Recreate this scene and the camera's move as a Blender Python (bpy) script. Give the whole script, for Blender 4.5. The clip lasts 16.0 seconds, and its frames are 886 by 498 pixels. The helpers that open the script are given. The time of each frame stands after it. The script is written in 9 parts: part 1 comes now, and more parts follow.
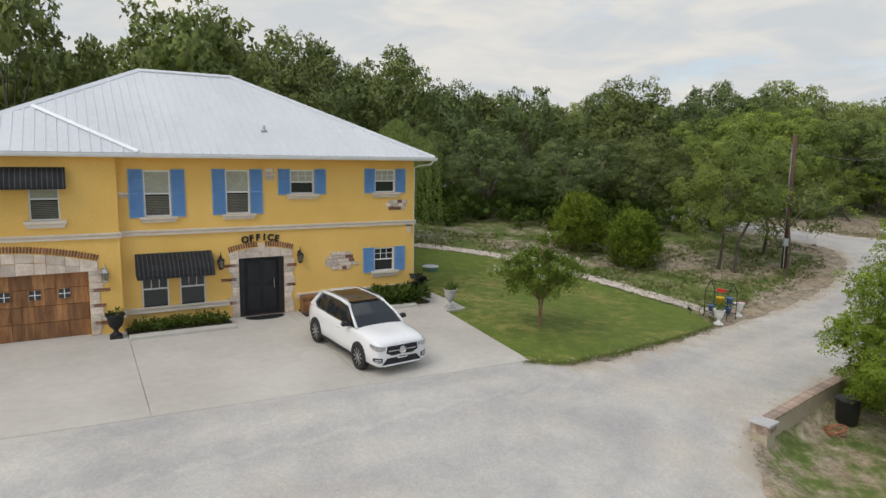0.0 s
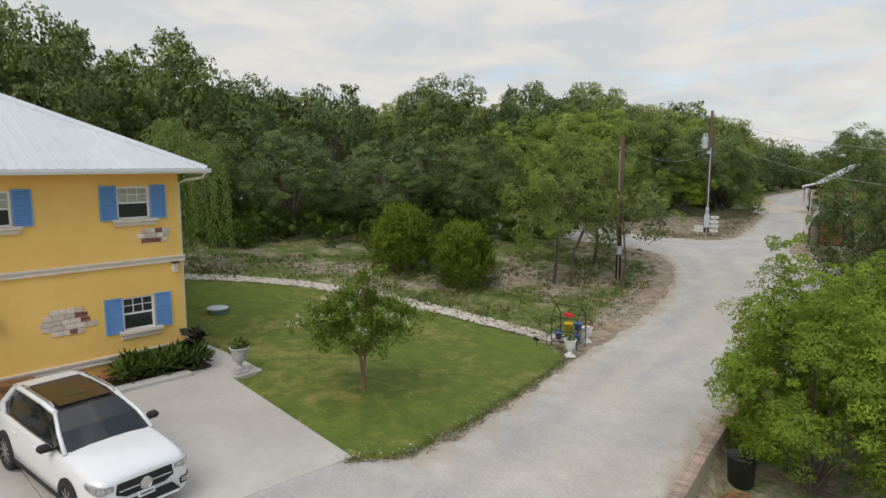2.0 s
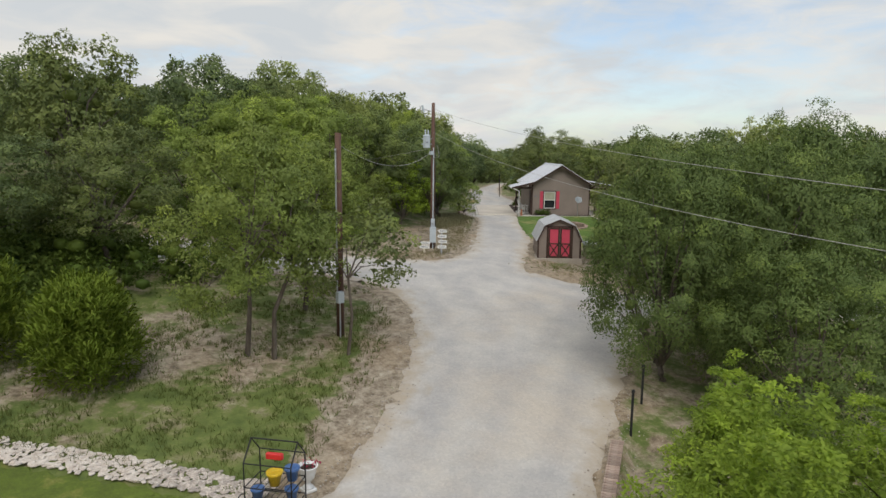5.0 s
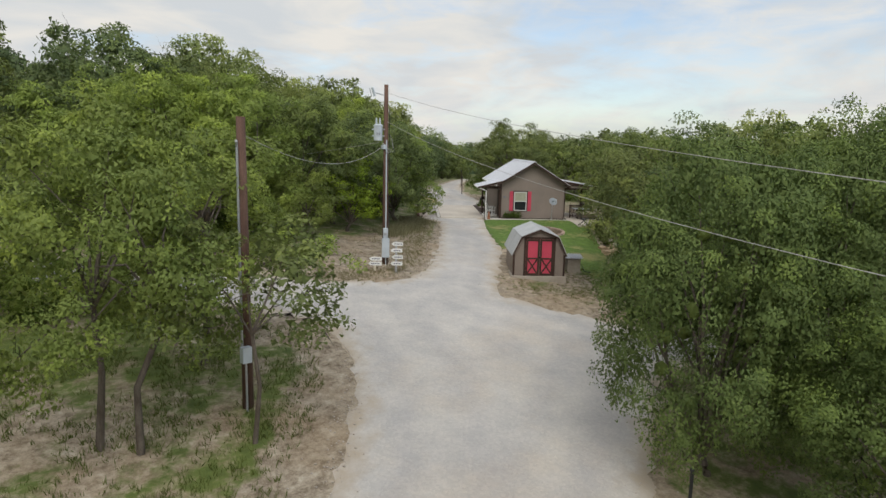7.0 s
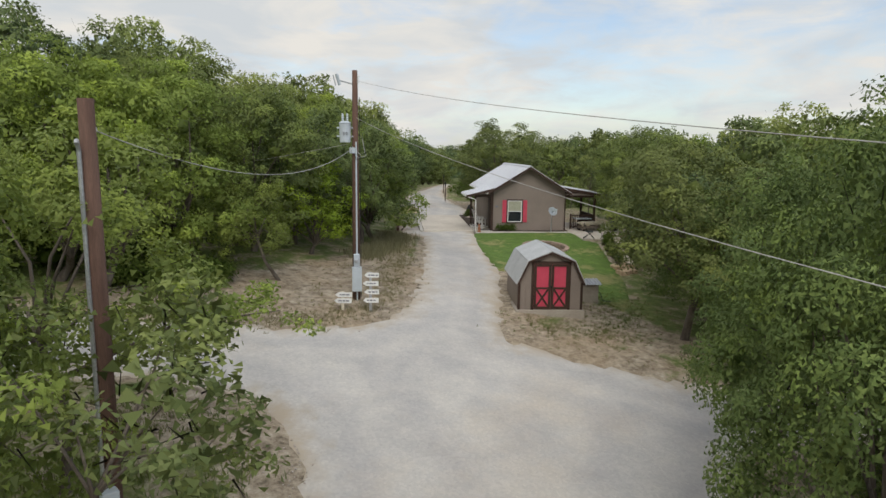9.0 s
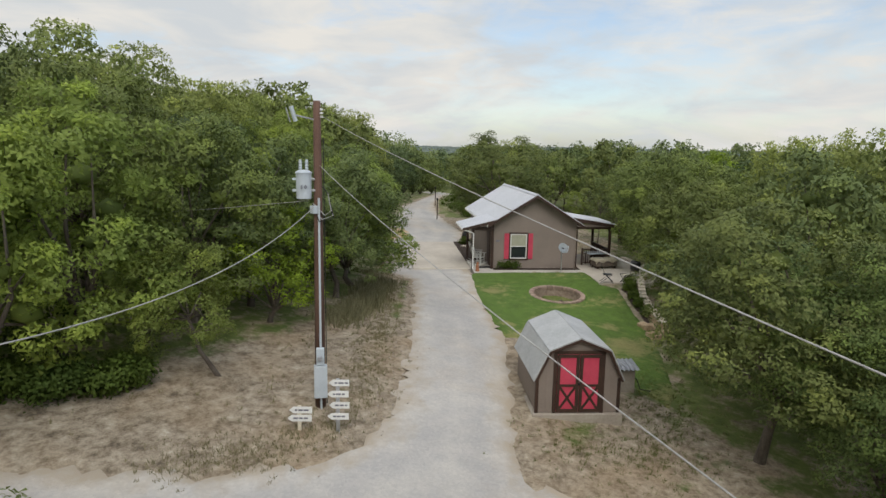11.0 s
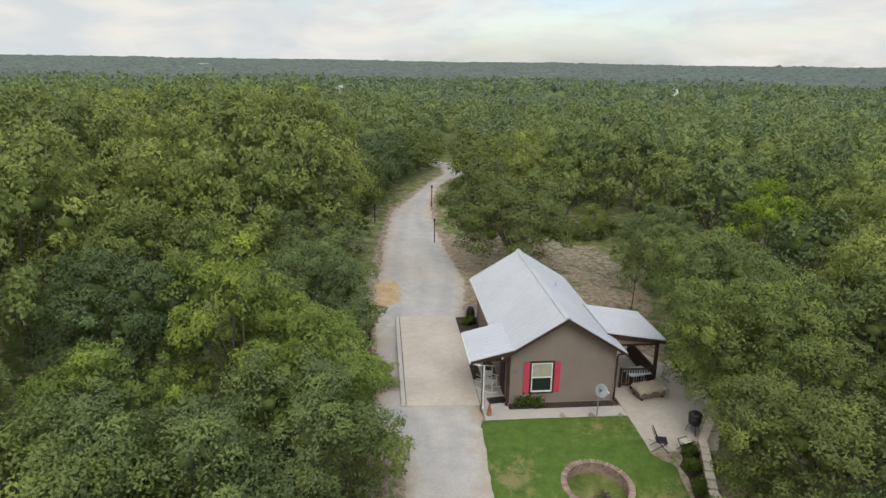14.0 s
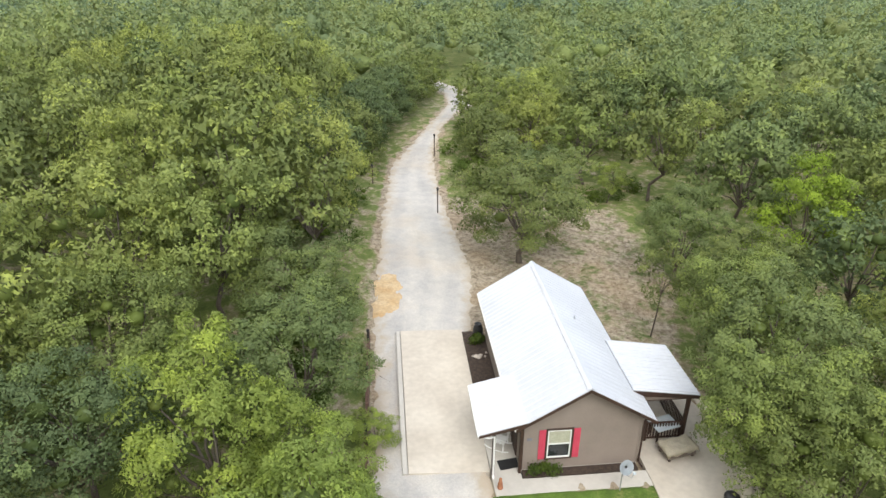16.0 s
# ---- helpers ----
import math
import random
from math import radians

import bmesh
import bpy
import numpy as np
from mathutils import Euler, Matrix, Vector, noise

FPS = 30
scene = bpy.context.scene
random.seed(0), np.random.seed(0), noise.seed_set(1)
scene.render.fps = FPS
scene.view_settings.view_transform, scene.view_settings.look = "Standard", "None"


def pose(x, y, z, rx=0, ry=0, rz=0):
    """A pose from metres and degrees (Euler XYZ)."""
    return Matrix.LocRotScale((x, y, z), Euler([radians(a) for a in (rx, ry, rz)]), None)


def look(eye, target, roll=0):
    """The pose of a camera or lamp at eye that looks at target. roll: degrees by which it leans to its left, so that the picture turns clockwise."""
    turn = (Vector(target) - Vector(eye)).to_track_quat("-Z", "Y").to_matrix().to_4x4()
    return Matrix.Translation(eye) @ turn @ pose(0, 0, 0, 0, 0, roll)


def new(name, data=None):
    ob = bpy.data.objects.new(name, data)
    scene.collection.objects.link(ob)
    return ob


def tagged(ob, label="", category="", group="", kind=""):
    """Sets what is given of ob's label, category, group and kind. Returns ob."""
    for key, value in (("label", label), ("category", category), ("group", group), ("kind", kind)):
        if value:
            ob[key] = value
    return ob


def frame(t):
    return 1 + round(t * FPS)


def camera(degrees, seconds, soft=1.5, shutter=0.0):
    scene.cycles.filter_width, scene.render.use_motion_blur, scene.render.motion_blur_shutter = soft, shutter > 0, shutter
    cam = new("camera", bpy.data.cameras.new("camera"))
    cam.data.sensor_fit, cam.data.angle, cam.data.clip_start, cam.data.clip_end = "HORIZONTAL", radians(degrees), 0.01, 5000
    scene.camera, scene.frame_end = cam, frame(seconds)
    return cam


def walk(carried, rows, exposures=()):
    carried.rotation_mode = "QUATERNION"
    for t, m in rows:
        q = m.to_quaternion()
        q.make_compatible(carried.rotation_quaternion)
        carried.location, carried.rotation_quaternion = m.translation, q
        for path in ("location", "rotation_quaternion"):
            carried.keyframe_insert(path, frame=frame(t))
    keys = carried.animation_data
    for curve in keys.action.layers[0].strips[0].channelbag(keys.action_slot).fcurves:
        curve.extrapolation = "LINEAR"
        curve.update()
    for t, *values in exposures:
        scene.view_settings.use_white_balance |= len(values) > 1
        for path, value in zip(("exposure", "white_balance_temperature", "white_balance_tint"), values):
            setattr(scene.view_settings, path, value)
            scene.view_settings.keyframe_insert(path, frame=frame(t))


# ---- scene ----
cam = camera(69.4, 16.0)
PATH = [
    (0, (2.245, 0.979, 4.340), (2.128, 2.718, 4.095), 0.8),
    (0.5, (2.219, 2.189, 4.467), (2.226, 3.932, 4.217), 0.7),
    (1, (2.265, 3.656, 4.537), (2.397, 5.393, 4.288), 0.6),
    (1.5, (2.426, 5.303, 4.538), (2.682, 7.027, 4.296), 0.3),
    (2, (2.772, 7.016, 4.529), (3.150, 8.719, 4.295), -0.1),
    (2.5, (3.216, 8.848, 4.574), (3.723, 10.517, 4.341), -0.2),
    (3, (3.759, 10.646, 4.619), (4.396, 12.270, 4.385), -0.2),
    (3.5, (4.328, 12.308, 4.777), (5.093, 13.874, 4.536), 0.2),
    (4, (5.170, 13.883, 4.911), (6.052, 15.386, 4.664), 0.2),
    (4.5, (6.099, 15.345, 5.051), (7.093, 16.775, 4.798), 0.3),
    (5, (7.150, 16.859, 5.206), (8.251, 18.206, 4.945), 0.6),
    (7.5, (12.535, 23.116, 5.259), (13.727, 24.381, 4.985), 1.2),
    (8, (13.543, 24.343, 5.175), (14.747, 25.598, 4.908), 1.0),
    (10.5, (18.739, 30.026, 5.851), (19.981, 31.242, 5.577), 0.7),
    (11, (19.832, 31.161, 6.813), (21.074, 32.376, 6.537), 1.0),
    (11.5, (20.929, 32.353, 7.976), (22.173, 33.566, 7.695), 1.2),
    (12, (22.084, 33.602, 9.225), (23.333, 34.811, 8.951), 0.6),
    (12.5, (23.274, 34.836, 10.683), (24.519, 36.039, 10.366), 0.8),
    (13, (24.497, 36.155, 12.099), (25.737, 37.347, 11.729), 0.9),
    (13.5, (25.835, 37.533, 13.328), (27.067, 38.716, 12.905), 0.9),
    (14, (26.961, 38.717, 14.621), (28.180, 39.886, 14.126), 0.9),
    (14.5, (28.038, 39.856, 15.936), (29.239, 41.008, 15.364), 0.8),
    (15, (29.073, 40.931, 17.019), (30.258, 42.065, 16.382), 0.7),
    (15.5, (30.337, 41.916, 18.206), (31.493, 43.038, 17.498), 0.1),
    (16, (31.471, 42.974, 19.314), (32.602, 44.077, 18.538), -0.1),
]
walk(cam, [(t, look(eye, target, roll)) for t, eye, target, roll in PATH],
     exposures=[(0, -0.16), (3.5, -0.17), (6.0, -0.10), (12.0, -0.12), (14.0, -0.01), (15.0, 0.34), (16.0, 0.78)])

# ---------------------------------------------------------------- light
SUN_AZ, SUN_EL = 235.0, 50.0      # degrees: where the veiled sun stands
world = bpy.data.worlds.new("sky")
scene.world = world
world.use_nodes = True
wn, wl = world.node_tree.nodes, world.node_tree.links
wn.clear()


def wnode(kind, **values):
    n = wn.new(kind)
    for k, v in values.items():
        n.inputs[k].default_value = v
    return n


sky = wn.new("ShaderNodeTexSky")
sky.sky_type = "NISHITA"
sky.sun_disc = False
sky.sun_elevation, sky.sun_rotation = radians(SUN_EL), radians(90 - SUN_AZ)
sky.dust_density = 1.2
coord = wn.new("ShaderNodeTexCoord")
stretch = wn.new("ShaderNodeMapping")
stretch.inputs["Scale"].default_value = (1.0, 1.0, 3.2)
wl.new(coord.outputs["Generated"], stretch.inputs["Vector"])
cloud = wnode("ShaderNodeTexNoise", Scale=3.4, Detail=8.0, Roughness=0.55, Distortion=0.3)
wl.new(stretch.outputs["Vector"], cloud.inputs["Vector"])
cover = wn.new("ShaderNodeValToRGB")
cover.color_ramp.elements[0].position, cover.color_ramp.elements[1].position = 0.30, 0.48
cover.color_ramp.elements[0].color, cover.color_ramp.elements[1].color = (0.25, 0.25, 0.25, 1), (1, 1, 1, 1)
side = wn.new("ShaderNodeVectorMath")
side.operation = "DOT_PRODUCT"
side.inputs[1].default_value = (-0.13, 0.08, -0.15)
wl.new(coord.outputs["Generated"], side.inputs[0])
thin = wn.new("ShaderNodeMath")
puffs = wnode("ShaderNodeTexNoise", Scale=9.0, Detail=7.0, Roughness=0.6, Distortion=0.4)
wl.new(stretch.outputs["Vector"], puffs.inputs["Vector"])
mixed = wn.new("ShaderNodeMix")
mixed.inputs["Factor"].default_value = 0.46
wl.new(cloud.outputs["Fac"], mixed.inputs["A"])
wl.new(puffs.outputs["Fac"], mixed.inputs["B"])
wl.new(mixed.outputs["Result"], thin.inputs[0])
wl.new(side.outputs["Value"], thin.inputs[1])
wl.new(thin.outputs[0], cover.inputs["Fac"])
blue = wn.new("ShaderNodeVectorMath")
blue.operation = "SCALE"
blue.inputs["Scale"].default_value = 0.17
wl.new(sky.outputs["Color"], blue.inputs[0])
veil = wn.new("ShaderNodeMix")
veil.data_type = "RGBA"
wl.new(cover.outputs["Color"], veil.inputs["Factor"])
wl.new(blue.outputs["Vector"], veil.inputs["A"])
rise = wn.new("ShaderNodeSeparateXYZ")
wl.new(coord.outputs["Generated"], rise.inputs[0])
dome = wn.new("ShaderNodeValToRGB")
dome.color_ramp.elements[0].position, dome.color_ramp.elements[1].position = 0.38, 1.0
dome.color_ramp.elements[0].color, dome.color_ramp.elements[1].color = (0.80, 0.795, 0.765, 1), (1.55, 1.54, 1.50, 1)
wl.new(rise.outputs["Z"], dome.inputs["Fac"])
billow = wnode("ShaderNodeTexNoise", Scale=6.2, Detail=6.0, Roughness=0.52, Distortion=0.5)
wl.new(stretch.outputs["Vector"], billow.inputs["Vector"])
puffy = wn.new("ShaderNodeValToRGB")
puffy.color_ramp.elements[0].position, puffy.color_ramp.elements[1].position = 0.38, 0.64
puffy.color_ramp.elements[0].color, puffy.color_ramp.elements[1].color = (0.86, 0.91, 0.98, 1), (1.10, 1.07, 1.04, 1)
wl.new(billow.outputs["Fac"], puffy.inputs["Fac"])
shade_ = wn.new("ShaderNodeMix")
shade_.data_type, shade_.blend_type = "RGBA", "MULTIPLY"
shade_.inputs["Factor"].default_value = 1.0
wl.new(dome.outputs["Color"], shade_.inputs["A"])
wl.new(puffy.outputs["Color"], shade_.inputs["B"])
wl.new(shade_.outputs["Result"], veil.inputs["B"])
back = wn.new("ShaderNodeBackground")
back.inputs["Strength"].default_value = 1.0
wl.new(veil.outputs["Result"], back.inputs["Color"])
out = wn.new("ShaderNodeOutputWorld")
wl.new(back.outputs["Background"], out.inputs["Surface"])

lamp = bpy.data.lights.new("sun", "SUN")
lamp.energy, lamp.angle, lamp.color = 1.5, radians(38), (1.0, 0.97, 0.90)
sun = new("sun", lamp)
sx, sy = math.cos(radians(SUN_AZ)) * math.cos(radians(SUN_EL)), math.sin(radians(SUN_AZ)) * math.cos(radians(SUN_EL))
sun.matrix_world = look((30 + 60 * sx, 30 + 60 * sy, 60 * math.sin(radians(SUN_EL))), (30, 30, 0))


# ---------------------------------------------------------------- materials
def material(name):
    m = bpy.data.materials.new(name)
    m.use_nodes = True
    m.node_tree.nodes.clear()
    return m, m.node_tree.nodes, m.node_tree.links


def ramp(nodes, stops):
    r = nodes.new("ShaderNodeValToRGB")
    while len(r.color_ramp.elements) < len(stops):
        r.color_ramp.elements.new(0.5)
    for e, (pos, col) in zip(r.color_ramp.elements, stops):
        e.position, e.color = pos, (*col, 1)
    return r


def tex_noise(nodes, links, vec, scale, detail=4.0, rough=0.55):
    n = nodes.new("ShaderNodeTexNoise")
    n.inputs["Scale"].default_value, n.inputs["Detail"].default_value, n.inputs["Roughness"].default_value = scale, detail, rough
    links.new(vec, n.inputs["Vector"])
    return n


def blend(nodes, links, fac, a, b, mode="MIX"):
    """Mixes colours; fac, a and b are sockets or values."""
    m = nodes.new("ShaderNodeMix")
    m.data_type, m.blend_type = "RGBA", mode
    for key, v in (("Factor", fac), ("A", a), ("B", b)):
        if isinstance(v, (int, float)):
            m.inputs[key].default_value = v
        elif isinstance(v, tuple):
            m.inputs[key].default_value = (*v, 1)
        else:
            links.new(v, m.inputs[key])
    return m.outputs["Result"]


def surface(name, a, b, rough=0.7, scale=1.5, fine=25.0, bump=0.15, metal=0.0, random_tint=0.0, grit=0.18, stretch_to=None, coat=0.0):
    """A worn surface: two colours in large patches, a fine grain over them, and relief from the grain."""
    m, n, l = material(name)
    tc = n.new("ShaderNodeTexCoord")
    vec = tc.outputs["Object"]
    if stretch_to:
        mp = n.new("ShaderNodeMapping")
        mp.inputs["Scale"].default_value = stretch_to
        l.new(vec, mp.inputs["Vector"])
        vec = mp.outputs["Vector"]
    big, small = tex_noise(n, l, vec, scale), tex_noise(n, l, vec, fine, 3.0)
    pick = ramp(n, [(0.35, a), (0.65, b)])
    l.new(big.outputs["Fac"], pick.inputs["Fac"])
    grain = ramp(n, [(0.3, (1 - grit,) * 3), (0.7, (1 + grit,) * 3)])
    l.new(small.outputs["Fac"], grain.inputs["Fac"])
    col = blend(n, l, 1.0, pick.outputs["Color"], grain.outputs["Color"], "MULTIPLY")
    if random_tint:
        info = n.new("ShaderNodeObjectInfo")
        tint = ramp(n, [(0.0, (1 - random_tint,) * 3), (1.0, (1 + random_tint,) * 3)])
        l.new(info.outputs["Random"], tint.inputs["Fac"])
        col = blend(n, l, 1.0, col, tint.outputs["Color"], "MULTIPLY")
    p = n.new("ShaderNodeBsdfPrincipled")
    l.new(col, p.inputs["Base Color"])
    p.inputs["Roughness"].default_value, p.inputs["Metallic"].default_value = rough, metal
    p.inputs["Coat Weight"].default_value = coat
    if bump:
        bp = n.new("ShaderNodeBump")
        bp.inputs["Strength"].default_value, bp.inputs["Distance"].default_value = bump, 0.02
        l.new(small.outputs["Fac"], bp.inputs["Height"])
        l.new(bp.outputs["Normal"], p.inputs["Normal"])
    o = n.new("ShaderNodeOutputMaterial")
    l.new(p.outputs["BSDF"], o.inputs["Surface"])
    return m


def leafy(name, dark, light, tint=0.22, see_through=0.22):
    """Leaves: every leaf its own shade, every tree its own tint, and light shining through."""
    m, n, l = material(name)
    geo, info = n.new("ShaderNodeNewGeometry"), n.new("ShaderNodeObjectInfo")
    pick = ramp(n, [(0.0, dark), (1.0, light)])
    l.new(geo.outputs["Random Per Island"], pick.inputs["Fac"])
    own = ramp(n, [(0.0, (1 - tint * 1.1, 1 - tint * 0.8, 1 - tint * 0.1)), (0.3, (1 - tint * 0.2, 1.0, 1 + tint * 0.35)), (0.62, (1.0, 1 - tint * 0.1, 1 - tint * 0.2)), (1.0, (1 + tint * 0.36, 1 + tint * 0.50, 1 + tint * 0.0))])
    at = n.new("ShaderNodeAttribute")
    at.attribute_name = "tint"
    total, wrap = n.new("ShaderNodeMath"), n.new("ShaderNodeMath")
    wrap.operation = "FRACT"
    l.new(info.outputs["Random"], total.inputs[0])
    l.new(at.outputs["Fac"], total.inputs[1])
    l.new(total.outputs[0], wrap.inputs[0])
    l.new(wrap.outputs[0], own.inputs["Fac"])
    col = blend(n, l, 1.0, pick.outputs["Color"], own.outputs["Color"], "MULTIPLY")
    tone = n.new("ShaderNodeAttribute")
    tone.attribute_name = "tone"
    young = blend(n, l, 1.0, col, (1.62, 1.56, 1.22), "MULTIPLY")
    col = blend(n, l, tone.outputs["Fac"], col, young)
    p = n.new("ShaderNodeBsdfPrincipled")
    p.inputs["Roughness"].default_value = 0.6
    p.inputs["Specular IOR Level"].default_value = 0.15
    l.new(col, p.inputs["Base Color"])
    t = n.new("ShaderNodeBsdfTranslucent")
    l.new(col, t.inputs["Color"])
    mix = n.new("ShaderNodeMixShader")
    mix.inputs["Fac"].default_value = see_through
    l.new(p.outputs["BSDF"], mix.inputs[1])
    l.new(t.outputs["BSDF"], mix.inputs[2])
    o = n.new("ShaderNodeOutputMaterial")
    l.new(mix.outputs["Shader"], o.inputs["Surface"])
    return m


def ground_material():
    """Leaf litter and sandy soil where 'bare' is high, rough grass elsewhere."""
    m, n, l = material("rough_ground")
    tc, at = n.new("ShaderNodeTexCoord"), n.new("ShaderNodeAttribute")
    at.attribute_name = "bare"
    vec = tc.outputs["Object"]
    big, mid, small = tex_noise(n, l, vec, 0.35, 5), tex_noise(n, l, vec, 0.9, 8, 0.72), tex_noise(n, l, vec, 2.6, 10, 0.80)
    grass = ramp(n, [(0.34, (0.072, 0.105, 0.020)), (0.50, (0.128, 0.160, 0.036)), (0.68, (0.235, 0.215, 0.095))])
    l.new(mid.outputs["Fac"], grass.inputs["Fac"])
    soil = ramp(n, [(0.37, (0.125, 0.095, 0.062)), (0.46, (0.255, 0.205, 0.145)), (0.56, (0.350, 0.295, 0.220)), (0.68, (0.44, 0.39, 0.31))])
    l.new(small.outputs["Fac"], soil.inputs["Fac"])
    faint = ramp(n, [(0.45, (0, 0, 0)), (0.75, (0.6, 0.6, 0.6))])
    l.new(big.outputs["Fac"], faint.inputs["Fac"])
    warm = blend(n, l, faint.outputs["Color"], soil.outputs["Color"], (0.31, 0.215, 0.12))
    edge = n.new("ShaderNodeMath")
    edge.operation = "ADD"
    l.new(at.outputs["Fac"], edge.inputs[0])
    shift = n.new("ShaderNodeMath")
    shift.operation, shift.inputs[1].default_value = "MULTIPLY_ADD", 1.7
    shift.inputs[2].default_value = -0.85
    l.new(mid.outputs["Fac"], shift.inputs[0])
    l.new(shift.outputs[0], edge.inputs[1])
    cut = ramp(n, [(0.38, (0, 0, 0)), (0.62, (1, 1, 1))])
    l.new(edge.outputs[0], cut.inputs["Fac"])
    col = blend(n, l, cut.outputs["Color"], grass.outputs["Color"], warm)
    speck = ramp(n, [(0.35, (0.80, 0.80, 0.80)), (0.68, (1.2, 1.2, 1.2))])
    l.new(small.outputs["Fac"], speck.inputs["Fac"])
    col = blend(n, l, 1.0, col, speck.outputs["Color"], "MULTIPLY")
    p = n.new("ShaderNodeBsdfPrincipled")
    p.inputs["Roughness"].default_value = 0.95
    l.new(col, p.inputs["Base Color"])
    bp = n.new("ShaderNodeBump")
    bp.inputs["Strength"].default_value, bp.inputs["Distance"].default_value = 0.35, 0.05
    l.new(small.outputs["Fac"], bp.inputs["Height"])
    l.new(bp.outputs["Normal"], p.inputs["Normal"])
    o = n.new("ShaderNodeOutputMaterial")
    l.new(p.outputs["BSDF"], o.inputs["Surface"])
    return m


def gravel_material():
    """Crushed limestone, pale where tyres run, sandy towards its edges ('inside' is metres from the edge)."""
    m, n, l = material("limestone_gravel")
    tc, at = n.new("ShaderNodeTexCoord"), n.new("ShaderNodeAttribute")
    at.attribute_name = "inside"
    vec = tc.outputs["Object"]
    big, mid, small = tex_noise(n, l, vec, 0.22, 5, 0.6), tex_noise(n, l, vec, 1.3, 5, 0.6), tex_noise(n, l, vec, 22.0, 3, 0.7)
    stone = n.new("ShaderNodeTexVoronoi")
    stone.inputs["Scale"].default_value = 16.0
    l.new(vec, stone.inputs["Vector"])
    base = ramp(n, [(0.33, (0.415, 0.396, 0.374)), (0.5, (0.468, 0.448, 0.418)), (0.68, (0.525, 0.50, 0.462))])
    l.new(big.outputs["Fac"], base.inputs["Fac"])
    patch = ramp(n, [(0.36, (0.93, 0.93, 0.94)), (0.64, (1.06, 1.05, 1.03))])
    l.new(mid.outputs["Fac"], patch.inputs["Fac"])
    col = blend(n, l, 1.0, base.outputs["Color"], patch.outputs["Color"], "MULTIPLY")
    drift = tex_noise(n, l, vec, 0.16, 7, 0.68)
    sandy = ramp(n, [(0.50, (0, 0, 0)), (0.68, (0.60, 0.60, 0.60))])
    l.new(drift.outputs["Fac"], sandy.inputs["Fac"])
    col = blend(n, l, sandy.outputs["Color"], col, (0.50, 0.43, 0.345))
    stones = ramp(n, [(0.0, (0.90, 0.90, 0.905)), (0.6, (1.0, 1.0, 1.0)), (1.0, (1.085, 1.08, 1.07))])
    l.new(stone.outputs["Color"], stones.inputs["Fac"])
    col = blend(n, l, 1.0, col, stones.outputs["Color"], "MULTIPLY")
    rim = n.new("ShaderNodeMath")
    rim.operation, rim.inputs[1].default_value, rim.inputs[2].default_value = "MULTIPLY_ADD", 2.2, -1.1
    l.new(mid.outputs["Fac"], rim.inputs[0])
    add = n.new("ShaderNodeMath")
    add.operation = "ADD"
    l.new(at.outputs["Fac"], add.inputs[0])
    l.new(rim.outputs[0], add.inputs[1])
    cut = ramp(n, [(0.05, (1, 1, 1)), (0.85, (0, 0, 0))])
    l.new(add.outputs[0], cut.inputs["Fac"])
    col = blend(n, l, cut.outputs["Color"], col, (0.41, 0.345, 0.265))
    lane = n.new("ShaderNodeMath")
    lane.operation, lane.inputs[1].default_value = "SINE", 0.0
    wide = n.new("ShaderNodeMath")
    wide.operation, wide.inputs[1].default_value, wide.inputs[2].default_value = "MULTIPLY_ADD", 3.4, 0.0
    l.new(at.outputs["Fac"], wide.inputs[0])
    l.new(wide.outputs[0], lane.inputs[0])
    worn = ramp(n, [(0.0, (0.935, 0.935, 0.95)), (0.5, (1.0, 1.0, 1.0)), (1.0, (1.055, 1.05, 1.04))])
    half = n.new("ShaderNodeMath")
    half.operation, half.inputs[1].default_value, half.inputs[2].default_value = "MULTIPLY_ADD", 0.5, 0.5
    l.new(lane.outputs[0], half.inputs[0])
    l.new(half.outputs[0], worn.inputs["Fac"])
    col = blend(n, l, 1.0, col, worn.outputs["Color"], "MULTIPLY")
    p = n.new("ShaderNodeBsdfPrincipled")
    p.inputs["Roughness"].default_value = 0.92
    l.new(col, p.inputs["Base Color"])
    bp = n.new("ShaderNodeBump")
    bp.inputs["Strength"].default_value, bp.inputs["Distance"].default_value = 0.5, 0.03
    l.new(small.outputs["Fac"], bp.inputs["Height"])
    l.new(bp.outputs["Normal"], p.inputs["Normal"])
    o = n.new("ShaderNodeOutputMaterial")
    l.new(p.outputs["BSDF"], o.inputs["Surface"])
    return m


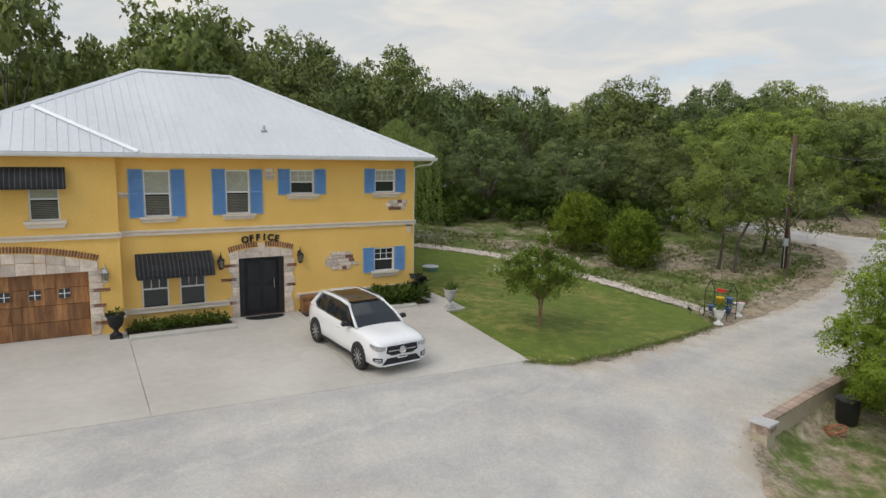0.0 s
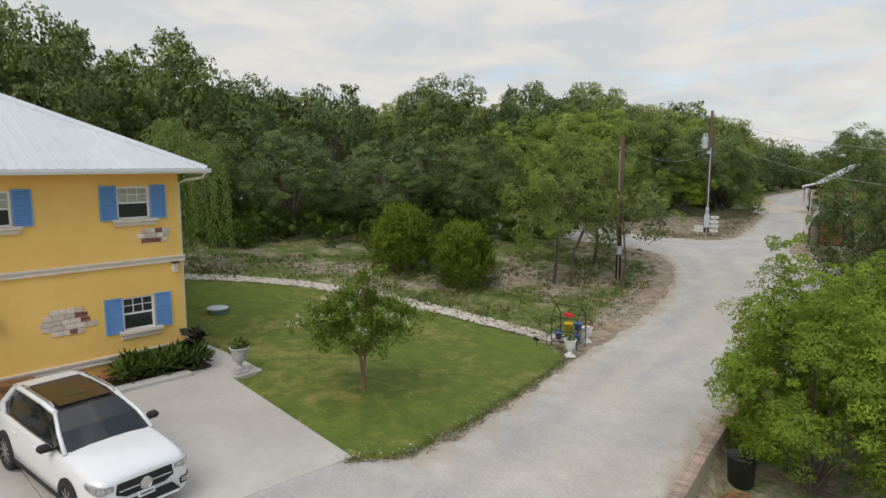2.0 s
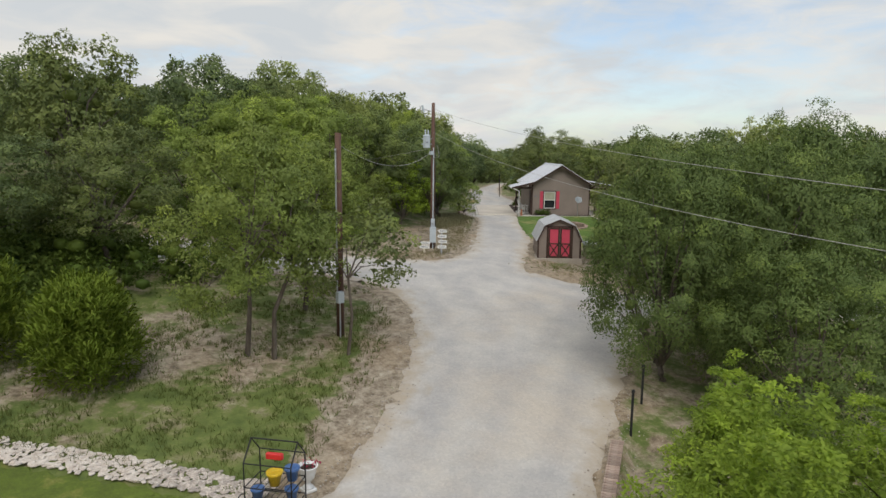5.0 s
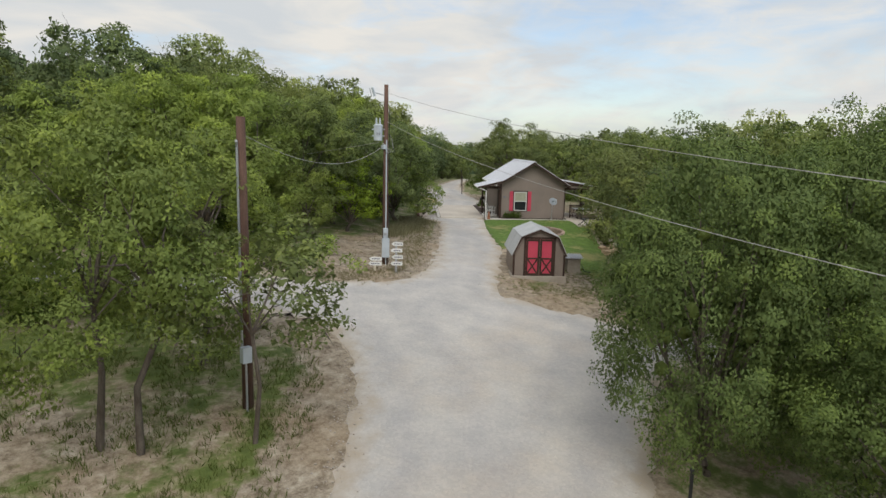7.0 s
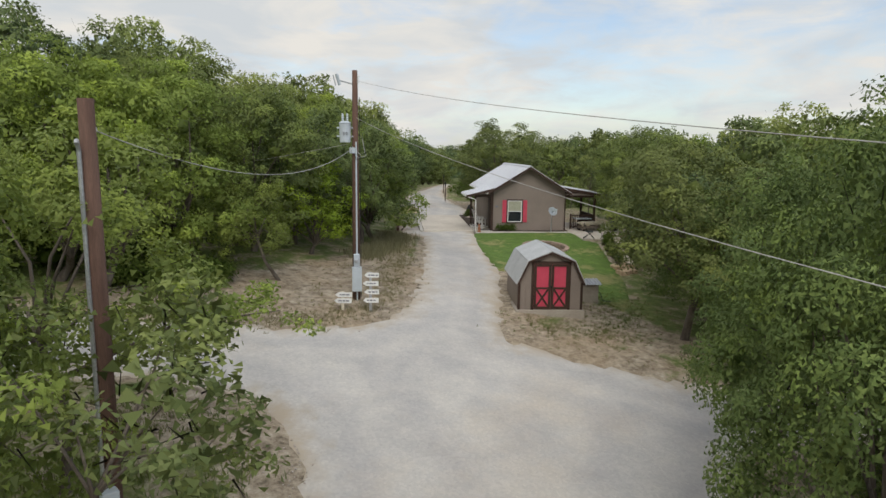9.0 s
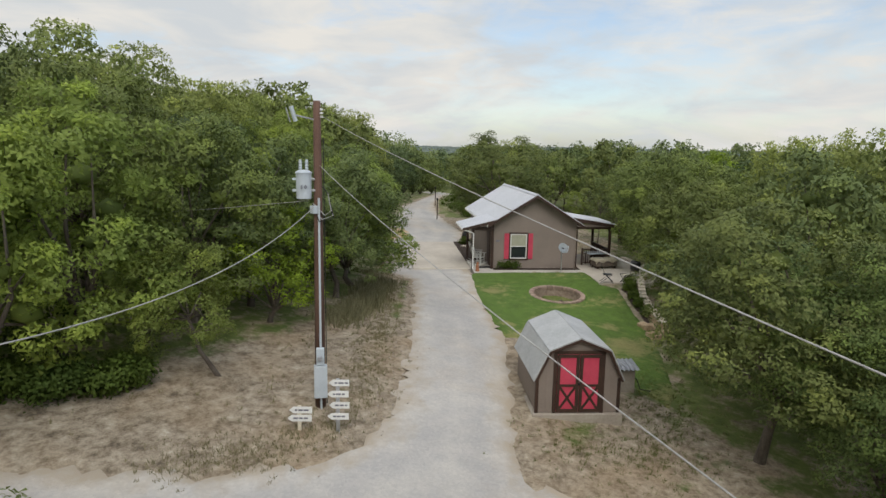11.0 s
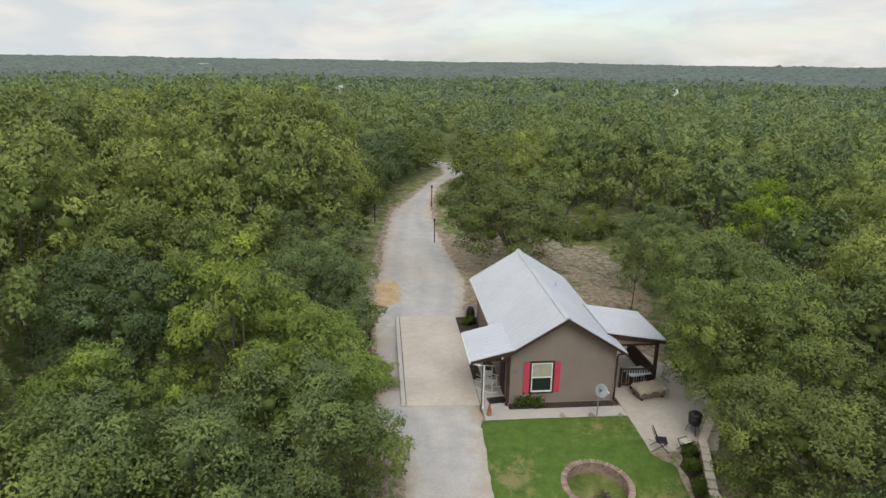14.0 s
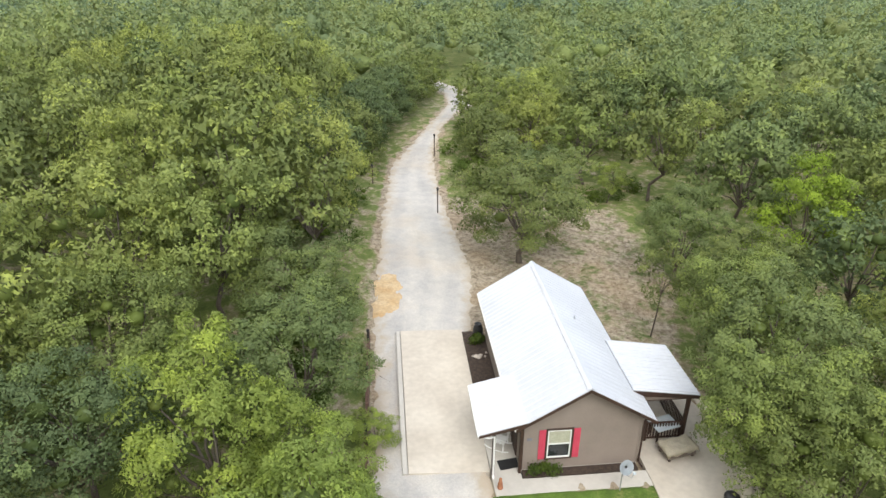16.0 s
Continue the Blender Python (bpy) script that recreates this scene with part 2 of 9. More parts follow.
def lawn_material(name, lush, dry, amount):
    m, n, l = material(name)
    tc = n.new("ShaderNodeTexCoord")
    vec = tc.outputs["Object"]
    big, mid, small = tex_noise(n, l, vec, 0.33, 5, 0.6), tex_noise(n, l, vec, 1.9, 8, 0.75), tex_noise(n, l, vec, 16.0, 6, 0.8)
    dark = tuple(c * 0.60 for c in lush)
    green = ramp(n, [(0.35, dark), (0.65, lush)])
    l.new(mid.outputs["Fac"], green.inputs["Fac"])
    worn = n.new("ShaderNodeMath")
    worn.operation = "MULTIPLY"
    l.new(big.outputs["Fac"], worn.inputs[0])
    l.new(mid.outputs["Fac"], worn.inputs[1])
    at, parched = n.new("ShaderNodeAttribute"), n.new("ShaderNodeMath")
    at.attribute_name = "dry"
    l.new(worn.outputs[0], parched.inputs[0])
    l.new(at.outputs["Fac"], parched.inputs[1])
    worn = parched
    cut = ramp(n, [(0.255, (0, 0, 0)), (0.36, (amount,) * 3)])
    l.new(worn.outputs[0], cut.inputs["Fac"])
    col = blend(n, l, cut.outputs["Color"], green.outputs["Color"], dry)
    blades = ramp(n, [(0.3, (0.7, 0.7, 0.7)), (0.7, (1.3, 1.3, 1.3))])
    l.new(small.outputs["Fac"], blades.inputs["Fac"])
    col = blend(n, l, 1.0, col, blades.outputs["Color"], "MULTIPLY")
    p = n.new("ShaderNodeBsdfPrincipled")
    p.inputs["Roughness"].default_value = 0.9
    l.new(col, p.inputs["Base Color"])
    bp = n.new("ShaderNodeBump")
    bp.inputs["Strength"].default_value, bp.inputs["Distance"].default_value = 0.7, 0.04
    l.new(small.outputs["Fac"], bp.inputs["Height"])
    l.new(bp.outputs["Normal"], p.inputs["Normal"])
    o = n.new("ShaderNodeOutputMaterial")
    l.new(p.outputs["BSDF"], o.inputs["Surface"])
    return m


def glass_material(name, tint, rough=0.05):
    """Dark window glass that mirrors the sky."""
    m, n, l = material(name)
    p = n.new("ShaderNodeBsdfPrincipled")
    p.inputs["Base Color"].default_value = (*tint, 1)
    p.inputs["Roughness"].default_value, p.inputs["IOR"].default_value = rough, 1.5
    p.inputs["Specular IOR Level"].default_value = 0.7
    o = n.new("ShaderNodeOutputMaterial")
    l.new(p.outputs["BSDF"], o.inputs["Surface"])
    return m


GROUND, GRAVEL = ground_material(), gravel_material()
LAWN = lawn_material("office_turf", (0.138, 0.190, 0.019), (0.295, 0.235, 0.075), 0.62)
LAWN_LUSH = lawn_material("cabin_turf", (0.108, 0.188, 0.023), (0.285, 0.245, 0.10), 0.72)
CONCRETE = surface("drive_concrete", (0.44, 0.41, 0.365), (0.52, 0.49, 0.44), 0.85, 0.35, 4, 0.02, grit=0.05)
CONCRETE_WARM = surface("pad_concrete", (0.48, 0.425, 0.355), (0.575, 0.52, 0.44), 0.85, 0.5, 4, 0.02, grit=0.05)
STUCCO = surface("ochre_stucco", (0.80, 0.495, 0.128), (0.86, 0.55, 0.155), 0.9, 0.7, 30, 0.2, grit=0.06)
TRIM = surface("cream_cast_stone", (0.66, 0.57, 0.46), (0.72, 0.63, 0.52), 0.85, 3, 40, 0.1, grit=0.05)
STONE = surface("cream_limestone", (0.58, 0.46, 0.36), (0.74, 0.63, 0.52), 0.9, 2.5, 18, 0.5, random_tint=0.22, grit=0.14)
MORTAR = surface("grey_mortar", (0.42, 0.38, 0.32), (0.52, 0.47, 0.40), 0.95, 4, 40, 0.3)
SUNROOF = glass_material("sunroof_glass", (0.035, 0.020, 0.012), 0.08)
PLINTH = surface("buff_block", (0.33, 0.285, 0.235), (0.40, 0.355, 0.30), 0.9, 1.5, 14, 0.15, grit=0.1)
BRICK = surface("red_brick", (0.20, 0.085, 0.06), (0.30, 0.14, 0.095), 0.9, 6, 40, 0.4, random_tint=0.3)
BRICK_PALE = surface("sandy_brick", (0.30, 0.21, 0.165), (0.46, 0.37, 0.30), 0.9, 6, 40, 0.4, random_tint=0.28)
RENDER_COAT = surface("buff_render", (0.40, 0.34, 0.245), (0.47, 0.41, 0.30), 0.9, 1.2, 12, 0.1, grit=0.08)
CLAY = surface("orange_clay", (0.46, 0.31, 0.155), (0.55, 0.42, 0.26), 0.95, 0.9, 6, 0.3, grit=0.16)
ROOFING = surface("galvanised_roofing", (0.56, 0.575, 0.60), (0.62, 0.635, 0.66), 0.42, 0.4, 6, 0.02, metal=0.25, grit=0.035, stretch_to=(1, 0.3, 1))
ROOFING_WHITE = surface("white_steel_roofing", (0.51, 0.525, 0.56), (0.56, 0.575, 0.61), 0.45, 0.4, 6, 0.02, grit=0.03)
ROOFING_GREY = surface("grey_shingle_roofing", (0.40, 0.41, 0.41), (0.47, 0.48, 0.48), 0.85, 1.2, 14, 0.2, grit=0.1)
WHITE = surface("white_paint", (0.74, 0.74, 0.72), (0.80, 0.80, 0.78), 0.5, 2, 30, 0.03, grit=0.04)
BLUE = surface("sky_blue_paint", (0.15, 0.31, 0.57), (0.18, 0.35, 0.61), 0.6, 2, 30, 0.05, grit=0.06)
BLACK = surface("black_iron", (0.010, 0.010, 0.011), (0.018, 0.018, 0.018), 0.7, 3, 30, 0.1)
DARKWOOD = surface("dark_stained_wood", (0.035, 0.018, 0.012), (0.060, 0.030, 0.020), 0.6, 3, 30, 0.2)
CEDARWOOD = surface("knotty_cedar", (0.19, 0.075, 0.026), (0.40, 0.195, 0.070), 0.6, 1.6, 14, 0.15, random_tint=0.35, stretch_to=(4, 4, 0.6))
AWNING = surface("black_canvas", (0.012, 0.012, 0.014), (0.02, 0.02, 0.022), 0.9, 3, 60, 0.1)
GREYLINE = surface("grey_canvas_stripe", (0.06, 0.06, 0.06), (0.085, 0.085, 0.085), 0.9, 3, 60, 0.1)
LAMPGLASS = glass_material("seeded_lamp_glass", (0.16, 0.13, 0.09), 0.15)
GLASS = glass_material("window_glass", (0.02, 0.025, 0.028))
BLIND = surface("slatted_blind", (0.40, 0.40, 0.30), (0.47, 0.47, 0.36), 0.7, 2, 20, 0.05)
# darker copy of BLIND, with the shade of the lower sash in its colour
BLIND_DARK = surface("slatted_blind_in_shade", (0.13, 0.12, 0.095), (0.17, 0.16, 0.125), 0.7, 2, 20, 0.05)
SIDING = surface("taupe_siding", (0.226, 0.185, 0.157), (0.262, 0.214, 0.182), 0.8, 0.8, 30, 0.08, grit=0.05)
PINKRED = surface("coral_red_paint", (0.52, 0.050, 0.095), (0.58, 0.068, 0.115), 0.6, 2, 30, 0.05, grit=0.06)
POLEWOOD = surface("weathered_pole_wood", (0.085, 0.045, 0.032), (0.15, 0.085, 0.06), 0.9, 1.2, 18, 0.4, stretch_to=(6, 6, 0.5))
BARK = surface("grey_brown_bark", (0.085, 0.066, 0.050), (0.15, 0.125, 0.10), 0.95, 3, 18, 0.7, stretch_to=(2, 2, 0.6))
STEEL = surface("galvanised_steel", (0.42, 0.43, 0.45), (0.50, 0.51, 0.53), 0.4, 3, 30, 0.03, metal=0.6)
PALEGREY = surface("pale_grey_enamel", (0.47, 0.52, 0.56), (0.53, 0.58, 0.62), 0.4, 2, 20, 0.03, grit=0.04)
WIRE = surface("cable_grey", (0.35, 0.34, 0.32), (0.42, 0.41, 0.39), 0.6, 2, 20, 0)
WIRE_DARK = surface("cable_black", (0.02, 0.02, 0.02), (0.03, 0.03, 0.03), 0.6, 2, 20, 0)
ROCK = surface("pale_creek_rock", (0.40, 0.34, 0.285), (0.53, 0.475, 0.415), 0.9, 5, 30, 0.4, random_tint=0.25)
CAPSTONE = surface("pale_capstone", (0.58, 0.51, 0.41), (0.68, 0.61, 0.50), 0.9, 2, 14, 0.15, grit=0.1)
SANDSTONE = surface("tan_stone_block", (0.38, 0.27, 0.165), (0.48, 0.36, 0.24), 0.9, 4, 20, 0.5, random_tint=0.15)
MULCH = surface("dark_mulch", (0.035, 0.024, 0.018), (0.07, 0.048, 0.035), 0.95, 6, 40, 0.8, grit=0.4)
URNSTONE = surface("cast_stone_urn", (0.43, 0.415, 0.41), (0.50, 0.485, 0.475), 0.85, 5, 40, 0.1)
PLASTIC = surface("black_plastic", (0.014, 0.014, 0.015), (0.02, 0.02, 0.021), 0.45, 3, 30, 0.05)
CARPAINT = surface("white_car_paint", (0.76, 0.76, 0.76), (0.78, 0.78, 0.78), 0.25, 1, 8, 0.0, grit=0.01, coat=0.6)
RUBBER = surface("tyre_rubber", (0.018, 0.018, 0.018), (0.028, 0.028, 0.028), 0.85, 4, 40, 0.2)
ALLOY = surface("alloy_grey", (0.42, 0.42, 0.43), (0.52, 0.52, 0.53), 0.3, 3, 30, 0, metal=0.8)
CHROME = surface("chrome", (0.60, 0.60, 0.61), (0.66, 0.66, 0.67), 0.12, 3, 30, 0, metal=1.0)
CARGLASS = glass_material("car_glass", (0.018, 0.021, 0.023))
TAN = surface("tan_tarpaulin", (0.64, 0.58, 0.45), (0.72, 0.66, 0.53), 0.85, 3, 30, 0.3)
WICKER = surface("grey_brown_wicker", (0.16, 0.13, 0.105), (0.23, 0.19, 0.155), 0.8, 5, 40, 0.5)
YELLOW = surface("yellow_glaze", (0.65, 0.42, 0.02), (0.72, 0.48, 0.03), 0.35, 3, 30, 0.02)
COBALT = surface("cobalt_glaze", (0.06, 0.13, 0.32), (0.09, 0.18, 0.40), 0.3, 3, 30, 0.02)
RED = surface("signal_red_paint", (0.55, 0.02, 0.02), (0.62, 0.03, 0.03), 0.5, 3, 30, 0.02)
TERRA = surface("terracotta", (0.30, 0.12, 0.06), (0.38, 0.17, 0.09), 0.8, 5, 30, 0.1)
GREENLID = surface("green_plastic_lid", (0.09, 0.20, 0.14), (0.12, 0.24, 0.17), 0.6, 3, 30, 0.05)
INK = surface("dark_lettering", (0.14, 0.14, 0.17), (0.20, 0.20, 0.23), 0.7, 3, 30, 0)
OAK = leafy("oak_leaves", (0.121, 0.156, 0.055), (0.188, 0.222, 0.079), 0.28, 0.24)
GOLD_LEAF = leafy("olive_oak_leaves", (0.208, 0.248, 0.074), (0.298, 0.338, 0.108), 0.16, 0.36)
SLIM_LEAF = leafy("slim_oak_leaves", (0.172, 0.222, 0.056), (0.254, 0.306, 0.084), 0.08, 0.36)
ROADSIDE_OAK = leafy("roadside_oak_leaves", (0.096, 0.141, 0.044), (0.156, 0.204, 0.066), 0.08, 0.24)
# OAK made paler for the farther woods: haze put into the leaf colour
HAZED_OAK = leafy("hazed_oak_leaves", (0.180, 0.224, 0.086), (0.268, 0.310, 0.118), 0.30, 0.28)
OAK_BRIGHT = leafy("young_ash_leaves", (0.185, 0.262, 0.034), (0.272, 0.356, 0.052), 0.10, 0.42)
ASH_LEAF = leafy("ash_leaves", (0.178, 0.262, 0.036), (0.272, 0.358, 0.056), 0.10, 0.44)
OAK_OLIVE = leafy("sunny_oak_leaves", (0.205, 0.268, 0.062), (0.300, 0.366, 0.094), 0.10, 0.42)
JUNIPER = leafy("juniper_sprays", (0.140, 0.205, 0.020), (0.265, 0.330, 0.044), 0.10, 0.3)
WILLOW = leafy("willow_leaves", (0.175, 0.235, 0.055), (0.290, 0.350, 0.100), 0.08, 0.42)
MYRTLE = leafy("myrtle_leaves", (0.120, 0.185, 0.026), (0.245, 0.318, 0.060), 0.1, 0.3)
SHRUB = leafy("shrub_leaves", (0.075, 0.115, 0.018), (0.135, 0.185, 0.036), 0.2, 0.3)
# darker oak green for the lumps inside crowns: shade put into the colour
INNER_SHADE = leafy("inner_shade_leaves", (0.105, 0.140, 0.036), (0.155, 0.195, 0.050), 0.22, 0.24)
SILVERY = leafy("silvery_leaves", (0.15, 0.19, 0.17), (0.24, 0.28, 0.26), 0.1)
DRYGRASS = leafy("dry_grass_blades", (0.16, 0.15, 0.07), (0.30, 0.27, 0.15), 0.15, 0.2)
GRASS = leafy("grass_blades", (0.105, 0.135, 0.030), (0.175, 0.195, 0.060), 0.1, 0.35)
BLOSSOM = leafy("white_blossom", (0.66, 0.64, 0.52), (0.80, 0.78, 0.66), 0.05, 0.3)
PINKBLOOM = leafy("pink_blossom", (0.55, 0.03, 0.10), (0.70, 0.08, 0.16), 0.05, 0.3)
# paler and bluer than OAK, so the colour itself carries the distance haze
HAZED_FARLEAF = leafy("hazed_distant_leaves", (0.178, 0.230, 0.112), (0.252, 0.310, 0.154), 0.36, 0.32)
# blue of the haze and shade between far crowns are painted into this sheet
HAZED_CANOPY = surface("hazed_far_canopy", (0.080, 0.108, 0.090), (0.110, 0.140, 0.110), 0.9, 0.018, 0.11, 1.0, grit=0.5)


# ---------------------------------------------------------------- building helpers
def mesh_of(bm, mat, smooth=False):
    me = bpy.data.meshes.new("mesh")
    bm.normal_update()
    bm.to_mesh(me)
    bm.free()
    me.materials.append(mat)
    if smooth:
        me.polygons.foreach_set("use_smooth", [True] * len(me.polygons))
    return me


def part(name, bm, mat, parent=None, label="", bevel=0.0, smooth=False):
    """Links a bmesh as ONE mesh object, under a thing or a part."""
    if bevel:
        bmesh.ops.bevel(bm, geom=list(bm.edges), offset=bevel, segments=1, affect="EDGES", clamp_overlap=True)
    ob = new(name, mesh_of(bm, mat, smooth))
    if parent:
        ob.parent = parent
    if label:
        ob["label"] = label
    return ob


def thing(name, m, label, category, group="", kind=""):
    ob = new(name)
    ob.empty_display_size = 0.2
    ob.matrix_basis = m
    return tagged(ob, label, category, group, kind)


def box(bm, x0, x1, y0, y1, z0, z1, m=None):
    v = [bm.verts.new((x, y, z)) for z in (z0, z1) for y in (y0, y1) for x in (x0, x1)]
    if m:
        for w in v:
            w.co = m @ w.co
    for f in ((0, 2, 3, 1), (4, 5, 7, 6), (0, 1, 5, 4), (2, 6, 7, 3), (0, 4, 6, 2), (1, 3, 7, 5)):
        bm.faces.new([v[i] for i in f])
    return v


def bx(*a, m=None):
    bm = bmesh.new()
    box(bm, *a, m=m)
    return bm


def tube(bm, pts, radii, n=8, caps=True):
    """A tapered tube along points."""
    pts = [Vector(p) for p in pts]
    if not isinstance(radii, (list, tuple)):
        radii = [radii] * len(pts)
    rings = []
    for i, (p, r) in enumerate(zip(pts, radii)):
        d = (pts[min(i + 1, len(pts) - 1)] - pts[max(i - 1, 0)]).normalized()
        s = d.cross(Vector((0.31, 0.17, 0.93)))
        if s.length < 0.05:
            s = d.cross(Vector((1, 0, 0)))
        s.normalize()
        t = d.cross(s)
        rings.append([bm.verts.new(p + (s * math.cos(a) + t * math.sin(a)) * r) for a in (2 * math.pi * k / n for k in range(n))])
    for a, b in zip(rings, rings[1:]):
        for k in range(n):
            bm.faces.new((a[k], a[(k + 1) % n], b[(k + 1) % n], b[k]))
    if caps:
        bm.faces.new(rings[0][::-1])
        bm.faces.new(rings[-1])
    return bm


def lathe(bm, profile, n=20, at=(0, 0, 0)):
    """A turned shape from (radius, height) pairs."""
    rings = [[bm.verts.new((at[0] + r * math.cos(2 * math.pi * k / n), at[1] + r * math.sin(2 * math.pi * k / n), at[2] + z)) for k in range(n)] for r, z in profile]
    for a, b in zip(rings, rings[1:]):
        for k in range(n):
            bm.faces.new((a[k], a[(k + 1) % n], b[(k + 1) % n], b[k]))
    bm.faces.new(rings[0][::-1])
    bm.faces.new(rings[-1])
    return bm


def poly(bm, pts):
    return bm.faces.new([bm.verts.new(p) for p in pts])


def prism(bm, pts, d):
    """A polygon pushed along d into a solid."""
    a = [bm.verts.new(p) for p in pts]
    b = [bm.verts.new(Vector(p) + Vector(d)) for p in pts]
    bm.faces.new(a[::-1])
    bm.faces.new(b)
    for i in range(len(a)):
        j = (i + 1) % len(a)
        bm.faces.new((a[i], a[j], b[j], b[i]))
    return bm


def array_mesh(name, verts, faces, mat, smooth=False, attr=None):
    me = bpy.data.meshes.new(name)
    faces = np.asarray(faces, dtype=np.int32)
    verts = np.asarray(verts, dtype=np.float32)
    k = faces.shape[1]
    me.vertices.add(len(verts))
    me.vertices.foreach_set("co", verts.ravel())
    me.loops.add(faces.size)
    me.loops.foreach_set("vertex_index", faces.ravel())
    me.polygons.add(len(faces))
    me.polygons.foreach_set("loop_start", np.arange(0, faces.size, k, dtype=np.int32))
    me.polygons.foreach_set("use_smooth", np.full(len(faces), smooth))
    me.materials.append(mat)
    for key, val in (attr or {}).items():
        a = me.attributes.new(key, "FLOAT", "POINT")
        a.data.foreach_set("value", np.asarray(val, dtype=np.float32))
    me.update()
    me.validate()
    return me


def leaf_cloud(rng, centres, radii, squash, sprigs, per, size, spread=0.28, inner=0.15, up_bias=0.25, width=0.34, outward=0.0, facing=0.85, heart=None, slim=False):
    """Leaves in sprigs on the skins of many overlapping clumps, most of them facing out and up. Returns vertices, triangles and shading normals."""
    k = len(centres)
    share = radii ** 2 / (radii ** 2).sum()
    which = rng.choice(k, sprigs, p=share)
    d = rng.normal(size=(sprigs, 3))
    d[:, 2] += up_bias
    d /= np.linalg.norm(d, axis=1)[:, None]
    if heart is not None:
        away = centres[which] - heart
        d += 0.75 * away / (np.linalg.norm(away, axis=1)[:, None] + 0.3)
        d /= np.linalg.norm(d, axis=1)[:, None]
    reach = np.where(rng.random(sprigs) < inner, rng.uniform(0.5, 0.85, sprigs), rng.uniform(0.85, 1.15, sprigs))
    pos = centres[which] + d * (radii[which] * reach)[:, None] * np.array([1, 1, squash])
    tip = np.repeat(pos, per, axis=0)
    out_ = np.repeat(d, per, axis=0)
    m = len(tip)
    nrm = out_ * facing + rng.normal(size=(m, 3)) * 0.42 + np.array([0, 0, 0.30])
    if outward:
        nrm = out_ * 0.35 + rng.normal(size=(m, 3)) * 0.7 + np.array([0, 0, 0.25])
        nrm *= np.where((nrm * out_).sum(1) < 0, -1.0, 1.0)[:, None]
    nrm /= np.linalg.norm(nrm, axis=1)[:, None]
    a = np.cross(nrm, rng.normal(size=(m, 3)))
    a /= np.linalg.norm(a, axis=1)[:, None] + 1e-9
    a = a + (out_ + np.array([0, 0, 0.35])) * outward
    a /= np.linalg.norm(a, axis=1)[:, None] + 1e-9
    side = np.cross(nrm, a)
    side /= np.linalg.norm(side, axis=1)[:, None] + 1e-9
    base = tip + rng.normal(size=(m, 3)) * spread * 0.5
    s = size * rng.uniform(0.65, 1.25, m)[:, None]
    soft = out_ * 0.75 + nrm * 0.18 + np.array([0, 0, 0.05])
    if heart is not None:
        crown = tip - heart
        soft = soft + 0.45 * crown / (np.linalg.norm(crown, axis=1)[:, None] + 0.2)
    soft /= np.linalg.norm(soft, axis=1)[:, None]
    if slim:
        v = np.stack([base, base + a * s - side * s * width, base + a * s + side * s * width], 1).reshape(-1, 3)
        return v, np.arange(3 * m).reshape(-1, 3), np.repeat(soft, 3, axis=0)
    v = np.stack([base, base + a * s * 0.6 + side * s * width - nrm * s * 0.07, base + a * s, base + a * s * 0.6 - side * s * width - nrm * s * 0.07], 1).reshape(-1, 3)
    q = 4 * np.arange(m)[:, None]
    return v, np.concatenate([q + [0, 2, 1], q + [0, 3, 2]], 1).reshape(-1, 3), np.repeat(soft, 4, axis=0)


def ball_points(cuts):
    bm = bmesh.new()
    bmesh.ops.create_icosphere(bm, subdivisions=cuts, radius=1.0)
    bm.verts.ensure_lookup_table()
    v, f = np.array([w.co[:] for w in bm.verts]), np.array([[w.index for w in q.verts] for q in bm.faces])
    bm.free()
    return v, f


BALL = {1: ball_points(1), 2: ball_points(2)}


def light_blockers(rng, centres, radii, squash, cuts=2):
    """Opaque lumpy masses added inside a crown to block light and darken its gaps."""
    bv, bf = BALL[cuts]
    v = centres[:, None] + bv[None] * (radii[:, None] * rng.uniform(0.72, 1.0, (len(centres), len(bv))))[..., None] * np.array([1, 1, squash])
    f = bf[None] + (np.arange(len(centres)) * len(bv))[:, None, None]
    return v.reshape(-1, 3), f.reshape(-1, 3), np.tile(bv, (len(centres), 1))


def joined(*sets):
    """Puts several (vertices, triangles, normals) together."""
    n0, vs, fs, ns = 0, [], [], []
    for v, f, n in sets:
        vs.append(v)
        fs.append(f + n0)
        ns.append(n)
        n0 += len(v)
    return np.concatenate(vs), np.concatenate(fs), np.concatenate(ns)


def leaf_mesh(name, vfn, mat, attr=None):
    me = array_mesh(name, vfn[0], vfn[1], mat, True, attr)
    me.normals_split_custom_set_from_vertices(np.asarray(vfn[2], dtype=np.float32))
    return me


# ---------------------------------------------------------------- the lie of the land
HILLS = [(20, 96, 26, 1.69), (24, 0, 18, -1.59), (-16, 56, 12, 0.61), (32, 80, 9, -0.54), (12, 32, 6, -0.59), (84, 92, 9, 1.4),
         (24, 56, 12, 0.59), (52, 96, 6, 1.05), (52, 52, 6, 0.78), (-24, 72, 26, 1.0), (-16, 0, 9, -0.55), (24, 104, 26, 1.84),
         (52, 20, 12, -1.23), (44, 64, 6, -0.95), (12, 12, 6, -1.14), (28, 20, 6, -0.6), (20, 92, 26, 1.56), (-4, 0, 9, -0.39),
         (24, 60, 6, 0.81), (49.8, 46.9, 2.0, 0.36), (-20, 56, 12, 0.91), (4, 20, 6, 0.6), (8, 16, 12, -0.55), (20, 88, 26, 1.35), (8, 32, 6, -0.25), (35.3, 40.0, 1.5, -0.15)]


def step(a, b, v):
    t = np.clip((v - a) / (b - a), 0, 1)
    return t * t * (3 - 2 * t)


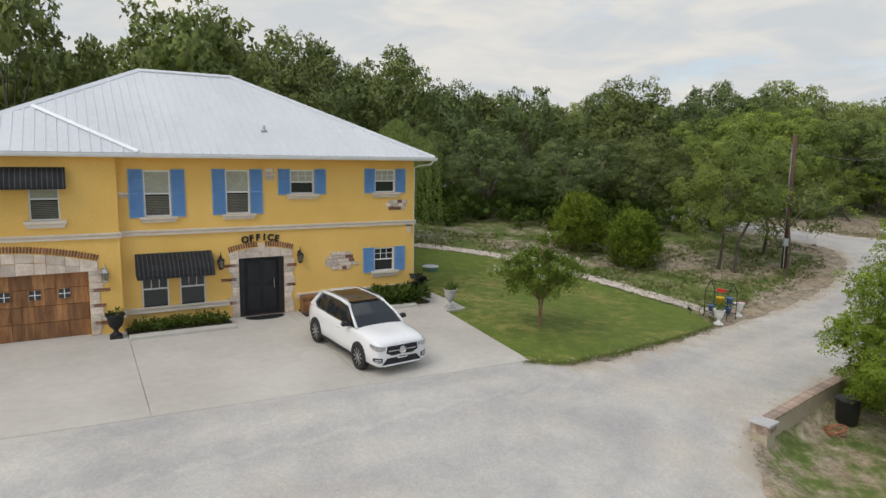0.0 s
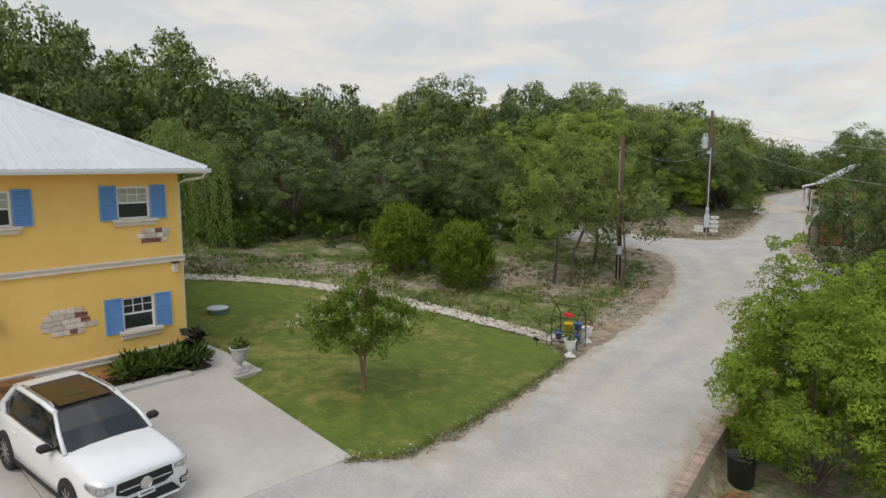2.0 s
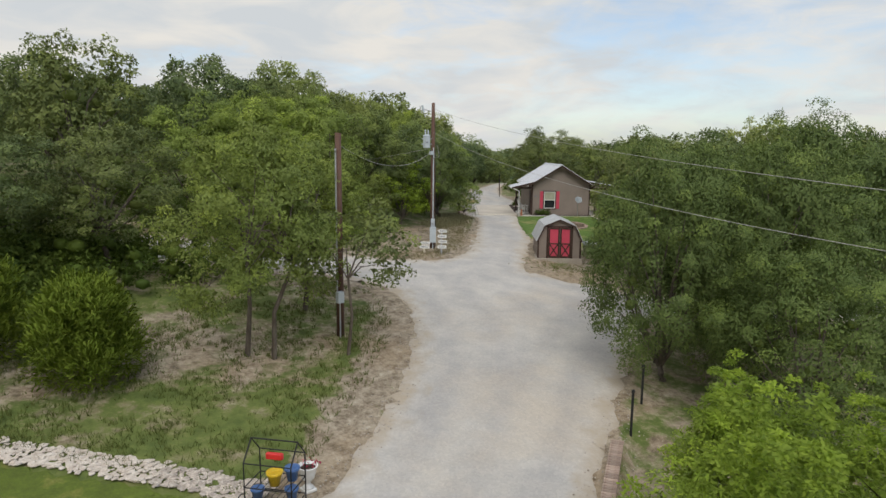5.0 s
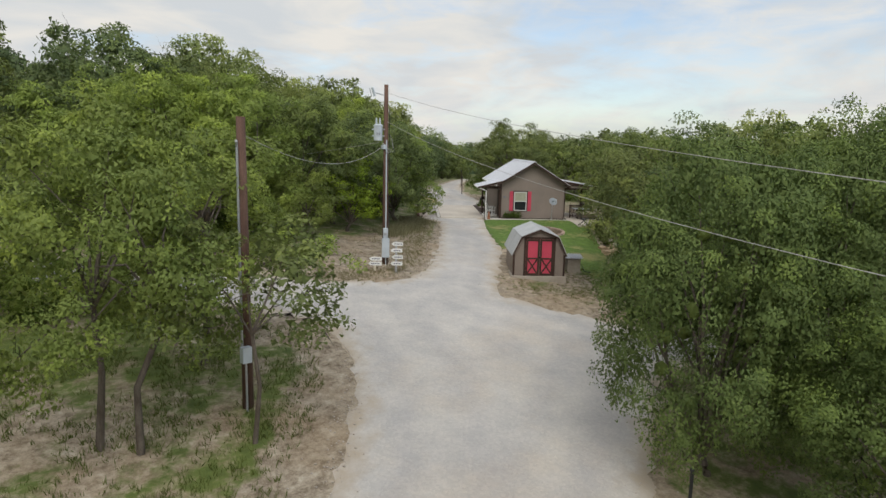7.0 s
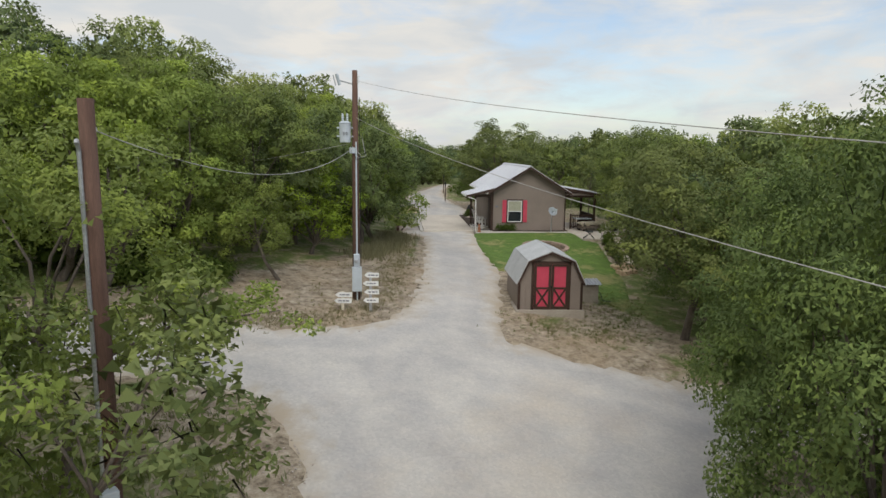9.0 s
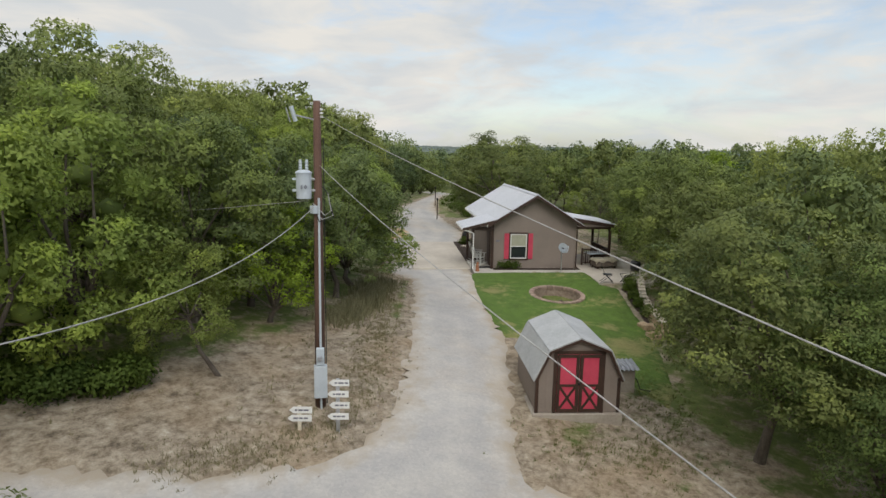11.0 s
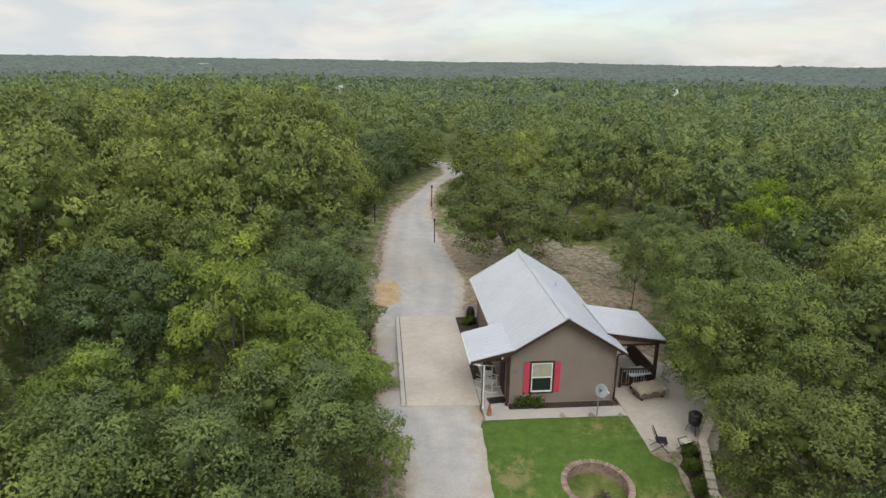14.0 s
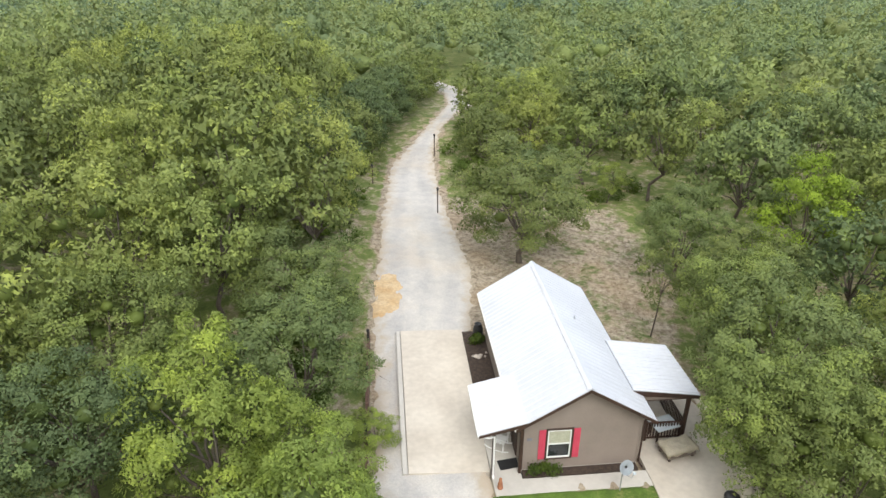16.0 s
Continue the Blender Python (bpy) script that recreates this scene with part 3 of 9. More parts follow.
def behind_wall(x, y):
    """Metres behind the low wall by the road; negative before it and beyond its ends."""
    u, r = 0.795 * (x - 9.9) + 0.607 * (y - 17.9), 0.607 * (x - 9.9) - 0.795 * (y - 17.9)
    r = r + 0.46 * (1 - ((u - 6.6) / 6.6) ** 2) * step(0, 0.1, u) * step(13.3, 13.2, u)
    return np.where((u > -0.3) & (u < 13.5), r, np.minimum(r, 0.5) - np.maximum(-0.3 - u, u - 13.5) * 0.3)


def land(x, y):
    """Height of the ground."""
    x, y = np.asarray(x, float), np.asarray(y, float)
    z = np.full(np.broadcast(x, y).shape, -1.4)
    for cx, cy, r, k in HILLS:
        z = z + k * np.exp(-((x - cx) ** 2 + (y - cy) ** 2) / (2 * r * r))
    lx, ly = 0.82904 * (x + 0.774) + 0.55919 * (y - 27.34), -0.55919 * (x + 0.774) + 0.82904 * (y - 27.34)
    out_of = np.hypot(np.maximum(np.maximum(-27 - lx, lx - 0.6), 0), np.maximum(np.maximum(-8.0 - ly, ly - 11), 0))
    w = 1 - step(0.0, 2.6, out_of)
    z = z * (1 - w) + (-1.52 + 0.04 * np.minimum(ly, 0)) * w
    z = z - 0.30 * step(0.10, 0.40, behind_wall(x, y)) * step(14.5, 8.0, behind_wall(x, y))
    far = np.hypot(x - 45, y - 55)
    z = z - 17 * step(95, 420, far) + 21 * step(700, 3300, far)
    z = z + 3.0 * step(150, 500, far) * np.sin(x / 83 + 1) * np.cos(y / 71) + 4.0 * step(600, 1500, far) * np.sin(x / 310) * np.sin(y / 270 + 2)
    return z


def h(x, y):
    return float(land(x, y))


def inside(poly_pts, x, y):
    """Signed distance to a polygon, positive inside."""
    p = np.asarray(poly_pts, float)
    q = np.roll(p, -1, axis=0)
    x, y = np.asarray(x, float), np.asarray(y, float)
    best = np.full(x.shape, 1e9)
    odd = np.zeros(x.shape, bool)
    for (ax, ay), (bx_, by_) in zip(p, q):
        dx, dy = bx_ - ax, by_ - ay
        t = np.clip(((x - ax) * dx + (y - ay) * dy) / (dx * dx + dy * dy), 0, 1)
        best = np.minimum(best, np.hypot(x - ax - t * dx, y - ay - t * dy))
        hit = (ay > y) != (by_ > y)
        with np.errstate(divide="ignore", invalid="ignore"):
            cross = ax + (y - ay) * dx / (dy if dy else 1e-9)
        odd ^= hit & (x < cross)
    return np.where(odd, best, -best)


def wobble(x, y, s, seed=0.0):
    return (np.sin(x * s + seed) * np.cos(y * s * 1.13 + seed * 2) + 0.6 * np.sin(x * s * 2.3 + y * s * 1.7 + seed * 3) + 0.4 * np.cos(y * s * 4.1 - x * s * 3.3 + seed)) / 2


ROAD_LEFT = [(-40, -6), (-25.5, 4.35), (-8.67, 14.19), (2.9, 21.0), (3.6, 20.5), (4.9, 20.3), (6.9, 22.1), (9.3, 24.6), (11.95, 27.5), (13.3, 28.7), (15.8, 30.4),
             (18.7, 32.9), (21.0, 35.6), (22.1, 37.9), (22.6, 39.8), (20.8, 42.3), (16, 46.2), (5, 54.8), (-4, 62), (-1, 66), (9, 57.5)]
ROAD_TOP = [(21.6, 46.8), (23.5, 45.3), (25.5, 43.8), (27.4, 42.9), (29.8, 43.1), (31.2, 44.1), (34.9, 47.6), (39.3, 52.3), (41.4, 54.8), (42.3, 57.5),
            (50.8, 67.4), (54.6, 71.6), (60, 77.5), (66.2, 83.6), (69.2, 86.6), (74, 89.4), (79, 92.2), (84, 95.4), (92, 101.2), (98, 108), (101, 118)]
ROAD_RIGHT = [(105, 117), (102.5, 108), (95, 99), (87, 94.6), (81, 91.3), (74.5, 86), (70.6, 82), (63.4, 73), (58.8, 66.7), (53.5, 62.2), (46.3, 55.0), (45.1, 53.25),
              (42.5, 50.75), (38.55, 45.75), (33.4, 41.25), (32.0, 40.2), (31.2, 39.0), (32.1, 37), (33.0, 34.4), (40, 30.5), (50, 27), (48, 23.5), (38, 27.5), (30.2, 31.3)]
ROAD_NEAR = [(26.9, 29.6), (23.5, 28), (21.5, 26.7), (18.7, 25), (14.8, 22.5), (11.9, 19.9), (9.8, 17.9), (9.3, 16.4), (8.4, 13), (8, 8), (10, -2), (12, -12), (-40, -12)]
ROAD = ROAD_LEFT + ROAD_TOP + ROAD_RIGHT + ROAD_NEAR
TURF = [(3.5, 20.3), (1.95, 23.3), (1.35, 24.4), (0.72, 25.62), (1.55, 26.17), (-1.6, 30.9), (-4.7, 35.54), (-5.8, 37.4), (0.1, 37.4), (2.7, 36.9), (5.3, 35.7), (7.9, 34.1), (10.1, 31.9), (11.4, 30.2), (12.0, 29.0),
        (11.9, 27.5), (9.3, 24.6), (6.9, 22.1), (4.9, 20.3)]
YARD = [(45.0, 53.8), (45.6, 54.1), (50.3, 49.87), (48.5, 47.8), (48.55, 46.75), (45.75, 44.0), (42.6, 41.5), (39.6, 39.6), (38.0, 39.0), (38.6, 40.6), (40.2, 42.4), (40.2, 44.6), (38.6, 46.2), (42.3, 51.0)]
CABIN = pose(48.07, 53.42, 0, 0, 0, -40.5)
OFFICE = pose(-0.774, 27.34, 0, 0, 0, 34)
MEADOW = [(-8, 27), (4, 20), (12, 27), (22, 36), (23, 41), (20, 41.5), (14, 40.5), (6, 41.5), (0, 42), (-12, 40), (-16, 30)]
SANDY = [(30, 42.6), (24.5, 44), (20.5, 47.5), (22, 50), (26.5, 49.5), (30.5, 50.2), (35.5, 51.5), (40, 57), (42.5, 57)]
COMPOUND = [(31, 39), (33, 35.5), (37.5, 35.5), (42, 40), (46.5, 42.0), (52, 46.2), (58, 48.5), (61, 53), (68, 56), (77, 66), (72, 76), (66, 76.5), (58, 68), (46, 55.5), (38, 47)]


def lines(core0, core1, gap, reach):
    """Grid lines, dense in the middle, growing outwards."""
    c = list(np.arange(core0, core1 + 0.01, gap))
    g, lo, hi = gap, core0, core1
    while hi < reach:
        g *= 1.22
        lo, hi = lo - g, hi + g
        c = [lo] + c + [hi]
    return np.array(c)


def ground():
    xs, ys = [np.union1d(lines(a, b, 0.9, 4400), np.arange(c, d, 0.3)) for a, b, c, d in ((-30, 112, 8, 22), (-12, 122, 15, 27))]
    X, Y = np.meshgrid(xs, ys)
    Z = land(X, Y)
    near = np.hypot(X - 40, Y - 55) < 150
    Z = Z + np.where(near, 0.05 * wobble(X, Y, 1.1) + 0.03 * wobble(X, Y, 2.9, 2), 0)
    road = inside(ROAD, X, Y)
    covered = np.maximum.reduce([road, inside(TURF, X, Y), inside(YARD, X, Y)])
    Z = Z - 0.14 * step(-0.1, 0.7, covered)
    drive = [OFFICE @ Vector(q) for q in ((-27, 12, 0), (-27, -6.2, 0), (-0.3, -7.8, 0), (0.3, -2.5, 0), (1.2, -2.2, 0), (1.2, 12, 0))]
    pad = [CABIN @ Vector(q) for q in ((-5.4, 0.5, 0), (-2.2, -1.0, 0), (3.9, -1.0, 0), (4.1, -3.7, 0), (6.4, -3.8, 0), (8.2, 1, 0), (6.8, 4.8, 0), (3.5, 9.6, 0), (-2.3, 10.2, 0), (-5.4, 10.2, 0))]
    for shape in (drive, pad):
        Z = Z - 0.35 * step(0.0, 0.5, inside([(q.x, q.y) for q in shape], X, Y))
    Z = np.where(np.hypot(X - 45.45, Y - 48.42) < 2.5, np.minimum(Z, -1.5), Z)
    bare = 0.38 + 0.75 * step(-3.5, 0.3, road)
    bare = np.maximum(bare, 0.95 * step(-1.0, 1.5, inside(SANDY, X, Y)))
    bare = np.maximum(bare, 0.62 * step(-1, 2, inside(COMPOUND, X, Y)))
    wood = 1 - step(-3, 3, np.maximum.reduce([inside(MEADOW, X, Y), inside(COMPOUND, X, Y), inside(SANDY, X, Y), road]))
    lane_side = step(3.0, -3.0, Y - 0.9 * X - 14 + 2 * wobble(X, Y, 0.3, 4)) * step(39, 29, X + 3 * wobble(X, Y, 0.2, 3))
    bare = np.where(wood > 0.5, np.minimum(bare, 0.42) * (1 - lane_side) + 0.50 * lane_side, bare)
    bare = np.where(inside(MEADOW, X, Y) > 1.5, np.minimum(bare, 0.24 + 0.75 * step(-2.2, 0.2, road) + 0.5 * step(30, 41, Y - 0.15 * X) * step(8, 20, X)), bare)
    greens = [(41.5, 45), (47, 44.5), (42, 39.5), (37.5, 36.8), (34.5, 35.5), (32.5, 38.2), (33.6, 40.6), (36.3, 39.8), (38, 42)]
    bare = np.where(inside(greens, X, Y) > 0, np.minimum(bare, 0.47), bare)
    for px, py, r_, k in ((37.6, 39.95, 0.75, 0.42), (34.2, 38.7, 1.3, 0.22), (35.8, 38.2, 0.9, 0.2), (38.6, 38.7, 1.1, -0.16), (33.0, 37.6, 0.9, 0.25), (34.6, 40.0, 0.6, -0.1), (36.4, 36.6, 1.0, 0.2)):
        bare = bare + k * np.exp(-((X - px) ** 2 + (Y - py) ** 2) / (2 * r_ * r_))
    for px, py, r_ in ((9.2, 37.4, 1.9), (12.6, 38.4, 1.5), (15.6, 36.0, 1.6), (6.0, 40.0, 1.8), (-1.5, 40.5, 1.8), (3.0, 39.6, 1.2)):
        bare = bare + 0.30 * np.exp(-((X - px) ** 2 + (Y - py) ** 2) / (2 * r_ * r_))
    bare = np.where((Y > 40.5) & (Y < 48) & (X < 18) & (road < -1.5), np.minimum(bare, 0.45), bare)
    back_ = behind_wall(X, Y)
    bare = np.where((back_ > 0.2) & (back_ < 9), 0.50, bare)
    bare = np.where((X > 8) & (X < 16) & (Y < 17.5) & (road < -0.8), 0.46, bare)
    bare = np.where(np.hypot(X - 40, Y - 50) > 85, 0.1, bare)
    ny, nx = X.shape
    i = np.arange(nx * ny).reshape(ny, nx)
    faces = np.stack([i[:-1, :-1], i[:-1, 1:], i[1:, 1:], i[1:, :-1]], -1).reshape(-1, 4)
    ob = new("ground", array_mesh("ground", np.stack([X, Y, Z], -1).reshape(-1, 3), faces, GROUND, True, {"bare": bare.ravel()}))
    return tagged(ob, "sandy wooded ground with leaf litter and rough grass", "ground", kind="structure")


def sheet(name, outline, gap, mat, lift, rough_edge, label, category, skip=(), dry=None):
    """A ground covering that follows the land inside an outline, with an uneven edge that sinks into the soil."""
    p = np.array(outline)
    xs, ys = np.arange(p[:, 0].min() - 1, p[:, 0].max() + 1, gap), np.arange(p[:, 1].min() - 1, p[:, 1].max() + 1, gap)
    X, Y = np.meshgrid(xs, ys)
    S = inside(outline, X, Y) + rough_edge * wobble(X, Y, 1.9, 1) + 0.5 * rough_edge * wobble(X, Y, 5.1, 4)
    Z = land(X, Y) + lift - 0.30 * step(0.25, -0.35, S)
    keep = S > -0.35
    for other in skip:
        keep &= inside(other, X, Y) < 0
    ny, nx = X.shape
    i = np.arange(nx * ny).reshape(ny, nx)
    cells = keep[:-1, :-1] & keep[:-1, 1:] & keep[1:, 1:] & keep[1:, :-1]
    faces = np.stack([i[:-1, :-1], i[:-1, 1:], i[1:, 1:], i[1:, :-1]], -1)[cells]
    used, back_to = np.unique(faces, return_inverse=True)
    lx, ly = 0.82904 * (X + 0.774) + 0.55919 * (Y - 27.34), -0.55919 * (X + 0.774) + 0.82904 * (Y - 27.34)
    S = S + np.where((lx < 0.4) & (ly < -4) & (ly > -10), 2.0, 0.0)
    verts = np.stack([X, Y, Z], -1).reshape(-1, 3)[used]
    ob = new(name, array_mesh(name, verts, back_to.reshape(-1, 4), mat, True, {"inside": S.ravel()[used], **({"dry": dry(X, Y).ravel()[used]} if dry else {})}))
    return tagged(ob, label, category, kind="structure")


def cabin_dry(x, y):
    """How parched the cabin lawn is: thin and yellow towards the shed, with a few straw spots."""
    u = 0.62 * x + 0.78 * y
    d = -0.042 + 0.115 * step(63.0, 57.5, u + 0.5 * wobble(x, y, 0.9, 2))
    for cx, cy, r in ((41.9, 46.4, 0.42), (42.9, 45.6, 0.5), (41.0, 45.3, 0.5), (43.8, 44.6, 0.5), (40.3, 43.6, 0.7), (43.2, 50.8, 0.35), (42.4, 43.2, 0.6)):
        d = d + 0.16 * np.exp(-((x - cx) ** 2 + (y - cy) ** 2) / (2 * r * r))
    return d


ground()
sheet("clay_patch", [(50.4, 67.0), (51.6, 66.3), (53.0, 67.0), (54.6, 68.9), (55.0, 69.9), (53.9, 70.6), (52.4, 69.3)], 0.22, CLAY, 0.012, 0.35, "spilled orange clay at the edge of the road", "ground")
sheet("road", ROAD, 0.4, GRAVEL, 0.0, 0.35, "pale crushed limestone gravel road and junction", "road")
sheet("lawn_office", TURF, 0.4, LAWN, 0.02, 0.12, "mown lawn with dry straw-coloured patches beside the office", "lawn")
sheet("lawn_cabin", YARD, 0.14, LAWN_LUSH, 0.02, 0.06, "lush green mown lawn in front of the cabin", "lawn", [[(45.45 + 1.13 * math.cos(a), 48.42 + 1.13 * math.sin(a)) for a in np.linspace(0, 6.0, 22)]], cabin_dry)
sheet("planting_bed", [(48.6, 46.85), (45.7, 44.05), (45.4, 43.1), (48.0, 45.3), (50.2, 46.6), (49.6, 47.2)], 0.2, MULCH, 0.03, 0.1, "dark mulched bed between lawn and stone wall", "planting bed")


# ---------------------------------------------------------------- concrete
def slab_z(y):
    return -1.5 + 0.04 * y


def office_drive():
    bm = bmesh.new()
    drive = tagged(new("driveway"), "broad pale concrete driveway before the office", "driveway", kind="structure")
    drive.matrix_basis = OFFICE
    edges = [-26.0, -21.0, -15.9, -10.9, -5.4, 0]

    def front(x):
        return -7.39 - 0.0626 * (x + 13.9)

    for i, (a, b) in enumerate(zip(edges, edges[1:])):
        bm = bmesh.new()
        y0, y1 = front(a + 0.006), front(b - 0.006) if b else front(-0.16)
        right = [(b - 0.006, y1), (b - 0.006, 0.0)] if b else [(-0.16, y1), (0.30, -2.19), (0.30, 0.0)]
        pts = [(a + 0.006, 0.0), (a + 0.006, y0)] + right
        prism(bm, [(x, y, slab_z(y)) for x, y in pts][::-1], (0, 0, -0.3))
        part("concrete_bay", bm, CONCRETE, drive, bevel=0.008)
    ys = [-2.2, -0.75, 0.75, 2.25, 3.75, 5.25, 6.75, 8.25]
    for a, b in zip(ys, ys[1:]):
        bm = bmesh.new()
        za, zb = [h(*(OFFICE @ Vector((0.8, q, 0)))[:2]) + 0.015 for q in (a, b)]
        left = 0.306 if b < 0 else 0.02
        prism(bm, [(left, a + 0.005, za), (1.29, a + 0.005, za), (1.31, b - 0.005, zb), (left, b - 0.005, zb)], (0, 0, -0.3))
        bmesh.ops.recalc_face_normals(bm, faces=bm.faces)
        part("walk_slab", bm, CONCRETE, drive, bevel=0.008)
    part("kerb", bx(-10.9, -7.55, -1.38, -1.02, -1.60, -1.44), CONCRETE, drive, bevel=0.03)
    part("kerb", bx(-4.7, -0.45, -1.30, -0.95, -1.60, -1.43), CONCRETE, drive, bevel=0.03)
    return drive


def flat_slab(name, pts, top, thick, mat, label, category):
    bm = bmesh.new()
    prism(bm, [(x, y, top) for x, y in pts], (0, 0, -thick))
    bmesh.ops.recalc_face_normals(bm, faces=bm.faces)
    bmesh.ops.bevel(bm, geom=list(bm.edges), offset=0.012, segments=1, affect="EDGES")
    ob = new(name, mesh_of(bm, mat))
    ob.matrix_basis = CABIN
    return tagged(ob, label, category, kind="structure")


office_drive()
flat_slab("driveway_cabin", [(-5.50, 0.25), (-2.25, 0.05), (-2.15, 10.35), (-5.50, 10.5)], 0.06, 0.5, CONCRETE_WARM, "buff concrete parking pad beside the cabin", "driveway")
flat_slab("driveway_edging", [(-5.74, 0.25), (-5.53, 0.25), (-5.53, 10.5), (-5.74, 10.5)], 0.055, 0.5, CONCRETE, "narrow concrete strip along the parking pad", "driveway")
flat_slab("porch_floor", [(-2.22, -1.22), (3.97, -1.25), (3.97, -0.47), (-1.04, -0.47), (-1.04, 2.5), (-2.22, 2.5)], 0.09, 0.5, CONCRETE, "pale concrete front walk and porch floor", "pavement")
flat_slab("patio", [(3.985, -1.25), (3.9, -3.95), (6.6, -4.05), (8.0, -1.9), (8.6, 1.0), (7.0, 5.0), (3.985, 5.0)], 0.085, 0.6, CONCRETE_WARM, "pale concrete patio at the side of the cabin", "patio")


# ---------------------------------------------------------------- the office
def wall_sheet(bm, x0, x1, z0, z1, y0, y1, holes):
    """A wall from y0 (front) to y1 with openings that go through it."""
    xs = sorted({x0, x1, *[v for q in holes for v in q[:2]]})
    zs = sorted({z0, z1, *[v for q in holes for v in q[2:]]})

    def solid(i, j):
        if i < 0 or j < 0 or i >= len(xs) - 1 or j >= len(zs) - 1:
            return False
        cx, cz = (xs[i] + xs[i + 1]) / 2, (zs[j] + zs[j + 1]) / 2
        return not any(a < cx < b and c < cz < d for a, b, c, d in holes)

    for i in range(len(xs) - 1):
        for j in range(len(zs) - 1):
            if not solid(i, j):
                continue
            a, b, c, d = xs[i], xs[i + 1], zs[j], zs[j + 1]
            poly(bm, [(a, y0, c), (b, y0, c), (b, y0, d), (a, y0, d)])
            poly(bm, [(a, y1, d), (b, y1, d), (b, y1, c), (a, y1, c)])
            if not solid(i - 1, j):
                poly(bm, [(a, y1, c), (a, y0, c), (a, y0, d), (a, y1, d)])
            if not solid(i + 1, j):
                poly(bm, [(b, y0, c), (b, y1, c), (b, y1, d), (b, y0, d)])
            if not solid(i, j - 1):
                poly(bm, [(a, y1, c), (b, y1, c), (b, y0, c), (a, y0, c)])
            if not solid(i, j + 1):
                poly(bm, [(a, y0, d), (b, y0, d), (b, y1, d), (a, y1, d)])
    bmesh.ops.remove_doubles(bm, verts=bm.verts, dist=0.0005)


def window(parent, x0, x1, z0, z1, y, blind=0.5, bars=(0, 0), frame_mat=None, name="window"):
    """A sash window set in its opening: frame, meeting rail, panes, blind behind the upper pane."""
    frame_mat = frame_mat or WHITE
    w = 0.05
    bm = bmesh.new()
    for a in ((x0, x0 + w, z0, z1), (x1 - w, x1, z0, z1), (x0 + w, x1 - w, z1 - w, z1), (x0 + w, x1 - w, z0, z0 + w)):
        box(bm, a[0], a[1], y - 0.02, y + 0.06, a[2], a[3])
    win = part(name, bm, frame_mat, parent, bevel=0.004)
    mid = (z0 + z1) / 2
    part("meeting_rail", bx(x0 + w, x1 - w, y - 0.012, y + 0.04, mid - 0.025, mid + 0.025), frame_mat, win, bevel=0.004)
    part("pane", bx(x0 + w, x1 - w, y + 0.030, y + 0.038, z0 + w, mid - 0.025), GLASS, win)
    part("pane", bx(x0 + w, x1 - w, y + 0.022, y + 0.030, mid + 0.025, z1 - w), GLASS if not blind else BLIND, win)
    if blind:
        k = int((z1 - mid) / 0.055)
        for i in range(k):
            z = mid + 0.04 + i * 0.055
            part("blind_slat", bx(x0 + w + 0.005, x1 - w - 0.005, y + 0.008, y + 0.02, z, z + 0.036), BLIND, win)
        if blind > 0.6:
            for i in range(int((mid - z0 - 0.1) / 0.055)):
                z = z0 + w + 0.01 + i * 0.055
                part("blind_slat", bx(x0 + w + 0.005, x1 - w - 0.005, y + 0.016, y + 0.028, z, z + 0.036), BLIND_DARK, win)
    nx, nz = bars
    for i in range(1, nx):
        x = x0 + w + (x1 - x0 - 2 * w) * i / nx
        part("glazing_bar", bx(x - 0.009, x + 0.009, y + 0.002, y + 0.028, mid + 0.02, z1 - w), frame_mat, win)
    for s in (mid,):
        for j in range(1, nz):
            z = s + (mid - z0) * j / nz
            part("glazing_bar", bx(x0 + w, x1 - w, y + 0.003, y + 0.027, z - 0.009, z + 0.009), frame_mat, win)
    return win


def shutter(parent, x0, x1, z0, z1, y, mat=None):
    """A louvred shutter: stiles and rails round two panels of slats."""
    mat = mat or BLUE
    s = 0.045
    mid = (z0 + z1) / 2
    bm = bmesh.new()
    for a in ((x0, x0 + s, z0, z1), (x1 - s, x1, z0, z1), (x0 + s, x1 - s, z1 - s, z1), (x0 + s, x1 - s, z0, z0 + s), (x0 + s, x1 - s, mid - s / 2, mid + s / 2)):
        box(bm, a[0], a[1], y - 0.045, y - 0.001, a[2], a[3])
    box(bm, x0 + s * 0.5, x1 - s * 0.5, y - 0.012, y - 0.002, z0 + s * 0.5, z1 - s * 0.5)
    sh = part("shutter", bm, mat, parent, bevel=0.003)
    bm = bmesh.new()
    n = int((z1 - z0) / 0.05)
    for i in range(n):
        z = z0 + s + (z1 - z0 - 2 * s) * (i + 0.5) / n
        box(bm, -0.5 * (x1 - x0) + s, 0.5 * (x1 - x0) - s, -0.016, 0.016, -0.003, 0.003, m=Matrix.Translation(((x0 + x1) / 2, y - 0.022, z)) @ Matrix.Rotation(radians(42), 4, "X"))
    part("louvres", bm, mat, sh)
    return sh


def sill(parent, x0, x1, z1, y, h_=0.2, mat=None):
    """A moulded sill: a projecting nosing over a smaller moulding."""
    bm = bmesh.new()
    prism(bm, [(x0, y, z1), (x0, y - 0.13, z1 - 0.02), (x0, y - 0.13, z1 - h_ * 0.4), (x0, y - 0.08, z1 - h_ * 0.6), (x0, y - 0.06, z1 - h_), (x0, y, z1 - h_)], (x1 - x0, 0, 0))
    for v in bm.verts:
        if v.co.z < z1 - h_ * 0.5:
            v.co.x += 0.07 if v.co.x < (x0 + x1) / 2 else -0.07
    return part("sill", bm, mat or TRIM, parent)


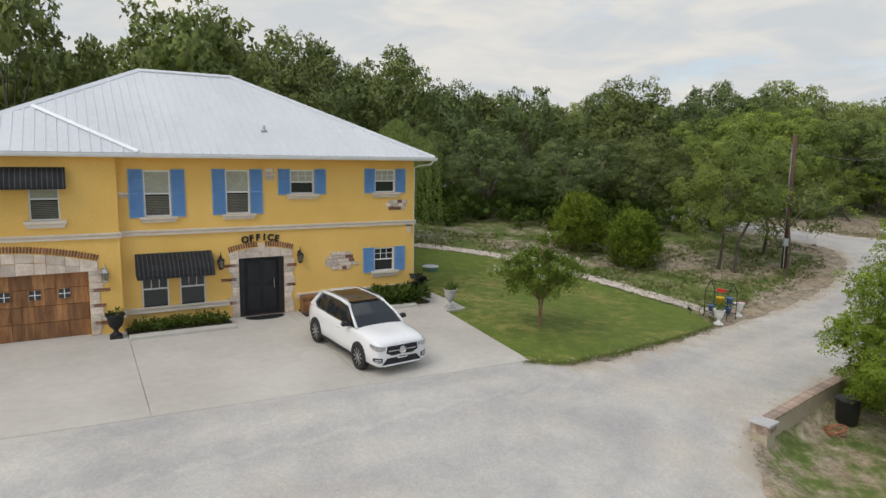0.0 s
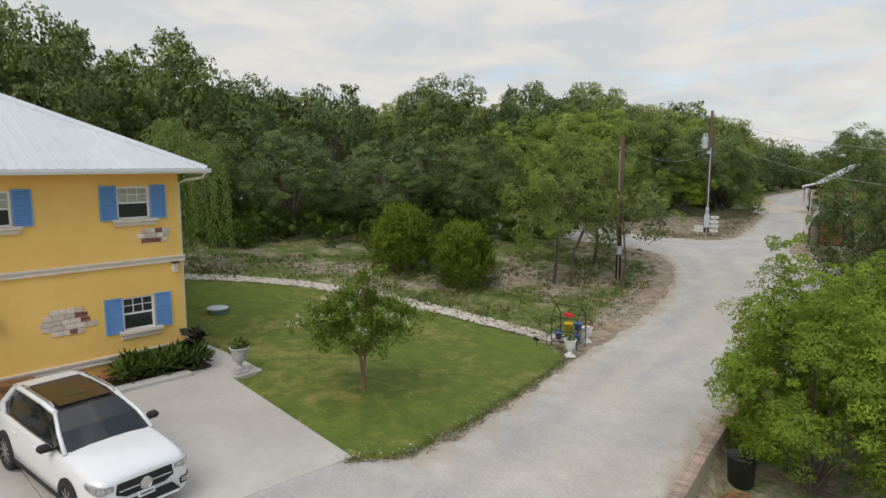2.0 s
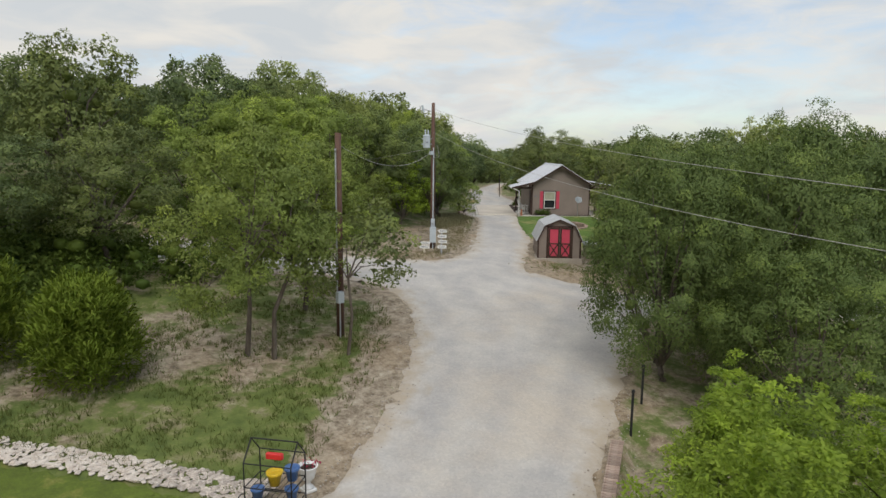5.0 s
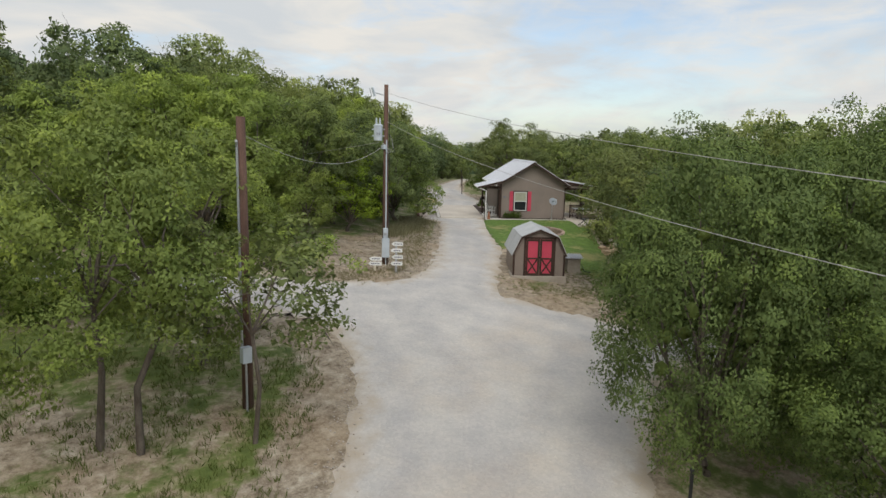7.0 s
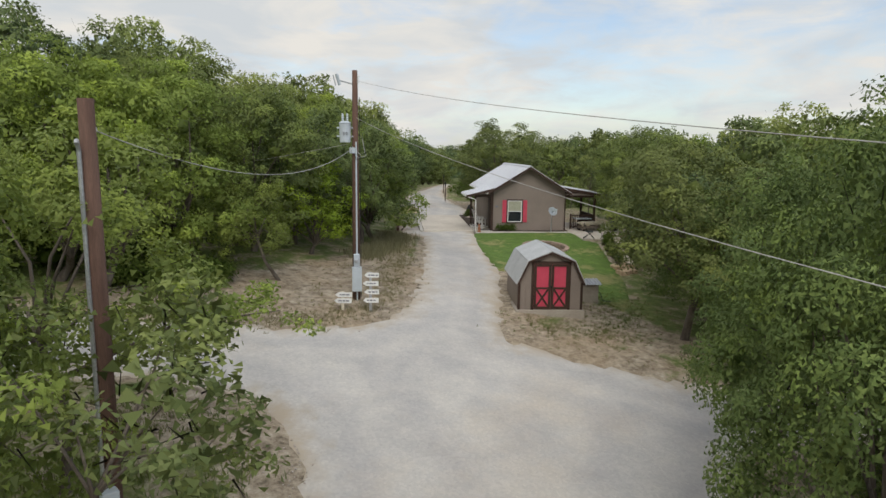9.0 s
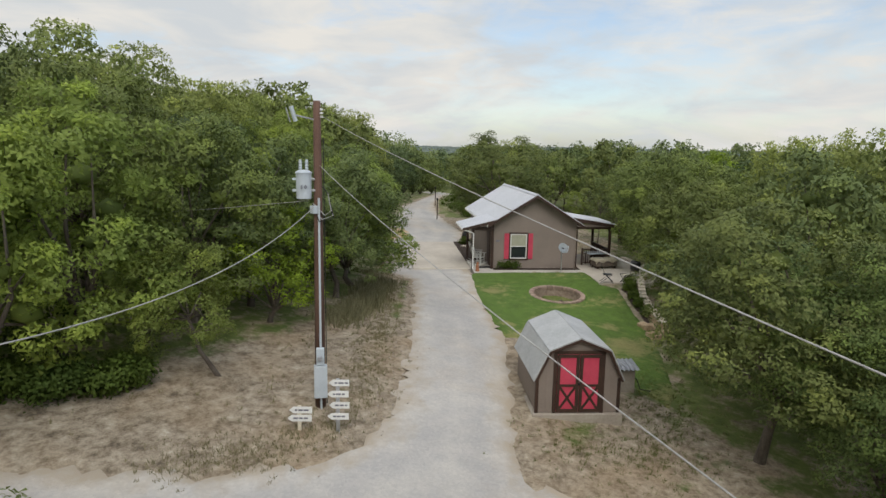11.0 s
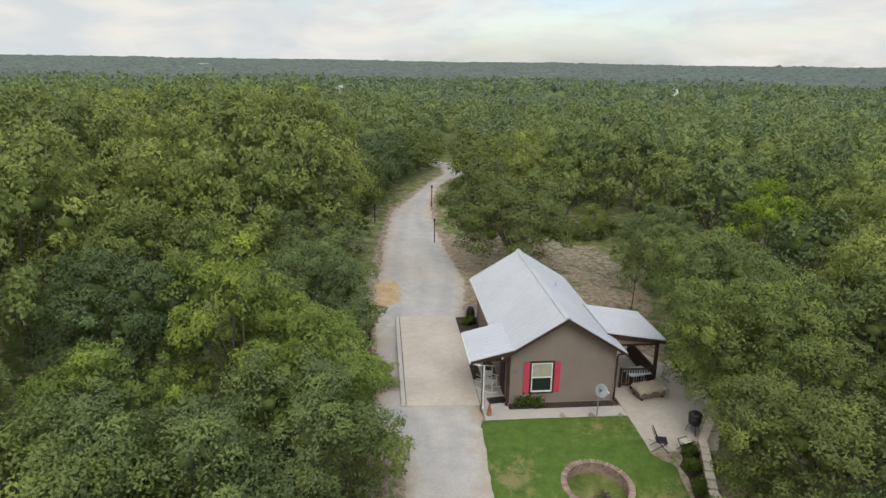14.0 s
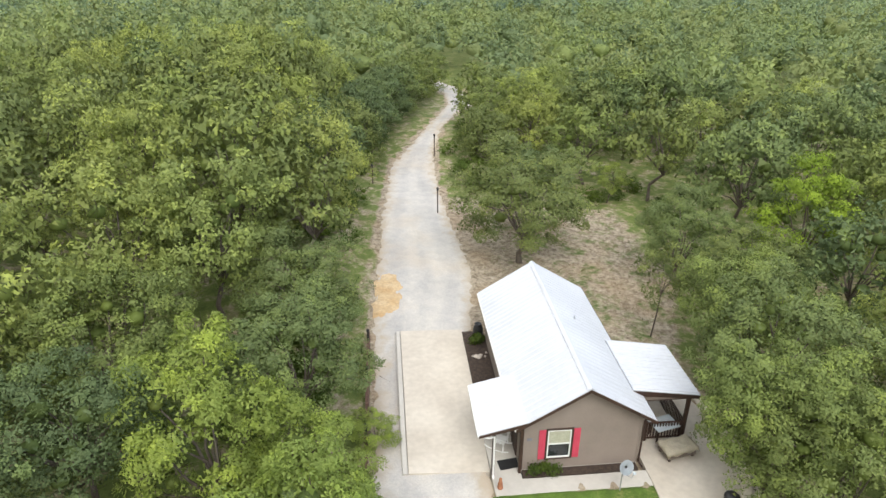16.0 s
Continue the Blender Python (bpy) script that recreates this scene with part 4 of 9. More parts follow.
def band(parent, x0, x1, z, y, tall):
    bm = bmesh.new()
    prism(bm, [(x0, y, z + tall), (x0, y - 0.09, z + tall - 0.01), (x0, y - 0.09, z + tall * 0.68), (x0, y - 0.045, z + tall * 0.6),
               (x0, y - 0.045, z + tall * 0.3), (x0, y - 0.07, z + tall * 0.25), (x0, y - 0.07, z), (x0, y, z)], (x1 - x0, 0, 0))
    return part("string_course", bm, TRIM, parent)


def lantern(parent, x, z, y, mat):
    """A wall lantern: back plate and bracket, tapered cage with panes, cap and finial."""
    bm = bx(x - 0.05, x + 0.05, y - 0.02, y, z - 0.05, z + 0.16)
    tube(bm, [(x, y - 0.01, z + 0.12), (x, y - 0.10, z + 0.2), (x, y - 0.16, z + 0.16)], 0.014, 6)
    lamp_ = part("wall_lantern", bm, mat, parent)
    bm = bmesh.new()
    lathe(bm, [(0.02, 0.16), (0.05, 0.13), (0.13, 0.05), (0.135, 0.03)], 6, (x, y - 0.16, z))
    part("cap", bm, mat, lamp_)
    part("finial", lathe(bmesh.new(), [(0.016, 0.15), (0.036, 0.2), (0.012, 0.26), (0.005, 0.36)], 6, (x, y - 0.16, z)), mat, lamp_)
    part("foot", lathe(bmesh.new(), [(0.03, -0.30), (0.085, -0.26), (0.075, -0.22)], 6, (x, y - 0.16, z)), mat, lamp_)
    bm = bmesh.new()
    lathe(bm, [(0.075, -0.22), (0.115, 0.03)], 6, (x, y - 0.16, z))
    part("lantern_glass", bm, LAMPGLASS, lamp_)
    bm = bmesh.new()
    for k in range(6):
        a = 2 * math.pi * k / 6
        tube(bm, [(x + 0.08 * math.cos(a), y - 0.16 + 0.08 * math.sin(a), z - 0.22), (x + 0.122 * math.cos(a), y - 0.16 + 0.122 * math.sin(a), z + 0.035)], 0.007, 4)
    part("cage", bm, mat, lamp_)
    return lamp_


def awning(parent, x0, x1, z1, y, drop, out_):
    """A canvas awning with a curved front, closed cheeks, a valance and pale stripes."""
    prof = [(y, z1), (y - out_ * 0.55, z1 - drop * 0.30), (y - out_ * 0.9, z1 - drop * 0.62), (y - out_, z1 - drop * 0.86), (y - out_, z1 - drop)]
    bm = bmesh.new()
    prism(bm, [(x0, a, b) for a, b in prof] + [(x0, y, z1 - drop * 0.9)], (x1 - x0, 0, 0))
    aw = part("awning", bm, AWNING, parent, "black striped canvas awning")
    n = int((x1 - x0) / 0.13)
    bm = bmesh.new()
    for i in range(n):
        x = x0 + (x1 - x0) * (i + 0.5) / n
        for (a, b), (c, d) in zip(prof, prof[1:]):
            poly(bm, [(x - 0.012, a - 0.006, b + 0.004), (x - 0.012, c - 0.006, d + 0.004), (x + 0.012, c - 0.006, d + 0.004), (x + 0.012, a - 0.006, b + 0.004)])
    part("stripes", bm, GREYLINE, aw)
    return aw


def stone_at(parent, x, z, w, t, y, mat, rnd, turn=0.0, name="stone"):
    bm = bx(-w / 2, w / 2, -0.028 - rnd.random() * 0.014, 0.0, -t / 2, t / 2, m=Matrix.Translation((x, y, z)) @ Matrix.Rotation(turn, 4, "Y"))
    return part(name, bm, mat, parent, bevel=0.012)


def quoins(parent, x, z0, z1, y, side, rnd):
    """A jamb of uneven limestone blocks with brick courses between."""
    z = z0
    part("mortar", bx(min(x, x + side * 0.26), max(x, x + side * 0.26), y - 0.022, y + 0.001, z0, z1), MORTAR, parent)
    while z < z1 - 0.05:
        t = min(rnd.choice([0.16, 0.2, 0.24]), z1 - z)
        w = rnd.uniform(0.24, 0.42)
        stone_at(parent, x + side * w / 2, z + t / 2, w, t - 0.012, y, STONE, rnd)
        z += t
        if rnd.random() < 0.45 and z < z1 - 0.2:
            w = rnd.uniform(0.3, 0.55)
            for k in range(2):
                stone_at(parent, x + side * (w / 2 + 0.1), z + 0.03, w, 0.042, y, BRICK, rnd, name="brick")
                z += 0.055


def arch(parent, cx, half, z_end, z_top, y, rnd, thick=0.30):
    """A low arch: a limestone lintel under a course of soldier bricks, with a keystone."""
    rise = z_top - z_end
    part("mortar", bx(cx - half, cx + half, y - 0.022, y + 0.001, z_end - thick + 0.02, z_end + 0.02), MORTAR, parent)
    R = (half * half + rise * rise) / (2 * rise)
    cz = z_top - R
    a1 = math.asin(half / R)
    flat = z_end - thick + 0.02
    x = cx - half
    while x < cx + half - 0.05:
        w = min(rnd.uniform(0.30, 0.52), cx + half - x)
        if cx + half - x - w < 0.2:
            w = cx + half - x
        tops = [cz + math.sqrt(max(R * R - (q - cx) ** 2, 0)) - 0.01 for q in (x, x + w)]
        split = rnd.uniform(0.42, 0.58) if min(tops) - flat > 0.42 else 1.0
        for lo, hi in ((0, split), (split, 1.0)) if split < 1 else ((0, 1.0),):
            bm = bmesh.new()
            d_ = 0.028 + rnd.random() * 0.014
            z = [flat + (tops[0] - flat) * lo + 0.006, flat + (tops[1] - flat) * lo + 0.006, flat + (tops[1] - flat) * hi - 0.006, flat + (tops[0] - flat) * hi - 0.006]
            prism(bm, [(x + 0.006, y, z[0]), (x + w - 0.006, y, z[1]), (x + w - 0.006, y, z[2]), (x + 0.006, y, z[3])], (0, -d_, 0))
            bmesh.ops.recalc_face_normals(bm, faces=bm.faces)
            part("stone", bm, STONE, parent, bevel=0.012)
        x += w
    n = int(2 * a1 * R / 0.085)
    for i in range(n):
        a = -a1 + 2 * a1 * (i + 0.5) / n
        if abs(a) < 0.14 / R:
            continue
        r = R + 0.11
        stone_at(parent, cx + r * math.sin(a), cz + r * math.cos(a), 0.055, 0.20, y, BRICK, rnd, a, "brick")
    stone_at(parent, cx, z_top - 0.02, 0.24, 0.30, y - 0.012, STONE, rnd)


def stone_patch(parent, cx, cz, w, t, y, rnd, rows):
    """Bare limestone and brick showing through the stucco."""
    for j in range(rows):
        z = cz - t / 2 + t * (j + 0.5) / rows
        wide = w * (0.40 + 0.5 * math.sin(math.pi * (j + 0.7) / (rows + 0.4)))
        part("mortar", bx(cx - wide / 2, cx + wide / 2, y - 0.014, y + 0.001, z - t / rows / 2, z + t / rows / 2 - 0.002), MORTAR, parent)
        span = w * (0.45 + 0.55 * math.sin(math.pi * (j + 0.7) / (rows + 0.4)))
        x = cx - span / 2 + rnd.uniform(-0.06, 0.06)
        while x < cx + span / 2 - 0.08:
            b = rnd.uniform(0.16, 0.34)
            if rnd.random() < 0.22:
                for k in (-1, 0, 1):
                    stone_at(parent, x + b / 2, z + k * t / rows * 0.3, b, 0.04, y, BRICK, rnd, name="brick")
            else:
                stone_at(parent, x + b / 2, z, b - 0.012, t / rows - 0.012, y, STONE, rnd)
            x += b


def roof_panel(name, parent, pts, down, mat, rib_mat, gap=0.30, rib=0.022, thick=0.05):
    """A ribbed steel roof plane: a solid panel and ribs that run down it."""
    pts = [Vector(p) for p in pts]
    nrm = (pts[1] - pts[0]).cross(pts[2] - pts[0]).normalized()
    if nrm.z < 0:
        nrm = -nrm
    bm = bmesh.new()
    prism(bm, pts, -nrm * thick)
    bmesh.ops.recalc_face_normals(bm, faces=bm.faces)
    panel = part(name, bm, mat, parent)
    down = Vector(down)
    down = (down - nrm * down.dot(nrm)).normalized()
    across = nrm.cross(down)
    o = pts[0]
    uv = [((p - o).dot(across), (p - o).dot(down)) for p in pts]
    lo, hi = min(u for u, _ in uv), max(u for u, _ in uv)
    bm = bmesh.new()
    u = lo + gap / 2
    while u < hi:
        cuts = []
        for (u0, v0), (u1, v1) in zip(uv, uv[1:] + uv[:1]):
            if (u0 > u) != (u1 > u):
                cuts.append(v0 + (v1 - v0) * (u - u0) / (u1 - u0))
        if len(cuts) == 2 and abs(cuts[0] - cuts[1]) > 0.1:
            a, b = min(cuts), max(cuts)
            c0, c1 = o + across * u + down * a, o + across * u + down * b
            w = across * 0.028
            q = [c0 - w, c0 + w, c1 + w, c1 - w]
            top = [c0 - w * 0.4 + nrm * rib, c0 + w * 0.4 + nrm * rib, c1 + w * 0.4 + nrm * rib, c1 - w * 0.4 + nrm * rib]
            vq, vt = [bm.verts.new(p + nrm * 0.001) for p in q], [bm.verts.new(p) for p in top]
            bm.faces.new(vt)
            for i in range(4):
                bm.faces.new((vq[i], vq[(i + 1) % 4], vt[(i + 1) % 4], vt[i]))
        u += gap
    bmesh.ops.recalc_face_normals(bm, faces=bm.faces)
    part("ribs", bm, rib_mat, panel)
    return panel


def ridge_cap(parent, a, b, w, mat, up=(0, 0, 1)):
    a, b = Vector(a), Vector(b)
    d = (b - a).normalized()
    s = d.cross(Vector(up)).normalized()
    n = s.cross(d)
    bm = bmesh.new()
    prof = [(-w, -0.06 * w / 0.16), (0, 0.035), (w, -0.06 * w / 0.16), (w, -0.10 * w / 0.16), (0, 0.0), (-w, -0.10 * w / 0.16)]
    prism(bm, [a + s * x + n * z for x, z in prof], b - a)
    bmesh.ops.recalc_face_normals(bm, faces=bm.faces)
    return part("ridge_cap", bm, mat, parent)


def letter(parent, ch, x, z, y, size, turn, mat):
    cu = bpy.data.curves.new("letter", "FONT")
    cu.body, cu.size, cu.extrude, cu.offset = ch, size, 0.02, 0.013 if size > 0.15 else 0.002
    cu.align_x = "CENTER"
    tmp = bpy.data.objects.new("letter", cu)
    me = bpy.data.meshes.new_from_object(tmp)
    me.materials.append(mat)
    bpy.data.objects.remove(tmp)
    ob = new("letter", me)
    ob.parent = parent
    ob.matrix_basis = Matrix.Translation((x, y, z)) @ Matrix.Rotation(turn, 4, "Y") @ Matrix.Rotation(radians(90), 4, "X")
    return ob


def office():
    rnd = random.Random(4)
    b = thing("office_building", OFFICE, "ochre stucco two-storey office with a ribbed pale metal hip roof", "building")
    base, top = -1.75, 4.28
    uppers = [(-10.16, -9.32, 2.27, 3.83, 0.9), (-7.51, -6.67, 2.29, 3.85, 0.9), (-5.18, -4.26, 2.97, 3.86, 0.5), (-1.75, -0.86, 2.98, 3.89, 0.5)]
    lowers = [(-10.36, -9.50, -0.92, 0.50), (-9.15, -8.29, -0.92, 0.50)]
    low_r = (-1.79, -0.90, -0.22, 0.74)
    door = (-7.13, -5.48, -1.75, 0.76)
    holes = [u[:4] for u in uppers] + lowers + [low_r, door]
    bm = bmesh.new()
    wall_sheet(bm, -10.97, 0.0, base, top, 0.0, 0.3, holes)
    wall = part("wall", bm, STUCCO, b)
    bm = bmesh.new()
    left_wins = [(-13.40, -12.58, 2.28, 3.62), (-17.4, -16.5, 2.28, 3.62), (-15.2, -14.45, 2.28, 3.62)]
    garage = (-16.85, -11.93, -1.75, 0.66)
    wall_sheet(bm, -21.5, -10.97, base, top, -0.32, 0.3, left_wins + [garage])
    wing = part("wall", bm, STUCCO, b)
    for q in ((-0.3, 0.0, 0.301, 11.0), (-21.5, -0.3, 10.7, 11.0), (-21.5, -21.2, 0.301, 10.7)):
        part("wall", bx(*q, base, top), STUCCO, b)
    part("interior_floor", bx(-21.2, -0.3, 0.31, 10.69, -1.6, -1.5), CONCRETE, b)
    # black sheet added behind the openings in place of the unlit interior
    part("backing", bx(-21.2, -0.3, 0.5, 0.55, -1.5, 4.27), BLACK, b)
    for x0, x1, z0, z1, bl in uppers:
        window(b, x0, x1, z0, z1, 0.05, bl, (3, 2) if bl < 0.6 else (0, 0))
        shutter(b, x0 - 0.46, x0 - 0.005, z0 - 0.02, z1 + 0.04, 0.0)
        shutter(b, x1 + 0.005, x1 + 0.46, z0 - 0.02, z1 + 0.04, 0.0)
        sill(b, x0 - 0.17, x1 + 0.19, z0 + 0.01, 0.0)
    for q in lowers:
        window(b, *q, 0.06, 0, (3, 2))
    window(b, *low_r, 0.05, 0, (3, 2))
    shutter(b, -2.27, -1.80, -0.25, 0.77, 0.0)
    shutter(b, -0.89, -0.41, -0.25, 0.77, 0.0)
    sill(b, -1.95, -0.71, -0.2, 0.0, 0.24)
    for q in left_wins:
        window(b, *q, -0.26, 0.9)
        sill(b, q[0] - 0.16, q[1] + 0.17, q[2] + 0.01, -0.32, 0.24)
        awning(b, q[0] - 0.75, q[1] + 0.2, 3.93, -0.322, 0.66, 0.55)
    awning(b, -10.53, -8.07, 1.03, -0.002, 0.80, 0.62)
    band(b, -10.97, 0.07, 1.65, 0.0, 0.18)
    band(b, -21.5, -10.90, 1.65, -0.32, 0.18)
    band(b, -10.97, -7.5, -1.02, 0.0, 0.2)
    band(b, -5.02, 0.07, -1.02, 0.0, 0.2)
    band(b, -11.6, -10.9, -1.02, -0.32, 0.2)
    # the front door in its stone surround
    dr = part("door", bx(-6.93, -5.68, 0.10, 0.16, -1.5, 0.72), BLACK, b, "black iron front door", bevel=0.01)
    bm = bmesh.new()
    for a in ((-7.13, -6.93, -1.5, 0.76), (-5.68, -5.48, -1.5, 0.76), (-6.93, -5.68, 0.66, 0.76)):
        box(bm, a[0], a[1], 0.0, 0.16, a[2], a[3])
    part("door_frame", bm, BLACK, dr, bevel=0.01)
    for x0, x1, z0, z1 in ((-6.82, -6.36, -0.3, 0.55), (-6.25, -5.79, -0.3, 0.55), (-6.82, -6.36, -1.35, -0.45), (-6.25, -5.79, -1.35, -0.45)):
        part("panel", bx(x0, x1, 0.075, 0.099, z0, z1), BLACK, dr, bevel=0.012)
    part("door_handle", bx(-5.86, -5.83, 0.02, 0.07, -0.55, -0.15), CHROME, dr, bevel=0.01)
    part("threshold", bx(-7.13, -5.48, -0.08, 0.3, -1.53, -1.485), DARKWOOD, dr, bevel=0.01)
    quoins(b, -7.14, -1.5, 0.72, -0.001, -1, rnd)
    quoins(b, -5.47, -1.5, 0.72, -0.001, 1, rnd)
    arch(b, -6.31, 1.16, 0.88, 1.06, -0.001, rnd, 0.24)
    word = "OFFICE"
    R = 2.6
    for i, ch in enumerate(word):
        a = (i - 2.5) * 0.086
        letter(b, ch, -6.31 + R * math.sin(a), -1.30 + R * math.cos(a), -0.035, 0.32, a, BLACK)
    # garage door in its arch
    g = part("garage_door", bx(-16.85, -11.93, -0.12, -0.06, -1.5, 0.66), CEDARWOOD, b, "knotty cedar garage door with small square windows")
    for i in range(4):
        z0, z1 = -1.5 + 0.54 * i, -1.5 + 0.54 * (i + 1) - 0.012
        for k in range(16):
            x0 = -16.85 + 4.92 * k / 16
            part("plank", bx(x0 + 0.004, x0 + 4.92 / 16 - 0.004, -0.155 - 0.004 * (k % 3), -0.121, z0 + 0.004, z1), CEDARWOOD, g)
    for k in range(6):
        x = -12.62 - 0.80 * k
        win = part("garage_window", bx(x - 0.19, x + 0.19, -0.185, -0.166, -0.25, 0.12), CEDARWOOD, g, bevel=0.006)
        part("pane", bx(x - 0.155, x + 0.155, -0.192, -0.1855, -0.215, 0.085), GLASS, win)
        part("glazing_bar", bx(x - 0.012, x + 0.012, -0.2, -0.1925, -0.215, 0.085), WHITE, win)
        part("glazing_bar", bx(x - 0.155, x + 0.155, -0.2005, -0.193, -0.077, -0.053), WHITE, win)
    quoins(b, -11.92, -1.5, 0.70, -0.321, 1, rnd)
    arch(b, -14.39, 2.75, 0.92, 1.32, -0.321, rnd, 0.34)
    stone_patch(b, -3.24, 0.33, 1.25, 0.72, -0.001, rnd, 5)
    stone_patch(b, -0.82, 2.47, 0.9, 0.42, -0.001, rnd, 3)
    stone_patch(b, -5.94, 3.70, 0.42, 0.44, -0.001, rnd, 3)
    stone_patch(b, -10.80, 3.02, 0.3, 0.2, -0.001, rnd, 2)
    lantern(b, -7.78, 0.62, 0.0, BLACK)
    lantern(b, -4.89, 0.66, 0.0, BLACK)
    lantern(b, -11.46, 0.52, -0.32, STEEL)
    sensor = part("floodlight", bx(-0.33, -0.18, -0.12, 0.0, 1.32, 1.60), TRIM, b, bevel=0.02)
    part("visor", bx(-0.35, -0.16, -0.19, 0.0, 1.60, 1.63), DARKWOOD, sensor)
    # hip roof
    z0, pitch, D = 4.40, 0.51, 6.6
    e = dict(r=0.65, f=-0.6, l=-16.6, bk=12.6)
    zr = z0 + pitch * D
    A, B = (e["r"] - D, e["f"] + D, zr), (-9.62, e["f"] + D, zr)
    FR, FL, BR, BL = (e["r"], e["f"], z0), (e["l"], e["f"], z0), (e["r"], e["bk"], z0), (e["l"], e["bk"], z0)
    roof = part("roof", bx(-16.0, 0.2, -0.2, 12.2, 4.27, 4.31), TRIM, b)
    roof_panel("roof_plane", b, [FL, FR, A, B], (0, -1, -pitch), ROOFING, ROOFING)
    roof_panel("roof_plane", b, [FR, BR, A], (1, 0, -pitch), ROOFING, ROOFING)
    roof_panel("roof_plane", b, [BR, BL, B, A], (0, 1, -pitch), ROOFING, ROOFING)
    roof_panel("roof_plane", b, [BL, FL, B], (-1, 0, -pitch), ROOFING, ROOFING)
    up = 0.07
    wing_pts = [(-10.40, -0.72, 4.34 + up), (-13.16, 2.12, 5.79 + up), (-14.6, 1.25, 5.34 + up), (-22.3, 1.25, 5.34 + up), (-22.3, -0.72, 4.34 + up)]
    roof_panel("roof_plane", b, wing_pts, (0, -1, -pitch), ROOFING, ROOFING)
    roof_panel("roof_plane", b, [(-22.3, 1.25, 5.4), (-14.6, 1.25, 5.4), (-14.6, 9, 5.4), (-22.3, 9, 5.4)], (0, -1, 0), ROOFING, ROOFING)
    ridge_cap(roof, Vector(A) + Vector((0, 0, 0.03)), Vector(B) + Vector((0, 0, 0.03)), 0.17, ROOFING)
    for p, q in ((FR, A), (BR, A), (BL, B), (FL, B)):
        ridge_cap(roof, Vector(p) + Vector((0, 0, 0.03)), Vector(q) + Vector((0, 0, 0.03)), 0.17, ROOFING)
    ridge_cap(roof, (-10.3, -0.72, 4.34 + up + 0.06), (-13.2, 2.16, 5.82 + up + 0.06), 0.09, ROOFING, (0.1, -0.4, 1))
    bm = bmesh.new()
    lathe(bm, [(0.11, 0), (0.10, 0.04), (0.05, 0.07), (0.045, 0.16), (0.06, 0.17), (0.05, 0.2)], 12, (-5.8, 1.17, 5.30))
    part("roof_vent", bm, STEEL, roof)
    bm = bmesh.new()
    prism(bm, [(-22.3, -0.60, 4.26), (-22.3, -0.60, 4.385), (-22.3, -0.74, 4.385), (-22.3, -0.735, 4.33), (-22.3, -0.70, 4.26)], (23.0, 0, 0))
    part("gutter", bm, WHITE, roof)
    part("soffit", bx(-22.3, 0.6, -0.59, 0.0, 4.24, 4.26), STUCCO, roof)
    bm = bmesh.new()
    tube(bm, [(0.55, -0.66, 4.27), (0.52, -0.5, 4.12), (0.2, -0.1, 4.05), (0.06, 0.12, 3.95), (0.05, 0.14, -1.4)], 0.04, 8)
    part("downpipe", bm, WHITE, roof)
    return b


office()


